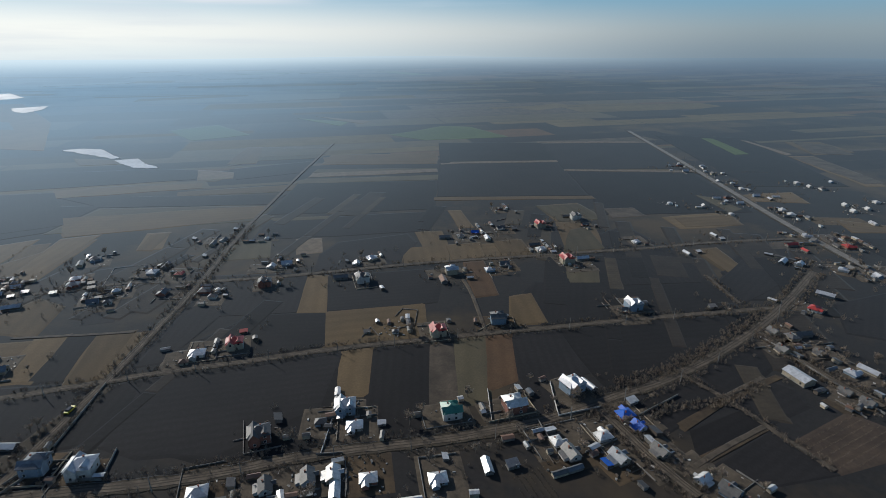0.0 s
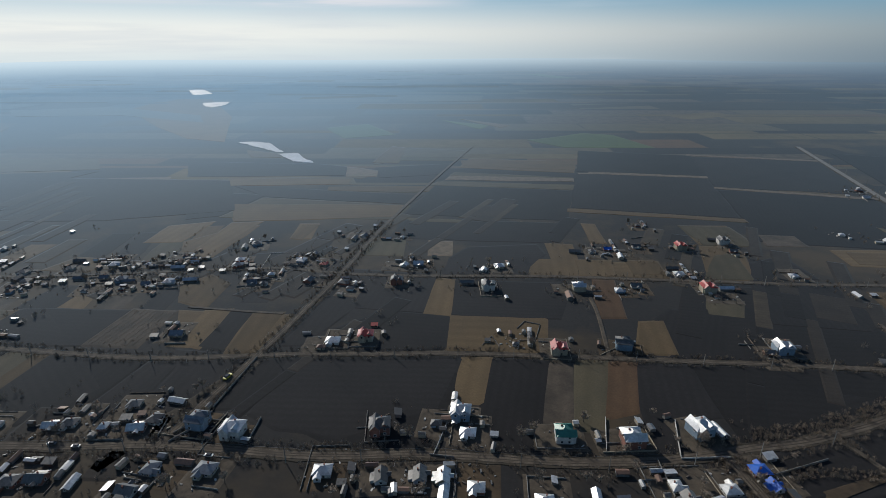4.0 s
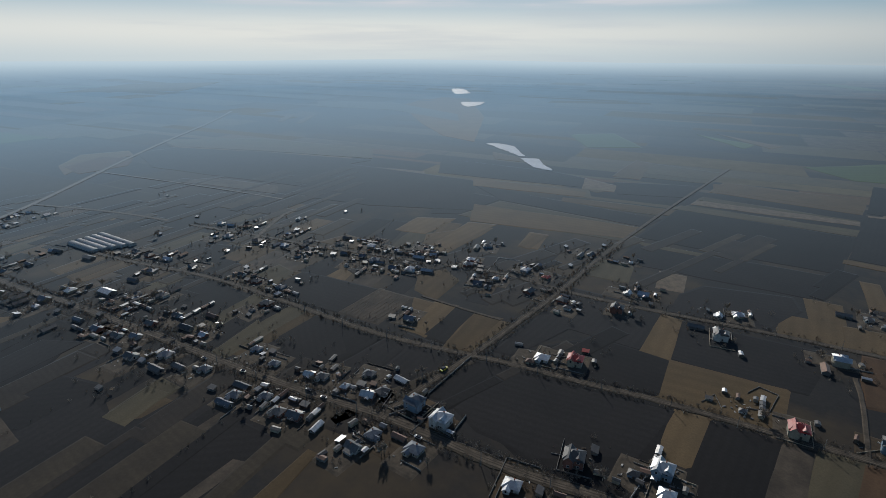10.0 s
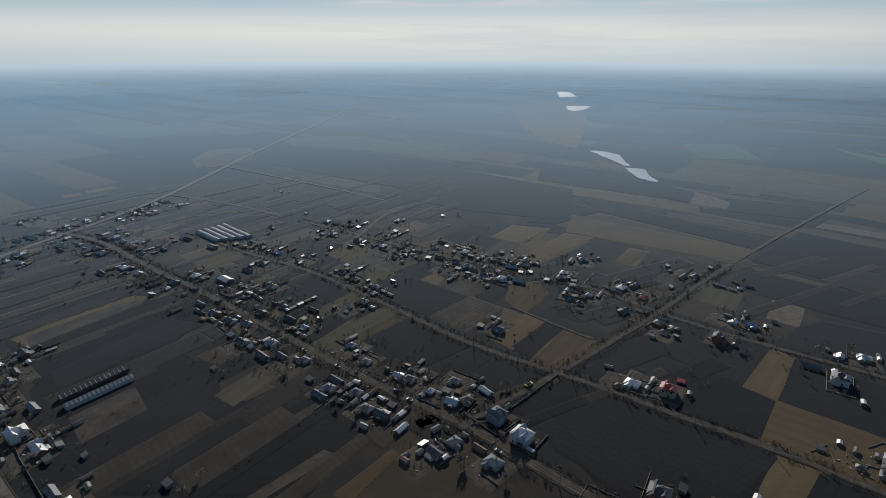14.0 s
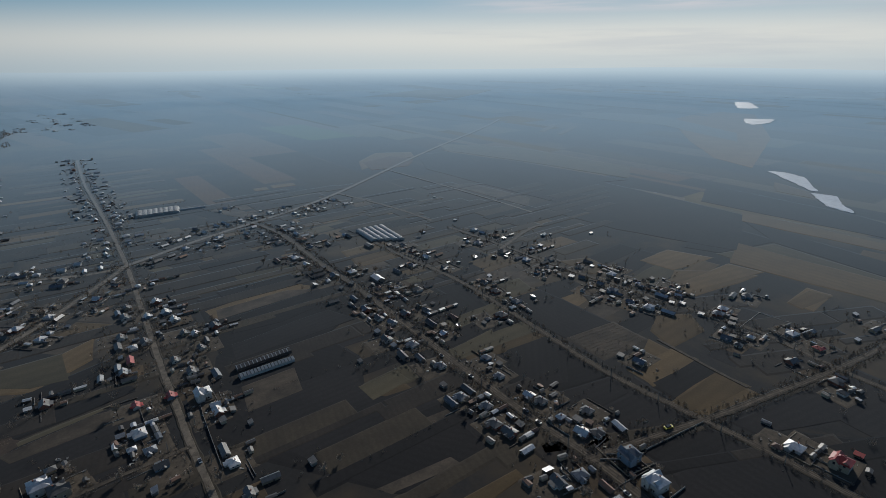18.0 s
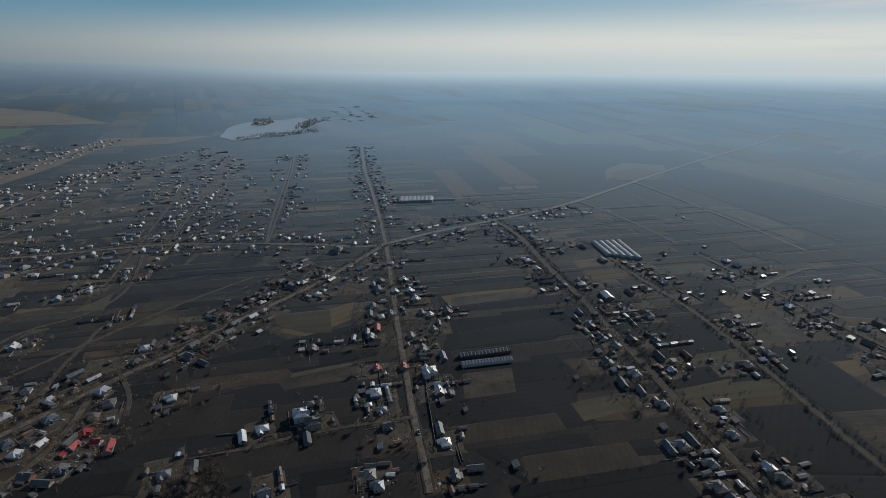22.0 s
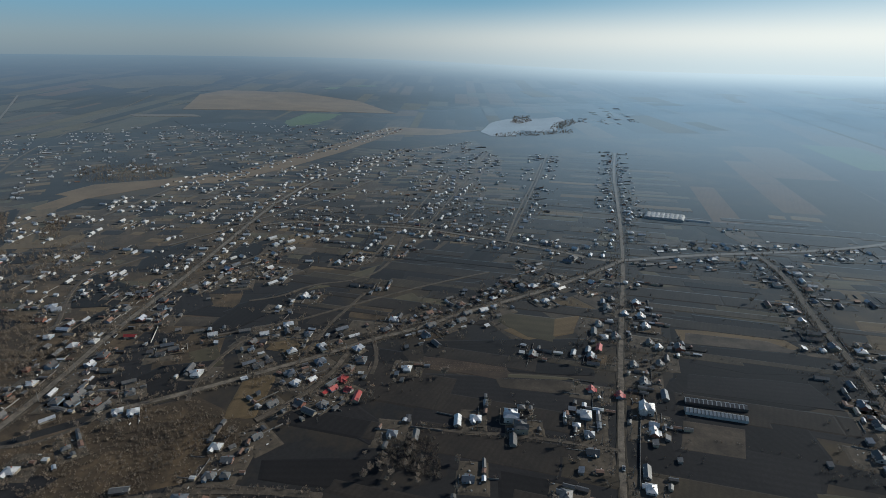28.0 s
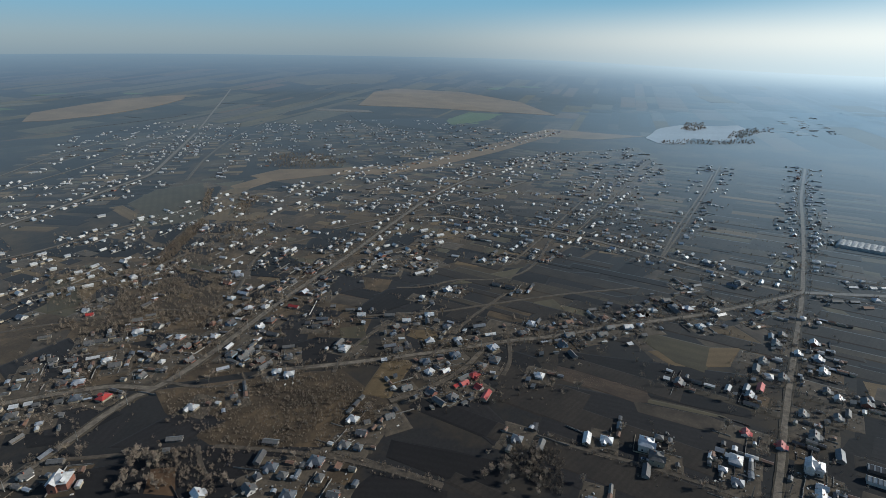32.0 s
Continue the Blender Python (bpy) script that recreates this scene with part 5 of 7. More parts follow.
house(473.3, 698.7, 85, "hip", "slate")
house(487.6, 668.8, 85, "hip", "slate")
house(509.0, 605.9, 85, "hip", "zinc")
house(351.3, 488.1, 88, "hip", "zinc")
house(-301.0, 429.2, 21, "hip", "slate")
house(-291.5, 387.6, 21, "hip", "zinc")
house(-213.8, 397.4, 180, "hip", "red")
house(-180.4, 365.6, 92, "hip", "slate")
house(-304.4, 160.3, 11, "hip", "steel")
house(-279.3, 157.5, 14, "hip", "steel")
house(-307.9, 124.7, 11, "hip", "steel")
house(-267.3, 122.2, 14, "hip", "steel")
house(-234.7, 129.6, 14, "hip", "slate")
house(-243.2, 168.4, 14, "hip", "slate")
house(-222.8, 189.8, 18, "hip", "slate")
house(-203.2, 182.2, 91, "hip", "dark")
house(-179.2, 152.2, 91, "hip", "steel")
house(-154.1, 158.0, 7, "hip", "steel")
house(-438.6, 155.9, 12, "hip", "slate")
house(-405.2, 222.6, 7, "hip", "slate")
house(-454.9, 316.3, 15, "hip", "slate")
house(-361.8, 324.8, 21, "hip", "steel")
house(-320.3, 330.5, 111, "hip", "zinc")
house(-286.1, 376.0, 21, "hip", "steel")
house(-311.8, -70.2, 12, "hip", "white")
house(-293.7, -63.0, 107, "hip", "steel")
house(-235.0, -60.7, 14, "hip", "slate")
house(-227.4, -54.4, 14, "hip", "steel")
house(-271.1, -135.0, 113, "hip", "zinc")
house(-230.6, -176.2, 112, "hip", "steel")
house(-232.0, -237.1, 176, "hip", "slate")
house(-263.3, -244.8, 176, "hip", "red")
house(-278.0, -249.0, 17, "hip", "slate")
house(-305.7, -261.8, 163, "hip", "zinc")
house(-274.4, -276.0, 154, "hip", "steel")
house(-300.0, -208.8, 22, "hip", "white")
house(-303.8, -315.3, 19, "hip", "steel")
house(-343.6, -260.6, 146, "hip", "slate")
house(-263.8, -19.4, 13, "hip", "white")
house(-343.7, 116.3, 11, "hip", "steel")
house(-252.8, 133.6, 14, "hip", "steel")
house(-515.7, -157.9, 156, "hip", "white")
house(-472.2, -154.8, 150, "hip", "white")
house(-434.9, -193.7, 148, "hip", "white")
house(-642.4, -214.9, 89, "hip", "red")
house(-633.7, -193.5, 89, "hip", "red")
house(-382.5, -214.3, 155, "hip", "slate")
house(-49.5, -410.9, 30, "hip", "red")
house(-90.7, -355.0, 119, "hip", "white")
house(-40.8, -445.6, 154, "hip", "zinc")
house(-64.8, -466.2, 154, "hip", "white")
house(2.1, -431.4, 157, "hip", "slate")
house(-97.5, -499.3, 158, "hip", "white")
house(-121.1, -462.8, 27, "hip", "white")
house(-141.2, -404.8, 27, "hip", "slate")
house(-103.3, -263.5, 130, "hip", "steel")
house(-99.7, -236.5, 123, "hip", "steel")
house(-125.5, -248.6, 123, "hip", "steel")
house(-165.2, -266.2, 116, "hip", "white")
house(-146.6, -249.2, 116, "hip", "slate")
house(-242.5, -272.9, 176, "hip", "white")
house(-307.6, -343.2, 140, "hip", "white")
house(-156.0, -355.9, 146, "hip", "white")
house(-161.1, -345.6, 146, "hip", "white")
house(-193.3, -437.1, 30, "hip", "slate")
house(-213.8, -347.5, 26, "hip", "white")
house(-220.7, -570.1, 57, "hip", "zinc")
house(-187.6, -509.8, 31, "hip", "white")
house(-203.3, -468.1, 30, "hip", "white")
house(-332.6, -486.6, 3, "hip", "white")
house(-384.0, -425.7, 171, "hip", "white")
house(-42.5, -751.8, 5, "hip", "slate")
house(-73.4, -727.0, 172, "hip", "white")
house(-292.2, -247.8, 22, "hip", "slate")
house(-493.7, -190.0, 150, "hip", "steel")
house(-427.0, -84.8, 11, "hip", "white")
house(95.4, 212.6, 111, "gable", "blue")
house(99.3, 195.2, 114, "gable", "slate")
house(-47.6, 180.7, 99, "gable", "white")
house(-58.2, 179.1, 107, "gable", "slate")
house(-74.9, 174.1, 107, "gable", "dark")
house(58.1, 193.8, 108, "gable", "slate")
house(79.1, 191.0, 114, "gable", "steel")
house(111.0, 178.2, 214, "gable", "white")
house(119.8, 172.0, 124, "gable", "slate")
house(-73.3, 420.9, 105, "gable", "zinc")
house(-143.5, 413.7, 99, "gable", "white")
house(-132.4, 418.6, 15, "gable", "zinc")
house(51.6, 418.0, 9, "gable", "slate")
house(31.3, 499.1, 9, "gable", "blue")
house(58.4, 512.9, 9, "gable", "slate")
house(146.3, 523.4, 8, "gable", "slate")
house(300.3, 592.7, 85, "gable", "red")
house(125.7, 333.7, 10, "gable", "slate")
house(213.7, 303.7, 100, "gable", "slate")
house(206.9, 281.9, 100, "gable", "slate")
house(226.8, 278.1, 104, "gable", "slate")
house(215.1, 239.6, 114, "gable", "slate")
house(220.4, 230.4, 114, "gable", "slate")
house(301.7, 417.2, 46, "gable", "zinc")
house(337.7, 407.4, 89, "gable", "slate")
house(347.9, 391.3, 89, "gable", "zinc")
house(373.8, 711.8, 85, "gable", "white")
house(390.6, 545.4, 88, "gable", "steel")
house(478.3, 680.5, 85, "gable", "slate")
house(522.8, 704.7, 85, "gable", "zinc")
house(464.3, 594.3, 85, "gable", "red")
house(478.7, 578.5, 85, "gable", "zinc")
house(456.5, 569.9, 85, "gable", "red")
house(351.3, 475.3, 88, "gable", "slate")
house(-327.0, 372.0, 21, "gable", "zinc")
house(-209.3, 361.8, 92, "gable", "slate")
house(-253.2, 346.9, 21, "gable", "steel")
house(-207.6, 477.2, 93, "gable", "slate")
house(-224.1, 133.8, 14, "gable", "slate")
house(-206.8, 173.8, 18, "gable", "white")
house(-179.5, 138.5, 181, "gable", "slate")
house(-359.6, 99.4, 11, "gable", "slate")
house(-417.9, 98.4, 12, "gable", "steel")
house(-395.1, 147.1, 12, "gable", "slate")
house(-378.2, 324.1, 21, "gable", "steel")
house(-335.6, 323.0, 21, "gable", "steel")
house(-528.1, 356.1, 127, "gable", "white")
house(-253.2, 259.5, 18, "gable", "steel")
house(-315.8, -26.2, 12, "gable", "white")
house(-346.4, -54.9, 12, "gable", "red")
house(-343.7, -74.9, 12, "gable", "red")
house(-277.2, -56.4, 107, "gable", "slate")
house(-219.2, -114.6, 113, "gable", "steel")
house(-250.5, -242.6, 176, "gable", "red")
house(-255.2, -231.9, 266, "gable", "red")
house(-252.0, -264.4, 176, "gable", "white")
house(-225.1, -252.0, 266, "gable", "slate")
house(-245.2, -315.0, 148, "gable", "slate")
house(-324.4, -27.5, 102, "gable", "white")
house(-372.8, -42.5, 12, "gable", "slate")
house(-406.4, -36.1, 11, "gable", "slate")
house(-432.1, -40.7, 11, "gable", "white")
house(-439.7, -25.8, 11, "gable", "slate")
house(-237.1, -12.9, 14, "gable", "slate")
house(-432.8, -77.1, 11, "gable", "slate")
house(-482.3, -79.1, 11, "gable", "white")
house(-511.4, -74.3, 11, "gable", "white")
house(-484.1, -65.0, 11, "gable", "white")
house(-465.5, -57.3, 11, "gable", "white")
house(-508.3, -97.9, 11, "gable", "slate")
house(-486.7, -97.1, 11, "gable", "slate")
house(-448.0, -95.6, 11, "gable", "slate")
house(-389.7, -87.2, 11, "gable", "steel")
house(-436.6, -48.9, 11, "gable", "slate")
house(-394.1, -54.2, 12, "gable", "slate")
house(-385.0, 112.4, 12, "gable", "steel")
house(-396.9, 104.3, 12, "gable", "slate")
house(-395.7, 127.9, 12, "gable", "slate")
house(-504.6, 89.0, 16, "gable", "steel")
house(-250.9, 164.3, 14, "gable", "white")
house(-422.2, -199.8, 148, "gable", "white")
house(-409.4, -210.7, 155, "gable", "slate")
house(-370.8, -228.8, 155, "gable", "slate")
house(-502.2, -200.6, 150, "gable", "slate")
house(-543.1, -201.6, 146, "gable", "slate")
house(-636.6, -171.7, 81, "gable", "white")
house(-649.7, -159.7, 81, "gable", "white")
house(-393.5, -208.9, 155, "gable", "slate")
house(4.5, -357.9, 27, "gable", "slate")
house(-80.5, -495.0, 158, "gable", "slate")
house(-45.0, -485.2, 157, "gable", "slate")
house(-67.4, -452.2, 154, "gable", "slate")
house(-19.0, -487.6, 157, "gable", "slate")
house(-33.5, -496.3, 157, "gable", "slate")
house(-104.2, -522.5, 158, "gable", "slate")
house(-61.7, -506.4, 153, "gable", "slate")
house(-113.7, -498.2, 117, "gable", "slate")
house(-119.3, -444.6, 27, "gable", "slate")
house(-102.2, -454.7, 27, "gable", "steel")
house(-92.4, -451.7, 119, "gable", "slate")
house(-112.7, -420.2, 27, "gable", "slate")
house(-74.9, -566.3, 153, "gable", "red")
house(-153.3, -399.3, 27, "gable", "slate")
house(-146.0, -394.1, 12, "gable", "slate")
house(-154.1, -380.5, 12, "gable", "slate")
house(-85.5, -256.0, 90, "gable", "slate")
house(-63.0, -272.0, 90, "gable", "white")
house(-118.2, -218.8, 123, "gable", "slate")
house(-160.8, -250.5, 116, "gable", "slate")
house(-185.2, -251.2, 163, "gable", "slate")
house(-215.0, -268.1, 163, "gable", "slate")
house(-284.6, -349.5, 140, "gable", "white")
house(-270.0, -348.4, 11, "gable", "slate")
house(-180.6, -434.1, 30, "gable", "white")
house(-217.8, -398.4, 140, "gable", "slate")
house(-228.3, -395.9, 140, "gable", "slate")
house(-260.9, -388.0, 140, "gable", "white")
house(-219.4, -560.1, 147, "gable", "zinc")
house(-318.1, -488.6, 3, "gable", "slate")
house(-351.6, -468.4, 3, "gable", "white")
house(-355.7, -452.7, 135, "gable", "slate")
house(-381.3, -452.3, 3, "gable", "slate")
house(-400.6, -433.8, 171, "gable", "slate")
house(-398.3, -461.4, 3, "gable", "white")
house(-94.4, -764.5, 5, "gable", "slate")
house(-59.6, -759.4, 5, "gable", "white")
house(-91.7, -693.3, 172, "gable", "slate")
house(-368.7, -130.3, 12, "gable", "slate")
house(-169.1, 483.4, 93, "cottage", "white")
house(64.5, 580.2, 11, "cottage", "slate")
house(-30.9, 304.3, 11, "cottage", "slate")
house(-559.1, -80.6, 11, "cottage", "white")
house(-557.4, -93.3, 11, "cottage", "white")
house(-117.8, -347.1, 160, "cottage", "slate")
house(-30.2, 214.9, 9, "shed", "zinc")
house(40.6, 243.4, 108, "shed", "white")
house(98.3, 231.6, 23, "shed", "white")
house(97.2, 202.3, 111, "shed", "white")
house(-89.9, 176.0, 107, "shed", "dark")
house(0.9, 191.8, 101, "shed", "white")
house(30.7, 186.9, 18, "shed", "steel")
house(72.5, 187.5, 114, "shed", "blue")
house(-129.3, 304.5, 14, "shed", "red")
house(99.4, 446.8, 11, "shed", "zinc")
house(229.1, 446.3, 14, "shed", "white")
house(266.4, 480.3, 7, "shed", "white")
house(269.1, 592.8, 85, "shed", "zinc")
house(190.6, 338.7, 9, "shed", "slate")
house(212.3, 275.6, 104, "shed", "slate")
house(231.1, 269.5, 104, "shed", "slate")
house(232.1, 238.0, 114, "shed", "zinc")
house(377.3, 448.7, 89, "shed", "slate")
house(354.4, 411.0, 89, "shed", "slate")
house(390.3, 663.6, 85, "shed", "slate")
house(377.3, 541.5, 88, "shed", "zinc")
house(386.4, 518.9, 88, "shed", "slate")
house(465.8, 711.3, 85, "shed", "slate")
house(-273.7, 379.1, 21, "shed", "slate")
house(-319.5, 356.3, 21, "shed", "white")
house(-220.6, 402.0, 180, "shed", "white")
house(-253.5, 354.3, 21, "shed", "slate")
house(-208.8, 510.3, 93, "shed", "zinc")
house(-210.1, 438.2, 95, "shed", "white")
house(-238.1, 482.1, 93, "shed", "white")
house(-292.0, 362.0, 21, "shed", "white")
house(-49.3, 304.3, 11, "shed", "slate")
house(-217.9, 178.6, 18, "shed", "slate")
house(-374.8, 96.7, 12, "shed", "steel")
house(-478.5, 101.0, 12, "shed", "slate")
house(-440.4, 234.0, 7, "shed", "white")
house(-405.4, 309.2, 21, "shed", "zinc")
house(-313.8, 362.9, 21, "shed", "white")
house(-268.5, 370.5, 21, "shed", "slate")
house(-629.9, 281.4, 18, "shed", "white")
house(-598.9, 223.4, 18, "shed", "zinc")
house(-509.9, 413.8, 96, "shed", "white")
house(-493.8, 244.3, 127, "shed", "steel")
house(-754.5, 301.9, 16, "shed", "white")
house(-247.2, 21.4, 14, "shed", "slate")
house(-305.4, -23.5, 12, "shed", "slate")
house(-296.9, -7.8, 13, "shed", "slate")
house(-258.6, -58.5, 13, "shed", "steel")
house(-213.2, -238.5, 253, "shed", "slate")
house(-243.8, -244.2, 176, "shed", "red")
house(-274.0, -231.8, 22, "shed", "slate")
house(-289.4, -212.1, 22, "shed", "steel")
house(-309.8, -299.1, 19, "shed", "white")
house(-327.2, -227.2, 43, "shed", "slate")
house(-414.4, -91.9, 11, "shed", "steel")
house(-396.0, -40.0, 12, "shed", "slate")
house(-348.8, 102.0, 11, "shed", "steel")
house(-472.6, 89.5, 12, "shed", "slate")
house(-532.5, 84.4, 16, "shed", "slate")
house(-441.2, 108.8, 12, "shed", "slate")
house(-284.7, 117.0, 14, "shed", "dark")
house(-337.8, 72.4, 11, "shed", "slate")
house(-493.7, -151.9, 156, "shed", "white")
house(-418.8, -182.2, 148, "shed", "slate")
house(-0.7, -441.6, 157, "shed", "white")
house(-12.7, -434.5, 157, "shed", "slate")
house(-24.9, -427.2, 154, "shed", "slate")
house(-114.0, -469.6, 31, "shed", "white")
house(-63.0, -322.6, 145, "shed", "slate")
house(-170.4, -257.1, 163, "shed", "slate")
house(-285.7, -304.9, 19, "shed", "slate")
house(-222.0, -425.3, 30, "shed", "white")
house(-251.5, -422.0, 140, "shed", "slate")
house(-227.0, -310.4, 150, "shed", "white")
house(-308.4, -453.3, 135, "shed", "slate")
house(-384.6, -95.2, 12, "shed", "slate")


# ---- plants ----
def strand(v, f, a, b, ra, rb):
    """A three-sided tapering branch."""
    d = (b - a).normalized()
    u = d.orthogonal().normalized()
    w = d.cross(u)
    k = len(v)
    for p, r in ((a, ra), (b, rb)):
        for i in range(3):
            t = 2 * math.pi * i / 3
            q = p + (u * math.cos(t) + w * math.sin(t)) * r
            v.append(tuple(q))
    f += [(k + i, k + (i + 1) % 3, k + 3 + (i + 1) % 3, k + 3 + i) for i in range(3)]


def tree_meshes(seed, height, spread, twigs):
    rng = random.Random(seed)
    tv, tf, cv, cf = [], [], [], []
    top = Vector((rng.uniform(-0.3, 0.3), rng.uniform(-0.3, 0.3), height * 0.42))
    strand(tv, tf, Vector((0, 0, -0.15)), top, height * 0.022, height * 0.015)
    tips = []
    for i in range(7):
        a = 2 * math.pi * (i + rng.random() * 0.7) / 7
        up = rng.uniform(0.35, 1.0)
        b0 = Vector((0, 0, 0)).lerp(top, rng.uniform(0.6, 1.0))
        b1 = b0 + Vector((math.cos(a) * spread * (1.1 - up * 0.6), math.sin(a) * spread * (1.1 - up * 0.6), height * 0.5 * up)) * rng.uniform(0.6, 0.9)
        strand(tv, tf, b0, b1, height * 0.010, height * 0.005)
        for _ in range(4):
            s = b0.lerp(b1, rng.uniform(0.4, 1.0))
            e = s + Vector((rng.uniform(-1, 1) * spread * 0.5, rng.uniform(-1, 1) * spread * 0.5, rng.uniform(0.0, 0.24) * height))
            strand(tv, tf, s, e, height * 0.005, height * 0.002)
            tips.append((s, e))
    for _ in range(twigs):
        s, e = rng.choice(tips)
        p = s.lerp(e, rng.uniform(0.2, 1.05))
        q = p + Vector((rng.uniform(-1, 1) * spread * 0.36, rng.uniform(-1, 1) * spread * 0.36, rng.uniform(-0.05, 0.13) * height))
        side = (q - p).cross(Vector((rng.uniform(-1, 1), rng.uniform(-1, 1), rng.uniform(-1, 1)))).normalized() * rng.uniform(0.022, 0.046)
        k = len(cv)
        cv += [tuple(p - side), tuple(p + side), tuple(q)]
        cf.append((k, k + 1, k + 2))
    return mesh_of("trunk", tv, tf, "bark"), mesh_of("crown", cv, cf, "bare_crown")


TREES = [tree_meshes(11, 7.0, 2.6, 1500), tree_meshes(12, 8.5, 2.8, 1800), tree_meshes(13, 5.5, 2.4, 1300), tree_meshes(14, 9.5, 3.0, 1900), tree_meshes(15, 4.6, 2.0, 1000)]
PLANTED = [0]


def tree(x, y, size=1.0, which=None):
    PLANTED[0] += 1
    rng = random.Random(PLANTED[0])
    trunk, crown = TREES[rng.randrange(5) if which is None else which]
    h = thing("tree", x, y, rng.uniform(0, 360), 0.0, size * rng.uniform(0.8, 1.2), label="leafless grey-brown garden tree in winter", category="tree", group="bare village trees")
    part("trunk", trunk, h)
    part("crown", crown, h)


def brush(name, spots, label, low=1.0, high=2.6, blades=64, mat="twig", wide=0.021):
    """Dry scrub or bare crowns: many thin stems fanning up and out from each spot, as one mass."""
    rng = np.random.default_rng(len(spots))
    n = len(spots)
    k = n * blades
    base = np.repeat(np.array(spots, float), blades, 0)
    tall = np.repeat(rng.uniform(low, high, n), blades)
    # tips fill a rounded crown; feet start part way up the stem
    a, e = rng.uniform(0, 2 * np.pi, k), rng.uniform(-0.25, 1.0, k)
    rad = tall * 0.48 * np.sqrt(np.clip(1 - e * e * 0.9, 0.05, 1)) * rng.uniform(0.3, 1.15, k) * np.repeat(rng.uniform(0.7, 1.35, n), blades)
    tip = np.stack([base[:, 0] + np.cos(a) * rad, base[:, 1] + np.sin(a) * rad, tall * (0.55 + 0.5 * e * rng.uniform(0.6, 1.15, k))], 1)
    foot = np.stack([base[:, 0] + np.cos(a + rng.uniform(-0.6, 0.6, k)) * rad * 0.45, base[:, 1] + np.sin(a) * rad * 0.45, np.maximum(0.0, tip[:, 2] - tall * rng.uniform(0.22, 0.5, k))], 1)
    low_foot = rng.random(k) < 0.12
    foot[low_foot] = np.stack([base[low_foot, 0], base[low_foot, 1], np.zeros(low_foot.sum())], 1)
    b = rng.uniform(0, 2 * np.pi, k)
    side = np.stack([np.cos(b), np.sin(b), rng.uniform(-0.3, 0.3, k)], 1) * wide * tall[:, None] ** 0.5
    v = np.stack([foot - side, foot + side, tip], 1).reshape(-1, 3)
    f = np.arange(k * 3).reshape(-1, 3)
    me = bpy.data.meshes.new(name)
    me.vertices.add(len(v))
    me.vertices.foreach_set("co", v.ravel())
    me.loops.add(k * 3)
    me.loops.foreach_set("vertex_index", f.ravel())
    me.polygons.add(k)
    me.polygons.foreach_set("loop_start", np.arange(k) * 3)
    me.materials.append(MATS[mat])
    me.update(calc_edges=True)
    return tagged(new(name, me), label, "scrub", kind="stuff")


def inside(x, y, poly):
    hit = False
    for (x1, y1), (x2, y2) in zip(poly, poly[1:] + poly[:1]):
        if (y1 > y) != (y2 > y) and x < (x2 - x1) * (y - y1) / (y2 - y1) + x1:
            hit = not hit
    return hit


def scatter(poly, count, seed):
    rng = random.Random(seed)
    xs, ys = [p[0] for p in poly], [p[1] for p in poly]
    out = []
    while len(out) < count:
        x, y = rng.uniform(min(xs), max(xs)), rng.uniform(min(ys), max(ys))
        if inside(x, y, poly):
            out.append((x, y))
    return out


def along(line, count, away, seed):
    """Spots strewn beside a polyline."""
    rng = random.Random(seed)
    out = []
    for _ in range(count):
        i = rng.randrange(len(line) - 1)
        a, b = Vector(line[i]), Vector(line[i + 1])
        d = (b - a).normalized()
        p = a.lerp(b, rng.random()) + Vector((-d.y, d.x)) * rng.choice((-1, 1)) * rng.uniform(*away)
        out.append((p.x, p.y))
    return out


def vines(poly, gap, turn, seed):
    """Spots along the rows of a vineyard plot."""
    rng = random.Random(seed)
    cx, cy = sum(p[0] for p in poly) / len(poly), sum(p[1] for p in poly) / len(poly)
    c, s = math.cos(radians(turn)), math.sin(radians(turn))
    out = []
    for i in range(-40, 41):
        for j in range(-80, 81):
            u, w = j * 1.4 + rng.uniform(-0.3, 0.3), i * gap
            x, y = cx + u * c - w * s, cy + u * s + w * c
            if inside(x, y, poly) and rng.random() < 0.9:
                out.append((x, y))
    return out


# ---- poles, fences, glasshouses, vehicles ----
POLE = mesh_of("pole", *box(0, 0, 0, 0.34, 0.34, 8.5, 0.6), "concrete")
ARM = mesh_of("crossarm", *box(0, 0, 0, 1.6, 0.12, 0.12), "timber")
CAP = mesh_of("insulator", *box(0, 0, 0, 0.1, 0.1, 0.22, 0.6), "plaster_white")


def pole(x, y, turn, full=True):
    p = tagged(new("utility_pole", POLE), "pale concrete utility pole beside the street", "pole", "street poles")
    p.matrix_basis = pose(x, y, 0, 0, 0, turn)
    arm = part("crossarm", ARM, p, None, pose(0, 0, 7.7))
    if full:
        part("insulator", CAP, arm, None, pose(0.65, 0, 0.12))


def poles(i, gap, away, lo=0.0, hi=1.0):
    line = STREETS[i][2]
    total, nxt = 0.0, 0.0
    length = sum((b - a).length for a, b in zip(line, line[1:]))
    for a, b in zip(line, line[1:]):
        d = (b - a).length
        if total >= nxt:
            nxt += gap
            u = (b - a).normalized()
            if lo <= total / length <= hi and a.length < 1100:
                p = a + Vector((-u.y, u.x)) * away
                pole(p.x, p.y, math.degrees(math.atan2(u.y, u.x)) + 90, p.length < 330)
        total += d


PANELS = {}


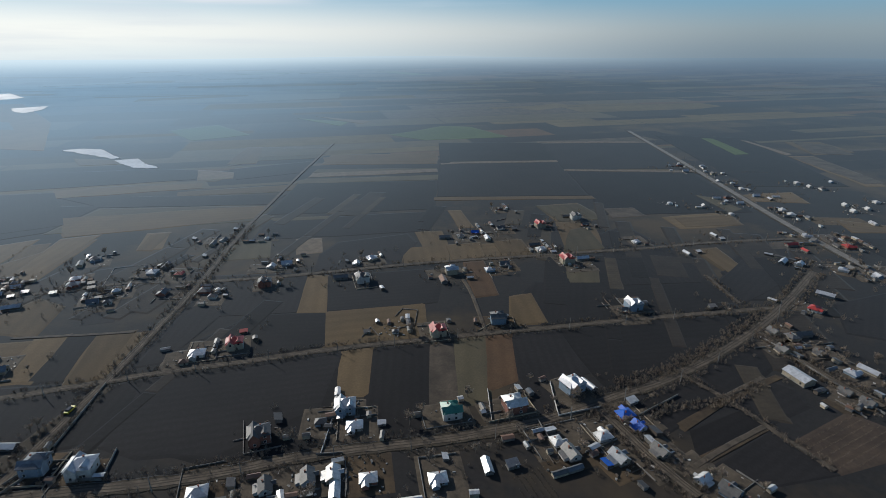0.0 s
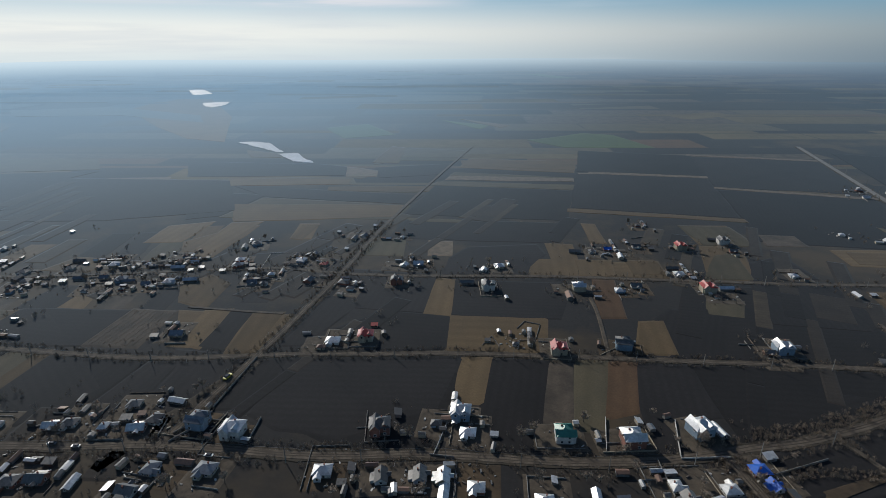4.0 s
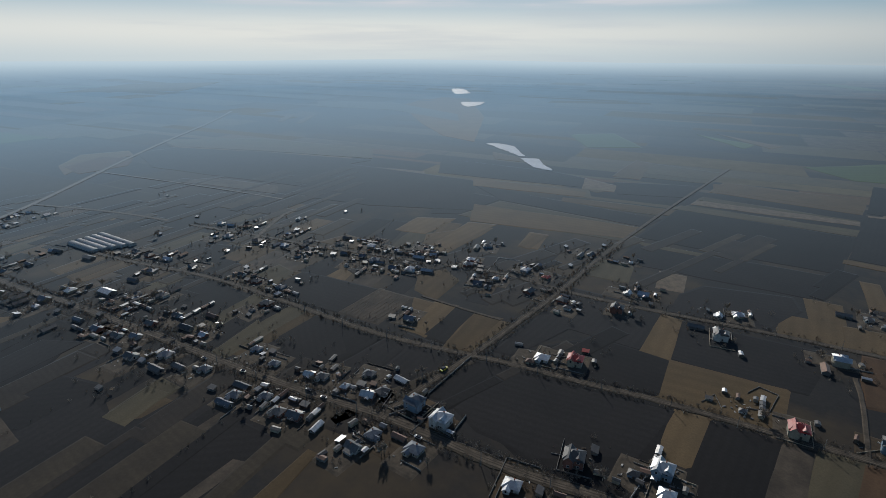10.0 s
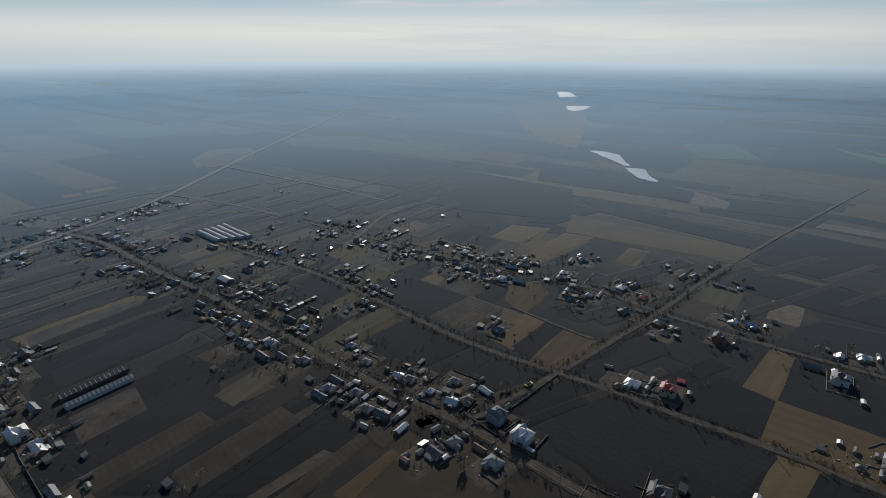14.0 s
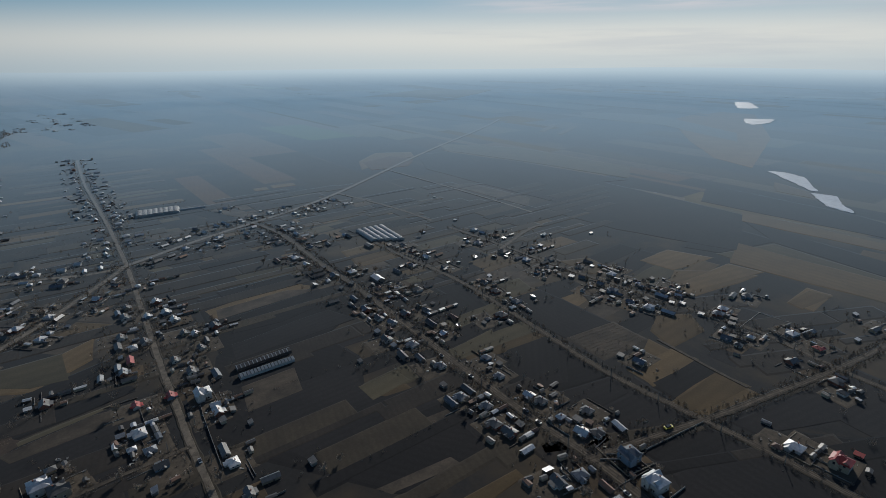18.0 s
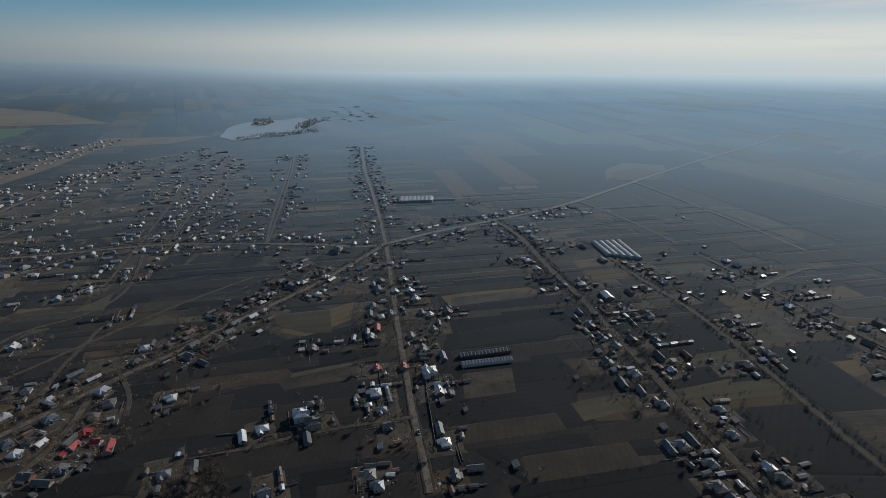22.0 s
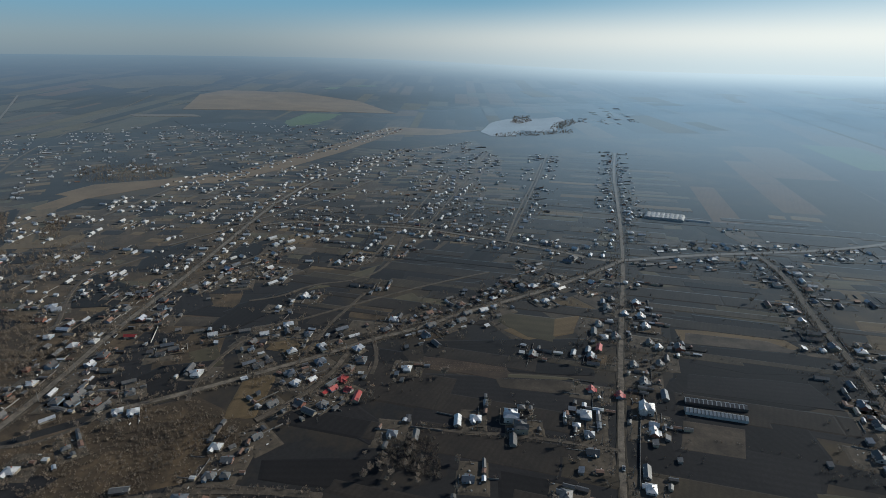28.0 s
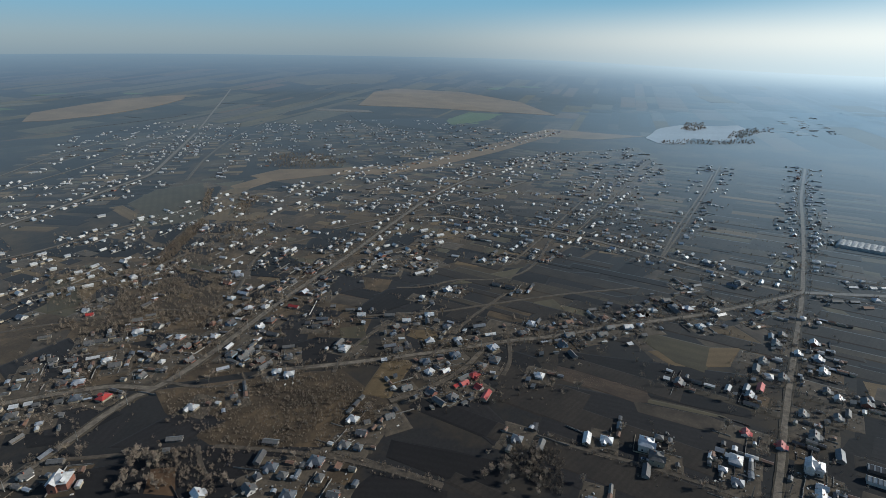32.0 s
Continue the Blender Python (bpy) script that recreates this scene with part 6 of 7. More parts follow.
def fence(pts, mat="concrete", high=1.25, label="pale concrete panel fence round a plot"):
    """A fence of long panels on the ground along pts, each panel a part."""
    x0, y0 = pts[0]
    h = thing("fence", x0, y0, label=label, category="fence")
    for (ax, ay), (bx, by) in zip(pts, pts[1:]):
        d = math.dist((ax, ay), (bx, by))
        n = max(1, round(d / 12))
        for i in range(n):
            key = (round(d / n, 1), high, mat)
            if key not in PANELS:
                L = key[0]
                prof = [(-0.14, 0), (-0.14, 0.3), (-0.07, 0.32), (-0.07, high - 0.12), (-0.13, high - 0.1), (-0.13, high), (0.13, high), (0.13, high - 0.1), (0.07, high - 0.12), (0.07, 0.32), (0.14, 0.3), (0.14, 0)]
                pv = [(sx, py, pz) for sx in (-L / 2 + 0.01, L / 2 - 0.01) for py, pz in prof]
                PANELS[key] = mesh_of("panel", pv, [(i, (i + 1) % 12, 12 + (i + 1) % 12, 12 + i) for i in range(12)], mat)
            u = (i + 0.5) / n
            part("panel", PANELS[key], h, None, pose(ax + (bx - ax) * u - x0, ay + (by - ay) * u - y0, 0, 0, 0, math.degrees(math.atan2(by - ay, bx - ax))))
    return h


def tunnel(x, y, turn, length, width=7.0, high=3.0):
    """A plastic-film growing tunnel: hooped skin, end walls and hoops."""
    n = 10
    v, f = [], []
    for sx in (-length / 2, length / 2):
        for i in range(n + 1):
            a = math.pi * i / n
            v.append((sx, math.cos(a) * width / 2, math.sin(a) * high))
    f = [(i, i + 1, n + 2 + i, n + 1 + i) for i in range(n)]
    h = thing("polytunnel", x, y, turn, 0.3, label="long white plastic-film growing tunnel", category="greenhouse", group="row of growing tunnels")
    part("film", mesh_of("film", v, f, "film"), h)
    for s in (0, n + 1):
        part("end_wall", mesh_of("end_wall", v[s:s + n + 1], [tuple(range(n + 1))], "film"), h)
    hv, hf = [], []
    for j in range(int(length / 6) + 1):
        sx = -length / 2 + j * 6
        ring = [Vector((sx, math.cos(math.pi * i / n) * (width / 2 + 0.04), math.sin(math.pi * i / n) * (high + 0.04))) for i in range(n + 1)]
        for a, b in zip(ring, ring[1:]):
            strand(hv, hf, a, b, 0.05, 0.05)
    part("hoop_frame", mesh_of("hoop_frame", hv, hf, "slate"), h)["kind"] = "stuff"


def glasshouse(x, y, turn, length, width, bays, skin="film"):
    """A frame glasshouse: low walls, glazed roof bays between ribs."""
    h = thing("glasshouse", x, y, turn, 0.3, label="long grey glazed greenhouse with ribbed bays", category="greenhouse")
    wv, wf = walls_gabled(length, width, 2.2, 0.0)
    part("wall", mesh_of("wall", wv, wf, skin), h)
    sheet = mesh_of("glazing", *gable_sheets(length / bays - 0.5, width, 2.2, 1.6, 0.1), skin)
    rib = mesh_of("rib", *gable_sheets(0.35, width, 2.3, 1.6, 0.15), "film" if skin != "film" else "slate")
    for i in range(bays):
        cx = -length / 2 + length * (i + 0.5) / bays
        part("glazing", sheet, h, None, pose(cx, 0, 0))
        part("rib", rib, h, None, pose(-length / 2 + length * i / bays, 0, 0))


def _car_meshes():
    body = joined(box(0, 0, 0.35, 4.3, 1.75, 0.55, 0.97))
    cab = box(-0.2, 0, 0.9, 2.5, 1.6, 0.55, 0.8)
    wheel_v, wheel_f = [], []
    for s in (-0.1, 0.1):
        wheel_v += [(0.32 * math.cos(2 * math.pi * i / 10), s, 0.32 * math.sin(2 * math.pi * i / 10)) for i in range(10)]
    wheel_f = [(i, (i + 1) % 10, 10 + (i + 1) % 10, 10 + i) for i in range(10)] + [tuple(range(9, -1, -1)), tuple(range(10, 20))]
    return mesh_of("body", *body, "white"), mesh_of("cabin", *cab, "pane"), mesh_of("wheel", wheel_v, wheel_f, "rubber")


CAR = _car_meshes()


def car(x, y, turn, mat, size=1.0, words=""):
    h = thing("car", x, y, turn, 0.45, size, label=words or f"parked {mat} car on the street", category="car")
    part("body", CAR[0], h, mat)
    part("cabin", CAR[1], h)
    for sx in (-1.35, 1.35):
        for sy in (-0.82, 0.82):
            part("wheel", CAR[2], h, None, pose(sx, sy, 0.32))


# ---- rows of village plots ----
def clear(x, y, r):
    return all(abs(x - bx) > r + br or abs(y - by) > r + br or math.hypot(x - bx, y - by) > r + br for bx, by, br in BUILT)


def off_roads(x, y, r):
    for kind, w, line in STREETS:
        for p in line:
            if abs(p.x - x) < w / 2 + r and abs(p.y - y) < w / 2 + r:
                return False
    return True


ROOFS = ("slate", "slate", "slate", "zinc", "white", "zinc", "steel", "white", "rust", "white", "slate", "dark", "zinc", "white", "slate", "slate", "dark", "steel", "rust", "slate")


SHED_ROOFS = ("slate", "slate", "rust", "dark", "steel", "slate", "zinc", "slate", "dark", "white")
STRIPS = []


def row(i, lo, hi, gap, back, seed, chance=0.85, shed=0.6, limit=2300, strips=True):
    """Houses strung along street i on both sides, from lo to hi of its length, with sheds and garden strips behind."""
    rng = random.Random(seed)
    kind, w, line = STREETS[i]
    length = sum((b - a).length for a, b in zip(line, line[1:]))
    for side in (-1, 1):
        total, nxt = 0.0, rng.uniform(0, gap)
        for a, b in zip(line, line[1:]):
            d = (b - a).length
            total += d
            if total < nxt:
                continue
            nxt += gap * rng.uniform(0.75, 1.35)
            if not lo <= total / length <= hi or rng.random() > chance or a.length > limit:
                continue
            u = (b - a).normalized()
            out = Vector((-u.y, u.x)) * side
            p = a + out * (w / 2 + back * rng.uniform(0.75, 1.5))
            turn = math.degrees(math.atan2(u.y, u.x)) + rng.choice((0, 90, 180, 270))
            if clear(p.x, p.y, 6) and off_roads(p.x, p.y, 5):
                house(p.x, p.y, turn, rng.choice(("hip", "gable", "gable", "hip", "long", "cottage")), rng.choice(ROOFS))
                outbuildings(p.x, p.y, turn, rng, 1)
            deep = rng.uniform(45, 95)
            start = a + out * (w + back * 2.2)
            for k in range(1, 10):
                t = start + out * deep * k / 9
                if not off_roads(t.x, t.y, 3):
                    deep *= max(0.0, (k - 2) / 9)
                    break
            if deep > 18 and strips and a.length < 1500:
                half = u * gap * 0.5 * rng.uniform(0.55, 1.0)
                lean = u * rng.uniform(-4, 4)
                c4 = (start - half, start + half, start + half + out * deep + lean, start - half + out * deep + lean)
                quad = [(t.x, t.y) for t in c4]
                tests = [((c4[0] + c4[2]) / 2)] + [t.lerp((c4[0] + c4[2]) / 2, 0.1) for t in c4] + [start + out * deep * e for e in (0.2, 0.8)]
                if not any(inside(t.x, t.y, o) for o in STRIPS for t in tests):
                    STRIPS.append(quad)
                    field(rng.choice(("soil", "soil", "soil", "ochre", "grass", "strip", "soil")), quad, True)
            q = p + out * rng.uniform(14, 22) + u * rng.uniform(-6, 6)
            if rng.random() < shed and clear(q.x, q.y, 4) and off_roads(q.x, q.y, 4):
                house(q.x, q.y, turn, rng.choice(("shed", "shed", "long", "cottage")), rng.choice(SHED_ROOFS), True)


LINES = ([], [])


def outbuildings(x, y, turn, rng, many):
    """Small sheds and pale garden walls gathered round a house."""
    near = math.hypot(x, y) < NEAR_LIMIT
    for _ in range(many):
        a, d = rng.uniform(0, 2 * math.pi), rng.uniform(8, 17)
        px, py = x + math.cos(a) * d, y + math.sin(a) * d
        if near and (SHEDS[0] > 190 or rng.random() < 0.35):
            continue
        if clear(px, py, 2.2) and off_roads(px, py, 3):
            SHEDS[0] += near
            house(px, py, turn + rng.choice((0, 90)), rng.choice(("shed", "shed", "shed", "cottage", "long")), rng.choice(SHED_ROOFS), True)
    for _ in range(3):
        if rng.random() < 0.7:
            t = radians(turn + rng.choice((0, 90)))
            c, s = math.cos(t), math.sin(t)
            ox, oy, L, hgt = rng.uniform(-12, 12), rng.uniform(-12, 12), rng.uniform(6, 20), rng.uniform(0.7, 1.2)
            mx, my = x + ox, y + oy
            if all(off_roads(mx + c * L * e, my + s * L * e, 0.6) for e in (-0.5, -0.25, 0, 0.25, 0.5)) and clear(mx, my, 0.5):
                v, f = box(0, 0, 0, L, 0.2, hgt, 0.98)
                k = len(LINES[0])
                LINES[0].extend((mx + vx * c - vy * s, my + vx * s + vy * c, vz) for vx, vy, vz in v)
                LINES[1].extend(tuple(i + k for i in q) for q in f)


SHEDS = [0]
HUTS = (([], []), ([], []))


def garden_walls():
    slots = [(0, 1, 0, 2)[(i // 6 * 7919) % 4] for i in range(len(LINES[1]))]
    tagged(new("garden_walls", mesh_of("garden_walls", *LINES, "concrete", "timber", "block", slots=slots)), "pale low walls and fences between village gardens", "wall", kind="stuff")


def village(poly, step, turn, seed, chance=0.6):
    """Scattered houses over a quarter of the village, on a loose grid."""
    rng = random.Random(seed)
    xs, ys = [p[0] for p in poly], [p[1] for p in poly]
    cx, cy = (min(xs) + max(xs)) / 2, (min(ys) + max(ys)) / 2
    reach = math.hypot(max(xs) - min(xs), max(ys) - min(ys)) / 2
    c, s = math.cos(radians(turn)), math.sin(radians(turn))
    n = int(reach / step)
    for i in range(-n, n + 1):
        for j in range(-n, n + 1):
            u, w = i * step * 1.0 + rng.uniform(-0.25, 0.25) * step, j * step * 1.5 + rng.uniform(-0.25, 0.25) * step
            x, y = cx + u * c - w * s, cy + u * s + w * c
            if rng.random() > chance or not inside(x, y, poly) or not clear(x, y, 6) or not off_roads(x, y, 6):
                continue
            house(x, y, turn + rng.choice((0, 90, 180, 270)), rng.choice(("hip", "gable", "gable", "long", "cottage", "shed")), rng.choice(ROOFS))
            outbuildings(x, y, turn, rng, 2)
    # garden plots between the houses
    for i in range(-n, n + 1):
        for j in range(-n, n + 1):
            u, w = (i + 0.5) * step + rng.uniform(-0.2, 0.2) * step, (j + 0.5) * step * 1.5 + rng.uniform(-0.2, 0.2) * step
            x, y = cx + u * c - w * s, cy + u * s + w * c
            if rng.random() < 0.85 and inside(x, y, poly) and off_roads(x, y, 9):
                plot_at(x, y, turn + rng.uniform(-6, 6), step * rng.uniform(0.35, 0.8), step * rng.uniform(0.5, 1.2), rng.choice(("soil", "soil", "soil", "ochre", "grass", "strip", "yard", "scrub")))


PLOTS = {}


def plot_at(x, y, turn, lx, ly, kind):
    v, f = PLOTS.setdefault(kind, ([], []))
    c, s = math.cos(radians(turn)), math.sin(radians(turn))
    k = len(v)
    z = 0.0725 + 0.0011 * (sum(len(p[1]) for p in PLOTS.values()) // 5 % 49)
    if kind == "yard":
        z = 0.2952 + 0.0006 * (len(f) // 5 % 23)
    for zz, e in ((z, 0.0), (0.0, 6.0 * z)):
        v += [(x + a * (lx / 2 + e) * c - b * (ly / 2 + e) * s, y + a * (lx / 2 + e) * s + b * (ly / 2 + e) * c, zz) for a, b in ((-1, -1), (1, -1), (1, 1), (-1, 1))]
    f += [(k, k + 1, k + 2, k + 3)] + [(k + i, k + 4 + i, k + 4 + (i + 1) % 4, k + (i + 1) % 4) for i in range(4)]


def all_plots():
    """Small garden plots, too many to count, as one mass."""
    v, f, slots, mats = [], [], [], sorted(PLOTS)
    for i, m in enumerate(mats):
        k = len(v)
        v += PLOTS[m][0]
        f += [tuple(j + k for j in q) for q in PLOTS[m][1]]
        slots += [i] * len(PLOTS[m][1])
    tagged(new("garden_plots", mesh_of("garden_plots", v, f, *mats, slots=slots)), "patchwork of dug and fallow winter garden plots", "garden", kind="stuff")


def yards():
    """Trodden yards, perimeter fences and clutter round the nearer houses."""
    rng = random.Random(91)
    fenced = 0
    bits_v, bits_f = [], []
    for x, y, r, turn, kind in list(HOMES):
        far = math.hypot(x, y)
        if kind in ("shed", "barn", "long"):
            continue
        c, s = math.cos(radians(turn)), math.sin(radians(turn))
        w, d = rng.uniform(15, 21), rng.uniform(20, 28)
        ox, oy = rng.uniform(-3, 3), rng.uniform(-5, 5)
        if far < 620:
            plot_at(x + ox * c - oy * s, y + ox * s + oy * c, turn, w, d, rng.choice(("yard", "yard", "scrub")))
        if far < 640:
            for _ in range(rng.randint(1, 4)):
                a, b = rng.uniform(-w * 0.7, w * 0.7), rng.uniform(-d * 0.7, d * 0.7)
                px, py = x + (ox + a) * c - (oy + b) * s, y + (ox + a) * s + (oy + b) * c
                lx = rng.uniform(2.2, 5.5)
                if not off_roads(px, py, 3.0) or not clear(px, py, lx * 0.4):
                    continue
                ly, h = rng.uniform(1.8, 3.0), rng.uniform(1.5, 2.3)
                t = radians(turn + rng.choice((0, 90)) + rng.uniform(-8, 8))
                for (bv, bf), store in ((walls_gabled(lx, ly, h, 0.5), HUTS[0]), (gable_sheets(lx, ly, h, 0.5, 0.2), HUTS[1])):
                    k = len(store[0])
                    store[0].extend((px + vx * math.cos(t) - vy * math.sin(t), py + vx * math.sin(t) + vy * math.cos(t), vz + 0.12) for vx, vy, vz in bv)
                    store[1].extend(tuple(i + k for i in q) for q in bf)
        if far < 700 and kind != "villa" and rng.random() < 0.6:
            # a string of low barns and pens down one side of the plot
            side, along_ = rng.choice((-1, 1)) * rng.uniform(6.5, 9.5), rng.uniform(-4, 2)
            for _ in range(rng.randint(2, 4)):
                lx, ly, h = rng.uniform(3.0, 7.5), rng.uniform(2.0, 3.0), rng.uniform(1.4, 2.0)
                px, py = x + side * c - (along_ + lx / 2) * s, y + side * s + (along_ + lx / 2) * c
                along_ += lx + rng.uniform(0.2, 3.0)
                if not off_roads(px, py, 4.0) or not clear(px, py, 2.4):
                    continue
                rise, t = rng.uniform(0.3, 0.8), radians(turn + 90 + rng.uniform(-4, 4))
                for (bv, bf), store in ((walls_gabled(lx, ly, h, rise), HUTS[0]), (gable_sheets(lx, ly, h, rise, 0.25), HUTS[1])):
                    k = len(store[0])
                    store[0].extend((px + vx * math.cos(t) - vy * math.sin(t), py + vx * math.sin(t) + vy * math.cos(t), vz + 0.12) for vx, vy, vz in bv)
                    store[1].extend(tuple(i + k for i in q) for q in bf)
        if far < 950:
            for _ in range(rng.randint(10, 18)):
                a, b = rng.uniform(-w / 2, w / 2), rng.uniform(-d / 2, d / 2)
                px, py = x + (ox + a) * c - (oy + b) * s, y + (ox + a) * s + (oy + b) * c
                if not off_roads(px, py, 1.5) or not clear(px, py, 0.4):
                    continue
                bv, bf = box(0, 0, 0, rng.uniform(0.4, 2.4), rng.uniform(0.3, 1.0), rng.uniform(0.2, 1.0), rng.uniform(0.7, 1.0))
                t = rng.uniform(0, math.pi)
                k = len(bits_v)
                bits_v += [(px + vx * math.cos(t) - vy * math.sin(t), py + vx * math.sin(t) + vy * math.cos(t), vz) for vx, vy, vz in bv]
                bits_f += [tuple(i + k for i in q) for q in bf]
        if far < 400 and fenced < 26:
            fenced += 1
            q = [(x + (ox + a * w / 2) * c - (oy + b * d / 2) * s, y + (ox + a * w / 2) * s + (oy + b * d / 2) * c) for a, b in ((-1, -1), (1, -1), (1, 1), (-1, 1))]
            k = rng.randrange(4)
            q = (q + q)[k:k + 3]
            run = [p for p in q if off_roads(p[0], p[1], 1.0)]
            if len(run) >= 2:
                mat = rng.choice(("concrete", "plaster_cream", "concrete"))
                fence(run, mat, rng.choice((0.7, 0.8, 1.0)), {"concrete": "grey concrete panel fence round a yard", "timber": "weathered board fence round a yard", "plaster_cream": "cream rendered yard wall"}[mat])
    for (hv, hf), name, mats, count in ((HUTS[0], "hut_walls", ("block", "timber", "plaster_cream"), 4), (HUTS[1], "hut_roofs", ("slate", "dark", "slate", "rust", "zinc", "slate", "steel", "rust", "white"), 10)):
        tagged(new(name, mesh_of(name, hv, hf, *mats, slots=[(i // count * 7919) % len(mats) for i in range(len(hf))])), "huddled low garden huts and hen houses, patched and weathered", "huts", kind="stuff")
    n = len(bits_f)
    tagged(new("yard_clutter", mesh_of("yard_clutter", bits_v, bits_f, "concrete", "timber", "plaster_white", "slate", slots=[(0, 1, 2, 3, 0, 2, 1, 3)[(i // 6 * 7919) % 8] for i in range(n)])), "stacked boards, barrels and rubble strewn in yards", "clutter", kind="stuff")


# rows of houses along the streets
row(14, 0.36, 1.0, 21, 10, 3)
row(16, 0.05, 1.0, 24, 11, 4)
row(15, 0.1, 1.0, 26, 11, 5, 0.7)
row(18, 0.0, 1.0, 24, 11, 6)
row(19, 0.0, 1.0, 24, 11, 7)
row(20, 0.12, 1.0, 24, 11, 8)
row(0, 0.52, 1.0, 26, 11, 9, 0.6)
row(2, 0.6, 1.0, 30, 12, 10, 0.7)
row(1, 0.72, 1.0, 30, 12, 11, 0.6)
row(11, 0.0, 0.25, 26, 12, 12, 0.7)
row(21, 0.0, 1.0, 24, 11, 13)
row(23, 0.0, 0.42, 30, 12, 14)
row(24, 0.0, 1.0, 30, 12, 15)
row(25, 0.0, 1.0, 28, 12, 16)
row(27, 0.0, 1.0, 22, 11, 17)
row(28, 0.0, 1.0, 24, 11, 18)
row(31, 0.0, 1.0, 24, 11, 19)
row(4, 0.45, 1.0, 30, 12, 20, 0.6)
village([(-29, -765), (-362, -929), (-718, -893), (-1162, -762), (-1364, -667), (-1146, -491), (-627, -270), (-464, -374), (-356, -453), (-273, -487), (-129, -514), (-7, -572)], 27, 25, 31, 0.56)
village([(-102, -1432), (-319, -1866), (-660, -2099), (-691, -1920), (-1136, -1733), (-1349, -1468), (-1382, -990), (-879, -921), (-566, -1103), (-360, -1050), (-54, -994)], 31, 60, 32, 0.62)
village([(-1960, -559), (-2558, -616), (-2515, -471), (-2030, -357), (-1860, -437)], 38, 20, 33, 0.5)
village([(-758, -31), (-966, 32), (-937, 138), (-640, 99), (-578, 59), (-725, 33)], 34, 10, 34, 0.22)
village([(-726, 41), (-830, 166), (-640, 250), (-579, 200), (-646, 147), (-565, 89)], 30, 20, 35, 0.26)
village([(-312, -400), (-391, -393), (-423, -330), (-449, -228), (-379, -238), (-320, -281), (-278, -320), (-241, -327)], 34, 20, 36, 0.4)
_walls = random.Random(5)
for _x, _y, _r, _t, _k in list(HOMES):
    if math.hypot(_x, _y) < 620 and _k in ("villa", "hip", "gable"):
        outbuildings(_x, _y, _t, _walls, 1)
far_mass()
garden_walls()
yards()
all_plots()

def far_fields():
    # hedged farmland beyond the village, out to the hills
    rng = random.Random(17)
    for k in range(90):
        r, yaw = rng.uniform(1500, 4300), rng.uniform(-50, 185)
        x, y = -math.sin(radians(yaw)) * r, math.cos(radians(yaw)) * r
        if any(abs(x - bx) < 150 and abs(y - by) < 150 for bx, by, _r in BUILT):
            continue
        t = radians(rng.choice((25, 25, 115, 40)) + rng.uniform(-8, 8))
        a, b = rng.uniform(60, 260), rng.uniform(25, 80)
        c, s = math.cos(t), math.sin(t)
        field(rng.choice(("far_soil", "far_soil", "far_grass", "grass", "far_soil", "green")), [(x + u * a * c - w * b * s, y + u * a * s + w * b * c) for u, w in ((-1, -1), (1, -1), (1.1, 1), (-0.9, 1))], level=0.045 + 0.0003 * k)


def patchwork(name, label, turn, lo, hi, near, reach, seed, kinds, widths, lengths, level):
    """Long tilled strips side by side over the land between two bearings, as one mass."""
    rng = random.Random(seed)
    c, s = math.cos(radians(turn)), math.sin(radians(turn))
    v, f, slots = [], [], []
    mats = sorted(set(kinds) - {"none"})
    w = -float(reach)
    while w < reach:
        wide = rng.choice(widths) * rng.uniform(0.8, 1.2)
        u = -float(reach)
        while u < reach:
            long_ = rng.uniform(*lengths)
            gap = min(3.0, long_ * 0.03)
            q = [(x * c - y * s, x * s + y * c) for x, y in ((u, w), (u + long_ - gap, w), (u + long_ - gap, w + wide * 0.97), (u, w + wide * 0.97))]
            mx, my = sum(p[0] for p in q) / 4, sum(p[1] for p in q) / 4
            r, yaw = math.hypot(mx, my), math.degrees(math.atan2(-mx, my)) % 360
            yaw = yaw - 360 if yaw > 300 else yaw
            kind = rng.choice(kinds)
            u += long_
            if not near < r < reach or not lo < yaw < hi or kind == "none":
                continue
            if level > 0.1 and any(inside(x, y, o) for o in TILLED for x, y in q + [(mx, my)]):
                continue
            # cut along its length so that it follows the slope
            n = max(1, int(long_ / 120))
            k = len(v)
            for i in range(n + 1):
                for a, b in ((q[0], q[1]), (q[3], q[2])):
                    x, y = a[0] + (b[0] - a[0]) * i / n, a[1] + (b[1] - a[1]) * i / n
                    v.append((x, y, level + hill(x, y) * 1.004 + max(0.0, 0.3 * min(1.0, (r - 1800) / 600))))
            f += [(k + 2 * i, k + 2 * i + 2, k + 2 * i + 3, k + 2 * i + 1) for i in range(n)]
            slots += [mats.index(kind)] * n
            if level > 0.1:
                # earth banks slope away on all sides
                k, rim = len(v), (-2.0, long_ - gap + 2.0, -2.0, wide * 0.97 + 2.0)
                v += [(x, y, level) for x, y in q]
                for a, b in ((0, 2), (1, 2), (1, 3), (0, 3)):
                    du, dw = u - long_ + rim[a], w + rim[b]
                    v.append((du * c - dw * s, du * s + dw * c, 0.0))
                f += [(k + i, k + 4 + i, k + 4 + (i + 1) % 4, k + (i + 1) % 4) for i in range(4)]
                slots += [mats.index(kind)] * 4
        w += wide
    tagged(new(name, mesh_of(name, v, f, *mats, slots=slots)), label, "fields", kind="stuff")


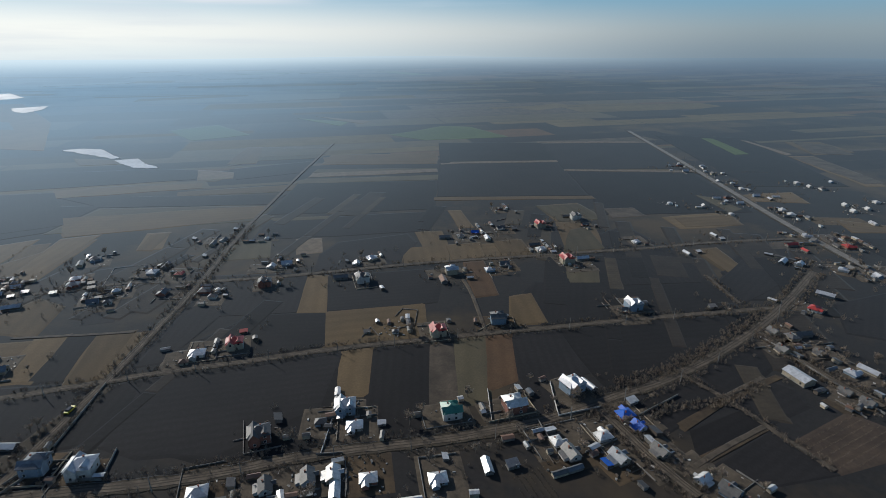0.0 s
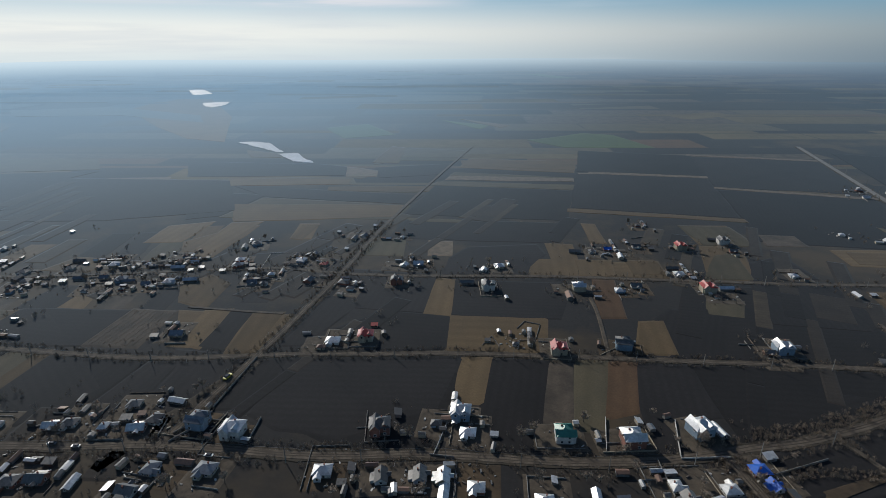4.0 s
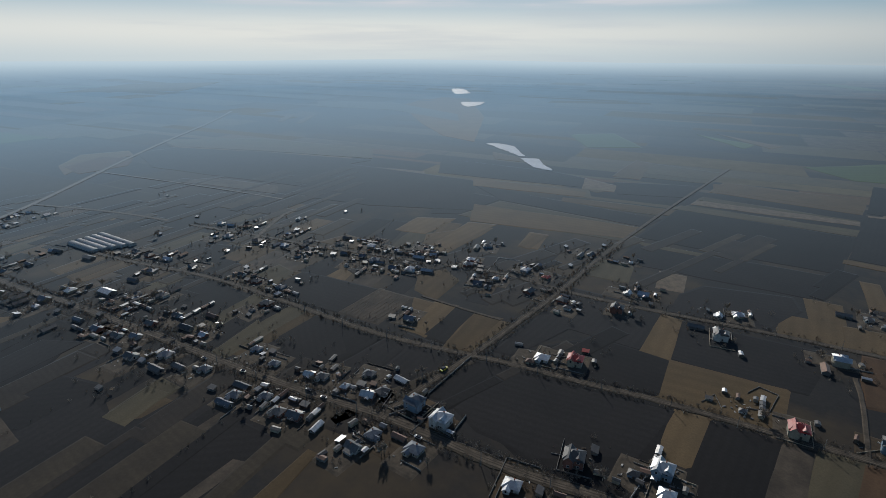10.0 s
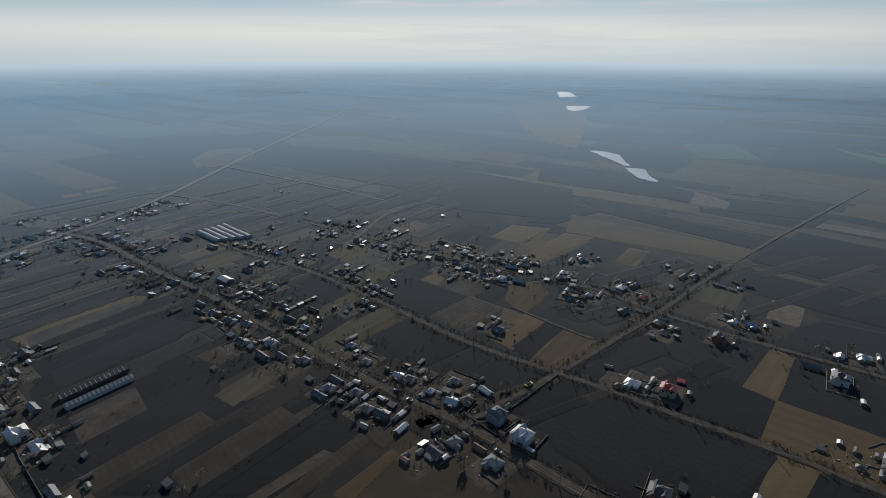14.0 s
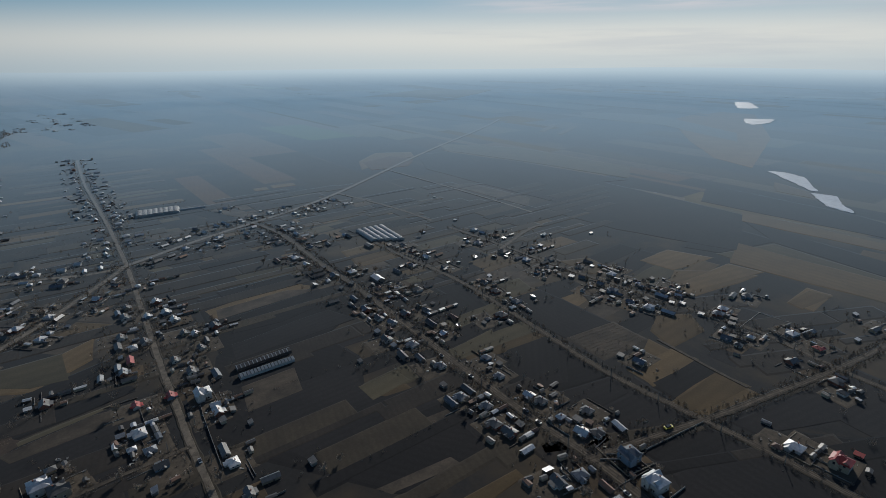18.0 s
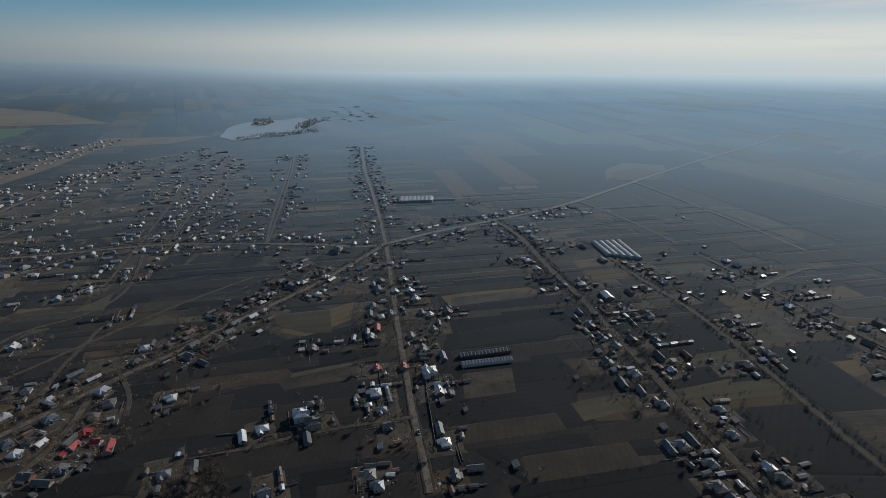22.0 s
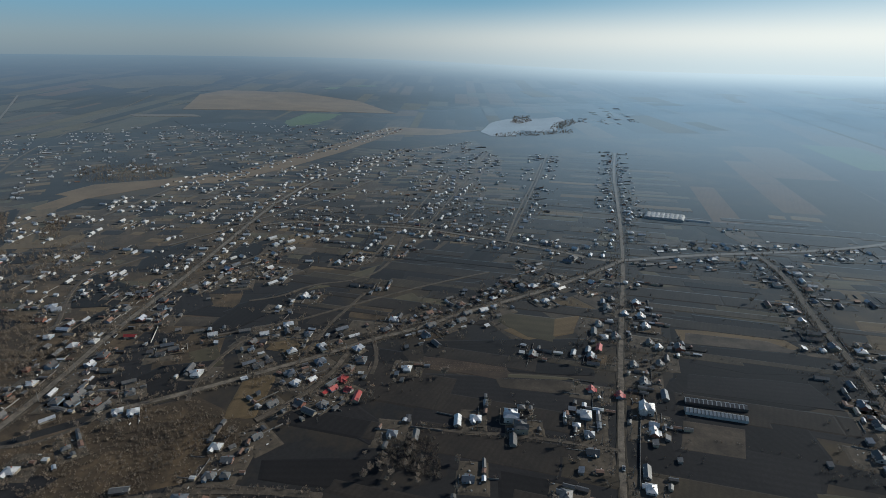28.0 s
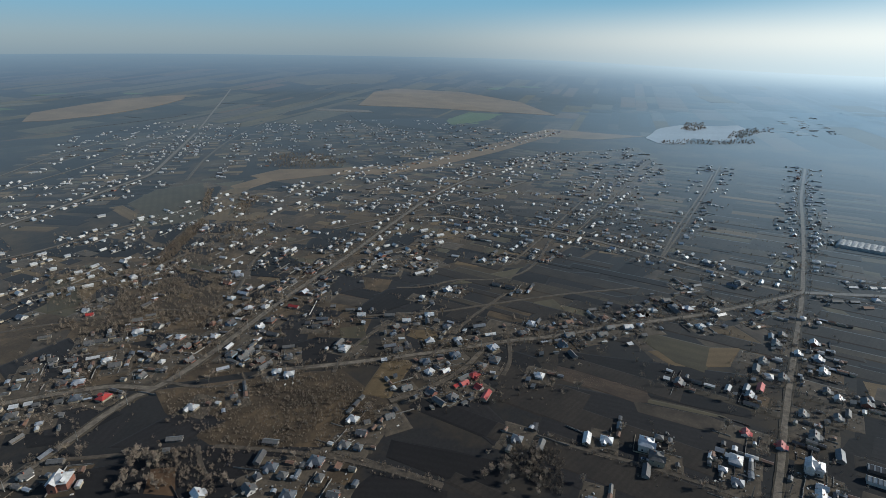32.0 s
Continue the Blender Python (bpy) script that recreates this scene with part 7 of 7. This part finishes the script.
far_fields()
FALLOW = ("soil", "soil", "far_soil", "none", "none", "soil", "far_soil", "strip", "ochre_dark", "grass", "none", "far_grass")
patchwork("far_strips", "long tilled strips on the wide hazy plain", 14, -45, 92, 760, 3900, 61, FALLOW, (14, 28, 45, 60, 90, 130), (160, 620), 0.011)
patchwork("hill_strips", "dark ploughed strips with pale balks on the far slope", 28, 92, 190, 1750, 3900, 62, FALLOW, (14, 28, 45, 60, 90, 130), (160, 620), 0.011)
DUG = ("none", "none", "none", "none", "fallow", "fallow", "fallow_pale", "soil", "none", "fallow")
patchwork("garden_strips", "narrow dug and fallow garden strips behind the houses", 104, 50, 136, 190, 900, 63, DUG, (6, 8, 11, 15, 20), (40, 130), 0.2946)
patchwork("garden_strips", "narrow dug and fallow garden strips behind the houses", 78, -40, 50, 260, 620, 64, DUG, (7, 10, 14, 22), (40, 110), 0.2946)
# poles
poles(0, 38, 5, 0.0, 0.8)
poles(1, 38, 4.5, 0.0, 0.8)
poles(2, 38, 4.5, 0.0, 0.8)
poles(4, 40, 6, 0.2, 1.0)
poles(14, 40, -6, 0.0, 0.8)
poles(15, 40, 5)
poles(20, 40, -5, 0.0, 0.6)
poles(16, 45, 5)
poles(21, 40, 5)
poles(33, 40, 3)
# walls and fences
fence([(-56, 194), (-55, 231)], "plaster_white")
fence([(24, 218), (24, 243)], "plaster_white")
fence([(59, 250), (58, 221), (81, 228)], "plaster_white")
fence([(-181, 199), (-186, 249)], "concrete")
fence([(-263, 374), (-275, 412), (-251, 419), (-245, 376)], "plaster_white", 0.6, "low pale concrete footing round a plot")
fence([(-187, 176), (-185, 181), (-179, 196)], "concrete")
fence([(-58, 194), (-46, 195)], "concrete")
fence([(47, 218), (52, 196)], "concrete")
fence([(98, 221), (125, 238)], "concrete")
fence([(202, 298), (211, 274)], "plaster_white")
fence([(209, 271), (223, 222)], "concrete")
fence([(-226, -424), (-251, -449)], "plaster_white")
fence([(-360, -40), (-317, -35), (-261, -25)], "concrete")
fence([(-243, -170), (-250, -149)], "block")
fence([(-70, -403), (-78, -390)], "concrete")
fence([(-185, 170), (-179, 185)], "concrete")
fence([(-162, 179), (-147, 179), (-151, 198)], "concrete")
fence([(-265, -162), (-270, -134)], "concrete")
fence([(-52, 299), (-48, 312), (-41, 300)], "block", 0.7, "low unfinished block foundation wall")
fence([(-33, 327), (-29, 338), (-18, 336), (-19, 315), (-30, 310)], "block", 0.7, "low unfinished block foundation wall")
fence([(-254, 338), (-261, 359), (-249, 369)], "block", 0.7, "low unfinished block foundation wall")
fence([(56, 539), (67, 547)], "block", 0.7, "low unfinished block foundation wall")
# glasshouses and tunnels
tunnel(-617.4, 154.4, 10, 47, 8.0, 3.4)
tunnel(-617.0, 162.2, 9, 51, 8.0, 3.4)
tunnel(-616.5, 170.0, 9, 55, 8.0, 3.4)
tunnel(-616.1, 177.8, 9, 59, 8.0, 3.4)
tunnel(-615.7, 185.5, 8, 63, 8.0, 3.4)
glasshouse(-355.9, 8.3, 104, 40, 5.6, 16)
glasshouse(-368.8, 7.3, 106, 41, 5.6, 14, "dark")
tunnel(-838.2, -116.4, -175, 29, 11.0, 4.0)
tunnel(-839.1, -109.8, -176, 29, 11.0, 4.0)
tunnel(-839.9, -103.3, -176, 29, 11.0, 4.0)
tunnel(-840.8, -96.7, -177, 29, 11.0, 4.0)
tunnel(-841.7, -90.1, -177, 29, 11.0, 4.0)
tunnel(-842.5, -83.5, -177, 29, 11.0, 4.0)
tunnel(-843.4, -77.0, -178, 29, 11.0, 4.0)
tunnel(-844.2, -70.4, -178, 29, 11.0, 4.0)
tunnel(-843.3, -48.0, 97, 36, 6.0, 2.5)
# vehicles
car(-190.3, 225.2, 88, "yellow", 1.4, words="bright yellow van parked on the track")
car(-159.4, 166.7, -173, "white")
car(-226.2, 155.9, -166, "white")
car(-273.4, -36.7, -167, "zinc")
car(-336.7, 114.4, -169, "white")
car(-272.9, -110.0, 113, "white")
car(-494.1, -149.0, -24, "white")
car(-434.6, -64.3, -169, "dark")
car(-218.5, -462.3, -150, "white")
car(-239.1, 154.4, -166, "steel")
car(-287.7, 139.5, -166, "white")
car(68.0, 238.3, -153, "steel")
car(-321.0, 130.8, -169, "white")
# scrub and bare trees
brush("vineyard", vines([(164, 201), (204, 222), (215, 211), (201, 192), (174, 183)], 3.4, 27, 81), "bare vine rows on a brown plot", 0.9, 1.5, 26)
brush("vineyard", vines([(-319, -202), (-347, -144), (-333, -139), (-315, -178), (-309, -197)], 3.2, 115, 82), "bare vine rows on a brown plot", 0.9, 1.5, 26)
brush("vineyard", vines([(30, 182), (44, 186), (50, 169), (33, 169)], 2.6, -68, 83), "bare vine rows on a brown plot", 0.9, 1.5, 26)
brush("vineyard", vines([(-306, 234), (-312, 284), (-279, 289), (-269, 241)], 4.0, 97, 84), "bare vine rows on a brown plot", 0.9, 1.5, 26)

HEDGE_SPOTS = []
for quad in STRIPS:
    if random.random() < 0.55 and math.dist(quad[1], (0, 0)) < 900:
        HEDGE_SPOTS += along([quad[1], quad[2]], int(math.dist(quad[1], quad[2]) / 4), (0, 1.6), len(HEDGE_SPOTS))
brush("garden_hedge", HEDGE_SPOTS, "ragged bare hedges between garden strips", 0.7, 2.8, 48)

brush("scrub", scatter([(-80, -393), (-135, -360), (-191, -322), (-193, -261), (-147, -249), (-88, -309), (-78, -363)], 1500, 5), "dry brown scrub covering the rough slope", 0.8, 3.0, 50)
THICKETS = scatter([(-29, -305), (-46, -339), (-65, -335), (-47, -287)], 40, 6) + scatter([(-208, -183), (-233, -166), (-228, -137), (-203, -136), (-184, -154), (-191, -173)], 26, 7)
for _x, _y in THICKETS:
    tree(_x, _y, 0.85)
brush("scrub", scatter([(-117, -636), (-174, -650), (-210, -547), (-147, -452), (-125, -503), (-99, -568)], 900, 8), "brown scrub on the valley side", 1.5, 4.5)
brush("scrub", scatter([(-47, -299), (-54, -331), (-79, -314), (-95, -292), (-70, -265)], 240, 9), "brown scrub on rough ground", 1.5, 4.0)
brush("scrub", scatter([(-205, -173), (-227, -172), (-244, -149), (-211, -128)], 300, 10), "overgrown brown gardens", 1.5, 4.0)
brush("hedge", along(STREETS[0][2], 2300, (3.5, 9), 40), "ragged leafless hedge along the street", 0.8, 3.5)
brush("hedge", along(STREETS[1][2], 1100, (3, 6.5), 41), "ragged leafless hedge along the street", 0.8, 3.5)
brush("hedge", along(STREETS[3][2], 700, (3, 7), 43), "ragged leafless hedge along the street", 0.8, 3.5)
brush("hedge", along(STREETS[14][2], 500, (5, 9), 54), "ragged leafless hedge along the street", 0.8, 3.5)
brush("hedge", along(STREETS[15][2], 700, (4, 9), 55), "ragged leafless hedge along the street", 0.8, 3.5)
brush("hedge", along(STREETS[20][2], 700, (4, 9), 60), "ragged leafless hedge along the street", 0.8, 3.5)
brush("hedge", along(STREETS[2][2], 600, (3, 6.5), 42), "ragged leafless hedge along the street", 0.8, 3.5)
brush("hedge", along(STREETS[16][2], 300, (4, 8), 56), "ragged leafless hedge along the street", 0.8, 3.5)
brush("hedge", along(STREETS[5][2], 300, (3, 7), 45), "ragged leafless hedge along the street", 0.8, 3.5)
brush("hedge", along(STREETS[6][2], 260, (3, 7), 46), "ragged leafless hedge along the street", 0.8, 3.5)
brush("hedge", along(STREETS[7][2], 60, (1, 4), 47), "ragged leafless hedge along the street", 0.8, 3.5)
brush("hedge", along(STREETS[8][2], 90, (1, 3), 48), "ragged leafless hedge along the street", 0.8, 3.5)
brush("hedge", along(STREETS[33][2], 140, (2, 4), 73), "ragged leafless hedge along the street", 0.8, 3.5)
brush("hedge", along(STREETS[26][2], 160, (1, 5), 66), "ragged leafless hedge along the street", 0.8, 3.5)
brush("hedge", along([(94, 246), (129, 262), (166, 287), (216, 327)], 520, (0, 6), 71), "bare thicket beside the street", 0.8, 3.2, 46)
brush("hedge", along([(97, 218), (118, 229), (149, 232), (176, 248)], 300, (0, 4), 72), "bare bushes along a field edge", 1.0, 2.6)
brush("woods", scatter([(-173, -680), (-293, -774), (-350, -753), (-317, -674), (-226, -622), (-176, -604)], 300, 93), "brown leafless trees along the valley stream", 3.0, 7.0, 60, "twig", 0.03)
brush("woods", scatter([(-544, -1141), (-615, -1251), (-696, -1175), (-702, -1039), (-649, -983), (-542, -1059)], 420, 73), "bare woodland patch on the far valley side", 3.0, 7.0, 34, "twig", 0.05)
brush("woods", scatter([(-1796, -740), (-1993, -805), (-2037, -759), (-1883, -690), (-1779, -697)], 260, 74), "bare trees on an islet in the lake", 3.0, 7.0, 40, "twig", 0.06)
brush("woods", scatter([(-1709, -569), (-1869, -602), (-2025, -584), (-1915, -534), (-1742, -534)], 220, 75), "bare trees at the lake shore", 3.0, 7.0, 40, "twig", 0.06)
brush("woods", scatter([(-1501, -675), (-1601, -633), (-1741, -501), (-1649, -473), (-1539, -559), (-1463, -641)], 260, 76), "bare trees at the lake shore", 3.0, 7.0, 40, "twig", 0.06)
brush("woods", scatter([(-199, -722), (-276, -812), (-271, -779), (-218, -716), (-184, -668), (-169, -659), (-155, -662)], 420, 94), "brown leafless trees along the valley stream", 3.0, 6.5, 60, "twig", 0.03)
brush("woods", scatter([(-291, -860), (-358, -995), (-365, -988), (-293, -835)], 120, 95), "brown leafless trees along the valley stream", 3.0, 6.5, 50, "twig", 0.04)
brush("woods", scatter([(-333, -837), (-388, -905), (-396, -870), (-337, -788), (-319, -787)], 140, 96), "bare trees on the valley side", 3.0, 6.5, 50, "twig", 0.04)
brush("woods", scatter([(-42, -570), (-85, -576), (-170, -493), (-228, -505), (-222, -472), (-156, -460), (-108, -497), (-34, -524)], 330, 97), "leafless trees among the valley gardens", 2.5, 6.5, 80, "twig", 0.022)
brush("woods", scatter([(-141, -340), (-190, -297), (-168, -273), (-127, -276), (-125, -302)], 260, 98), "tall dry scrub on the slope", 1.5, 4.0, 70, "twig", 0.02)
brush("woods", scatter([(-68, -721), (-169, -634), (-177, -521), (-98, -571), (-51, -622)], 260, 99), "leafless trees among the valley gardens", 2.5, 6.5, 70, "twig", 0.025)

def garden_trees():
    rng = random.Random(77)
    n = 0
    for x, y, r in list(BUILT):
        far = math.hypot(x, y)
        if far > 650 or n > 300:
            continue
        for _ in range(2 if far < 420 else 1):
            if rng.random() < 0.62:
                a = rng.uniform(0, 2 * math.pi)
                d = r + rng.uniform(3, 12)
                px, py = x + math.cos(a) * d, y + math.sin(a) * d
                if clear(px, py, 0.5) and off_roads(px, py, 1.5):
                    tree(px, py)
                    n += 1


garden_trees()
brush("garden_bushes", [(x + random.uniform(-14, 14), y + random.uniform(-14, 14)) for x, y, r in BUILT if math.hypot(x, y) < 480 for _ in range(7)], "bare bushes and young trees in the gardens", 0.9, 3.6, 60)
FAR_TREES = [(x + random.uniform(-22, 22), y + random.uniform(-22, 22)) for x, y, r in BUILT if math.hypot(x, y) > 330 for _ in range(5 if math.hypot(x, y) < 620 else 3 if math.hypot(x, y) < 850 else 1 if math.hypot(x, y) < 1000 else 0)]
brush("garden_trees", FAR_TREES, "bare fruit trees and bushes in village gardens", 2.2, 6.2, 80, "twig", 0.017)

for x, y, s in ((-287, -133, 1.2), (-294, -104, 1.1), (-307, -179, 1.3), (-247, -162, 1.0), (-275, -76, 1.1), (-263, -42, 1.0)):
    tree(x, y, s)
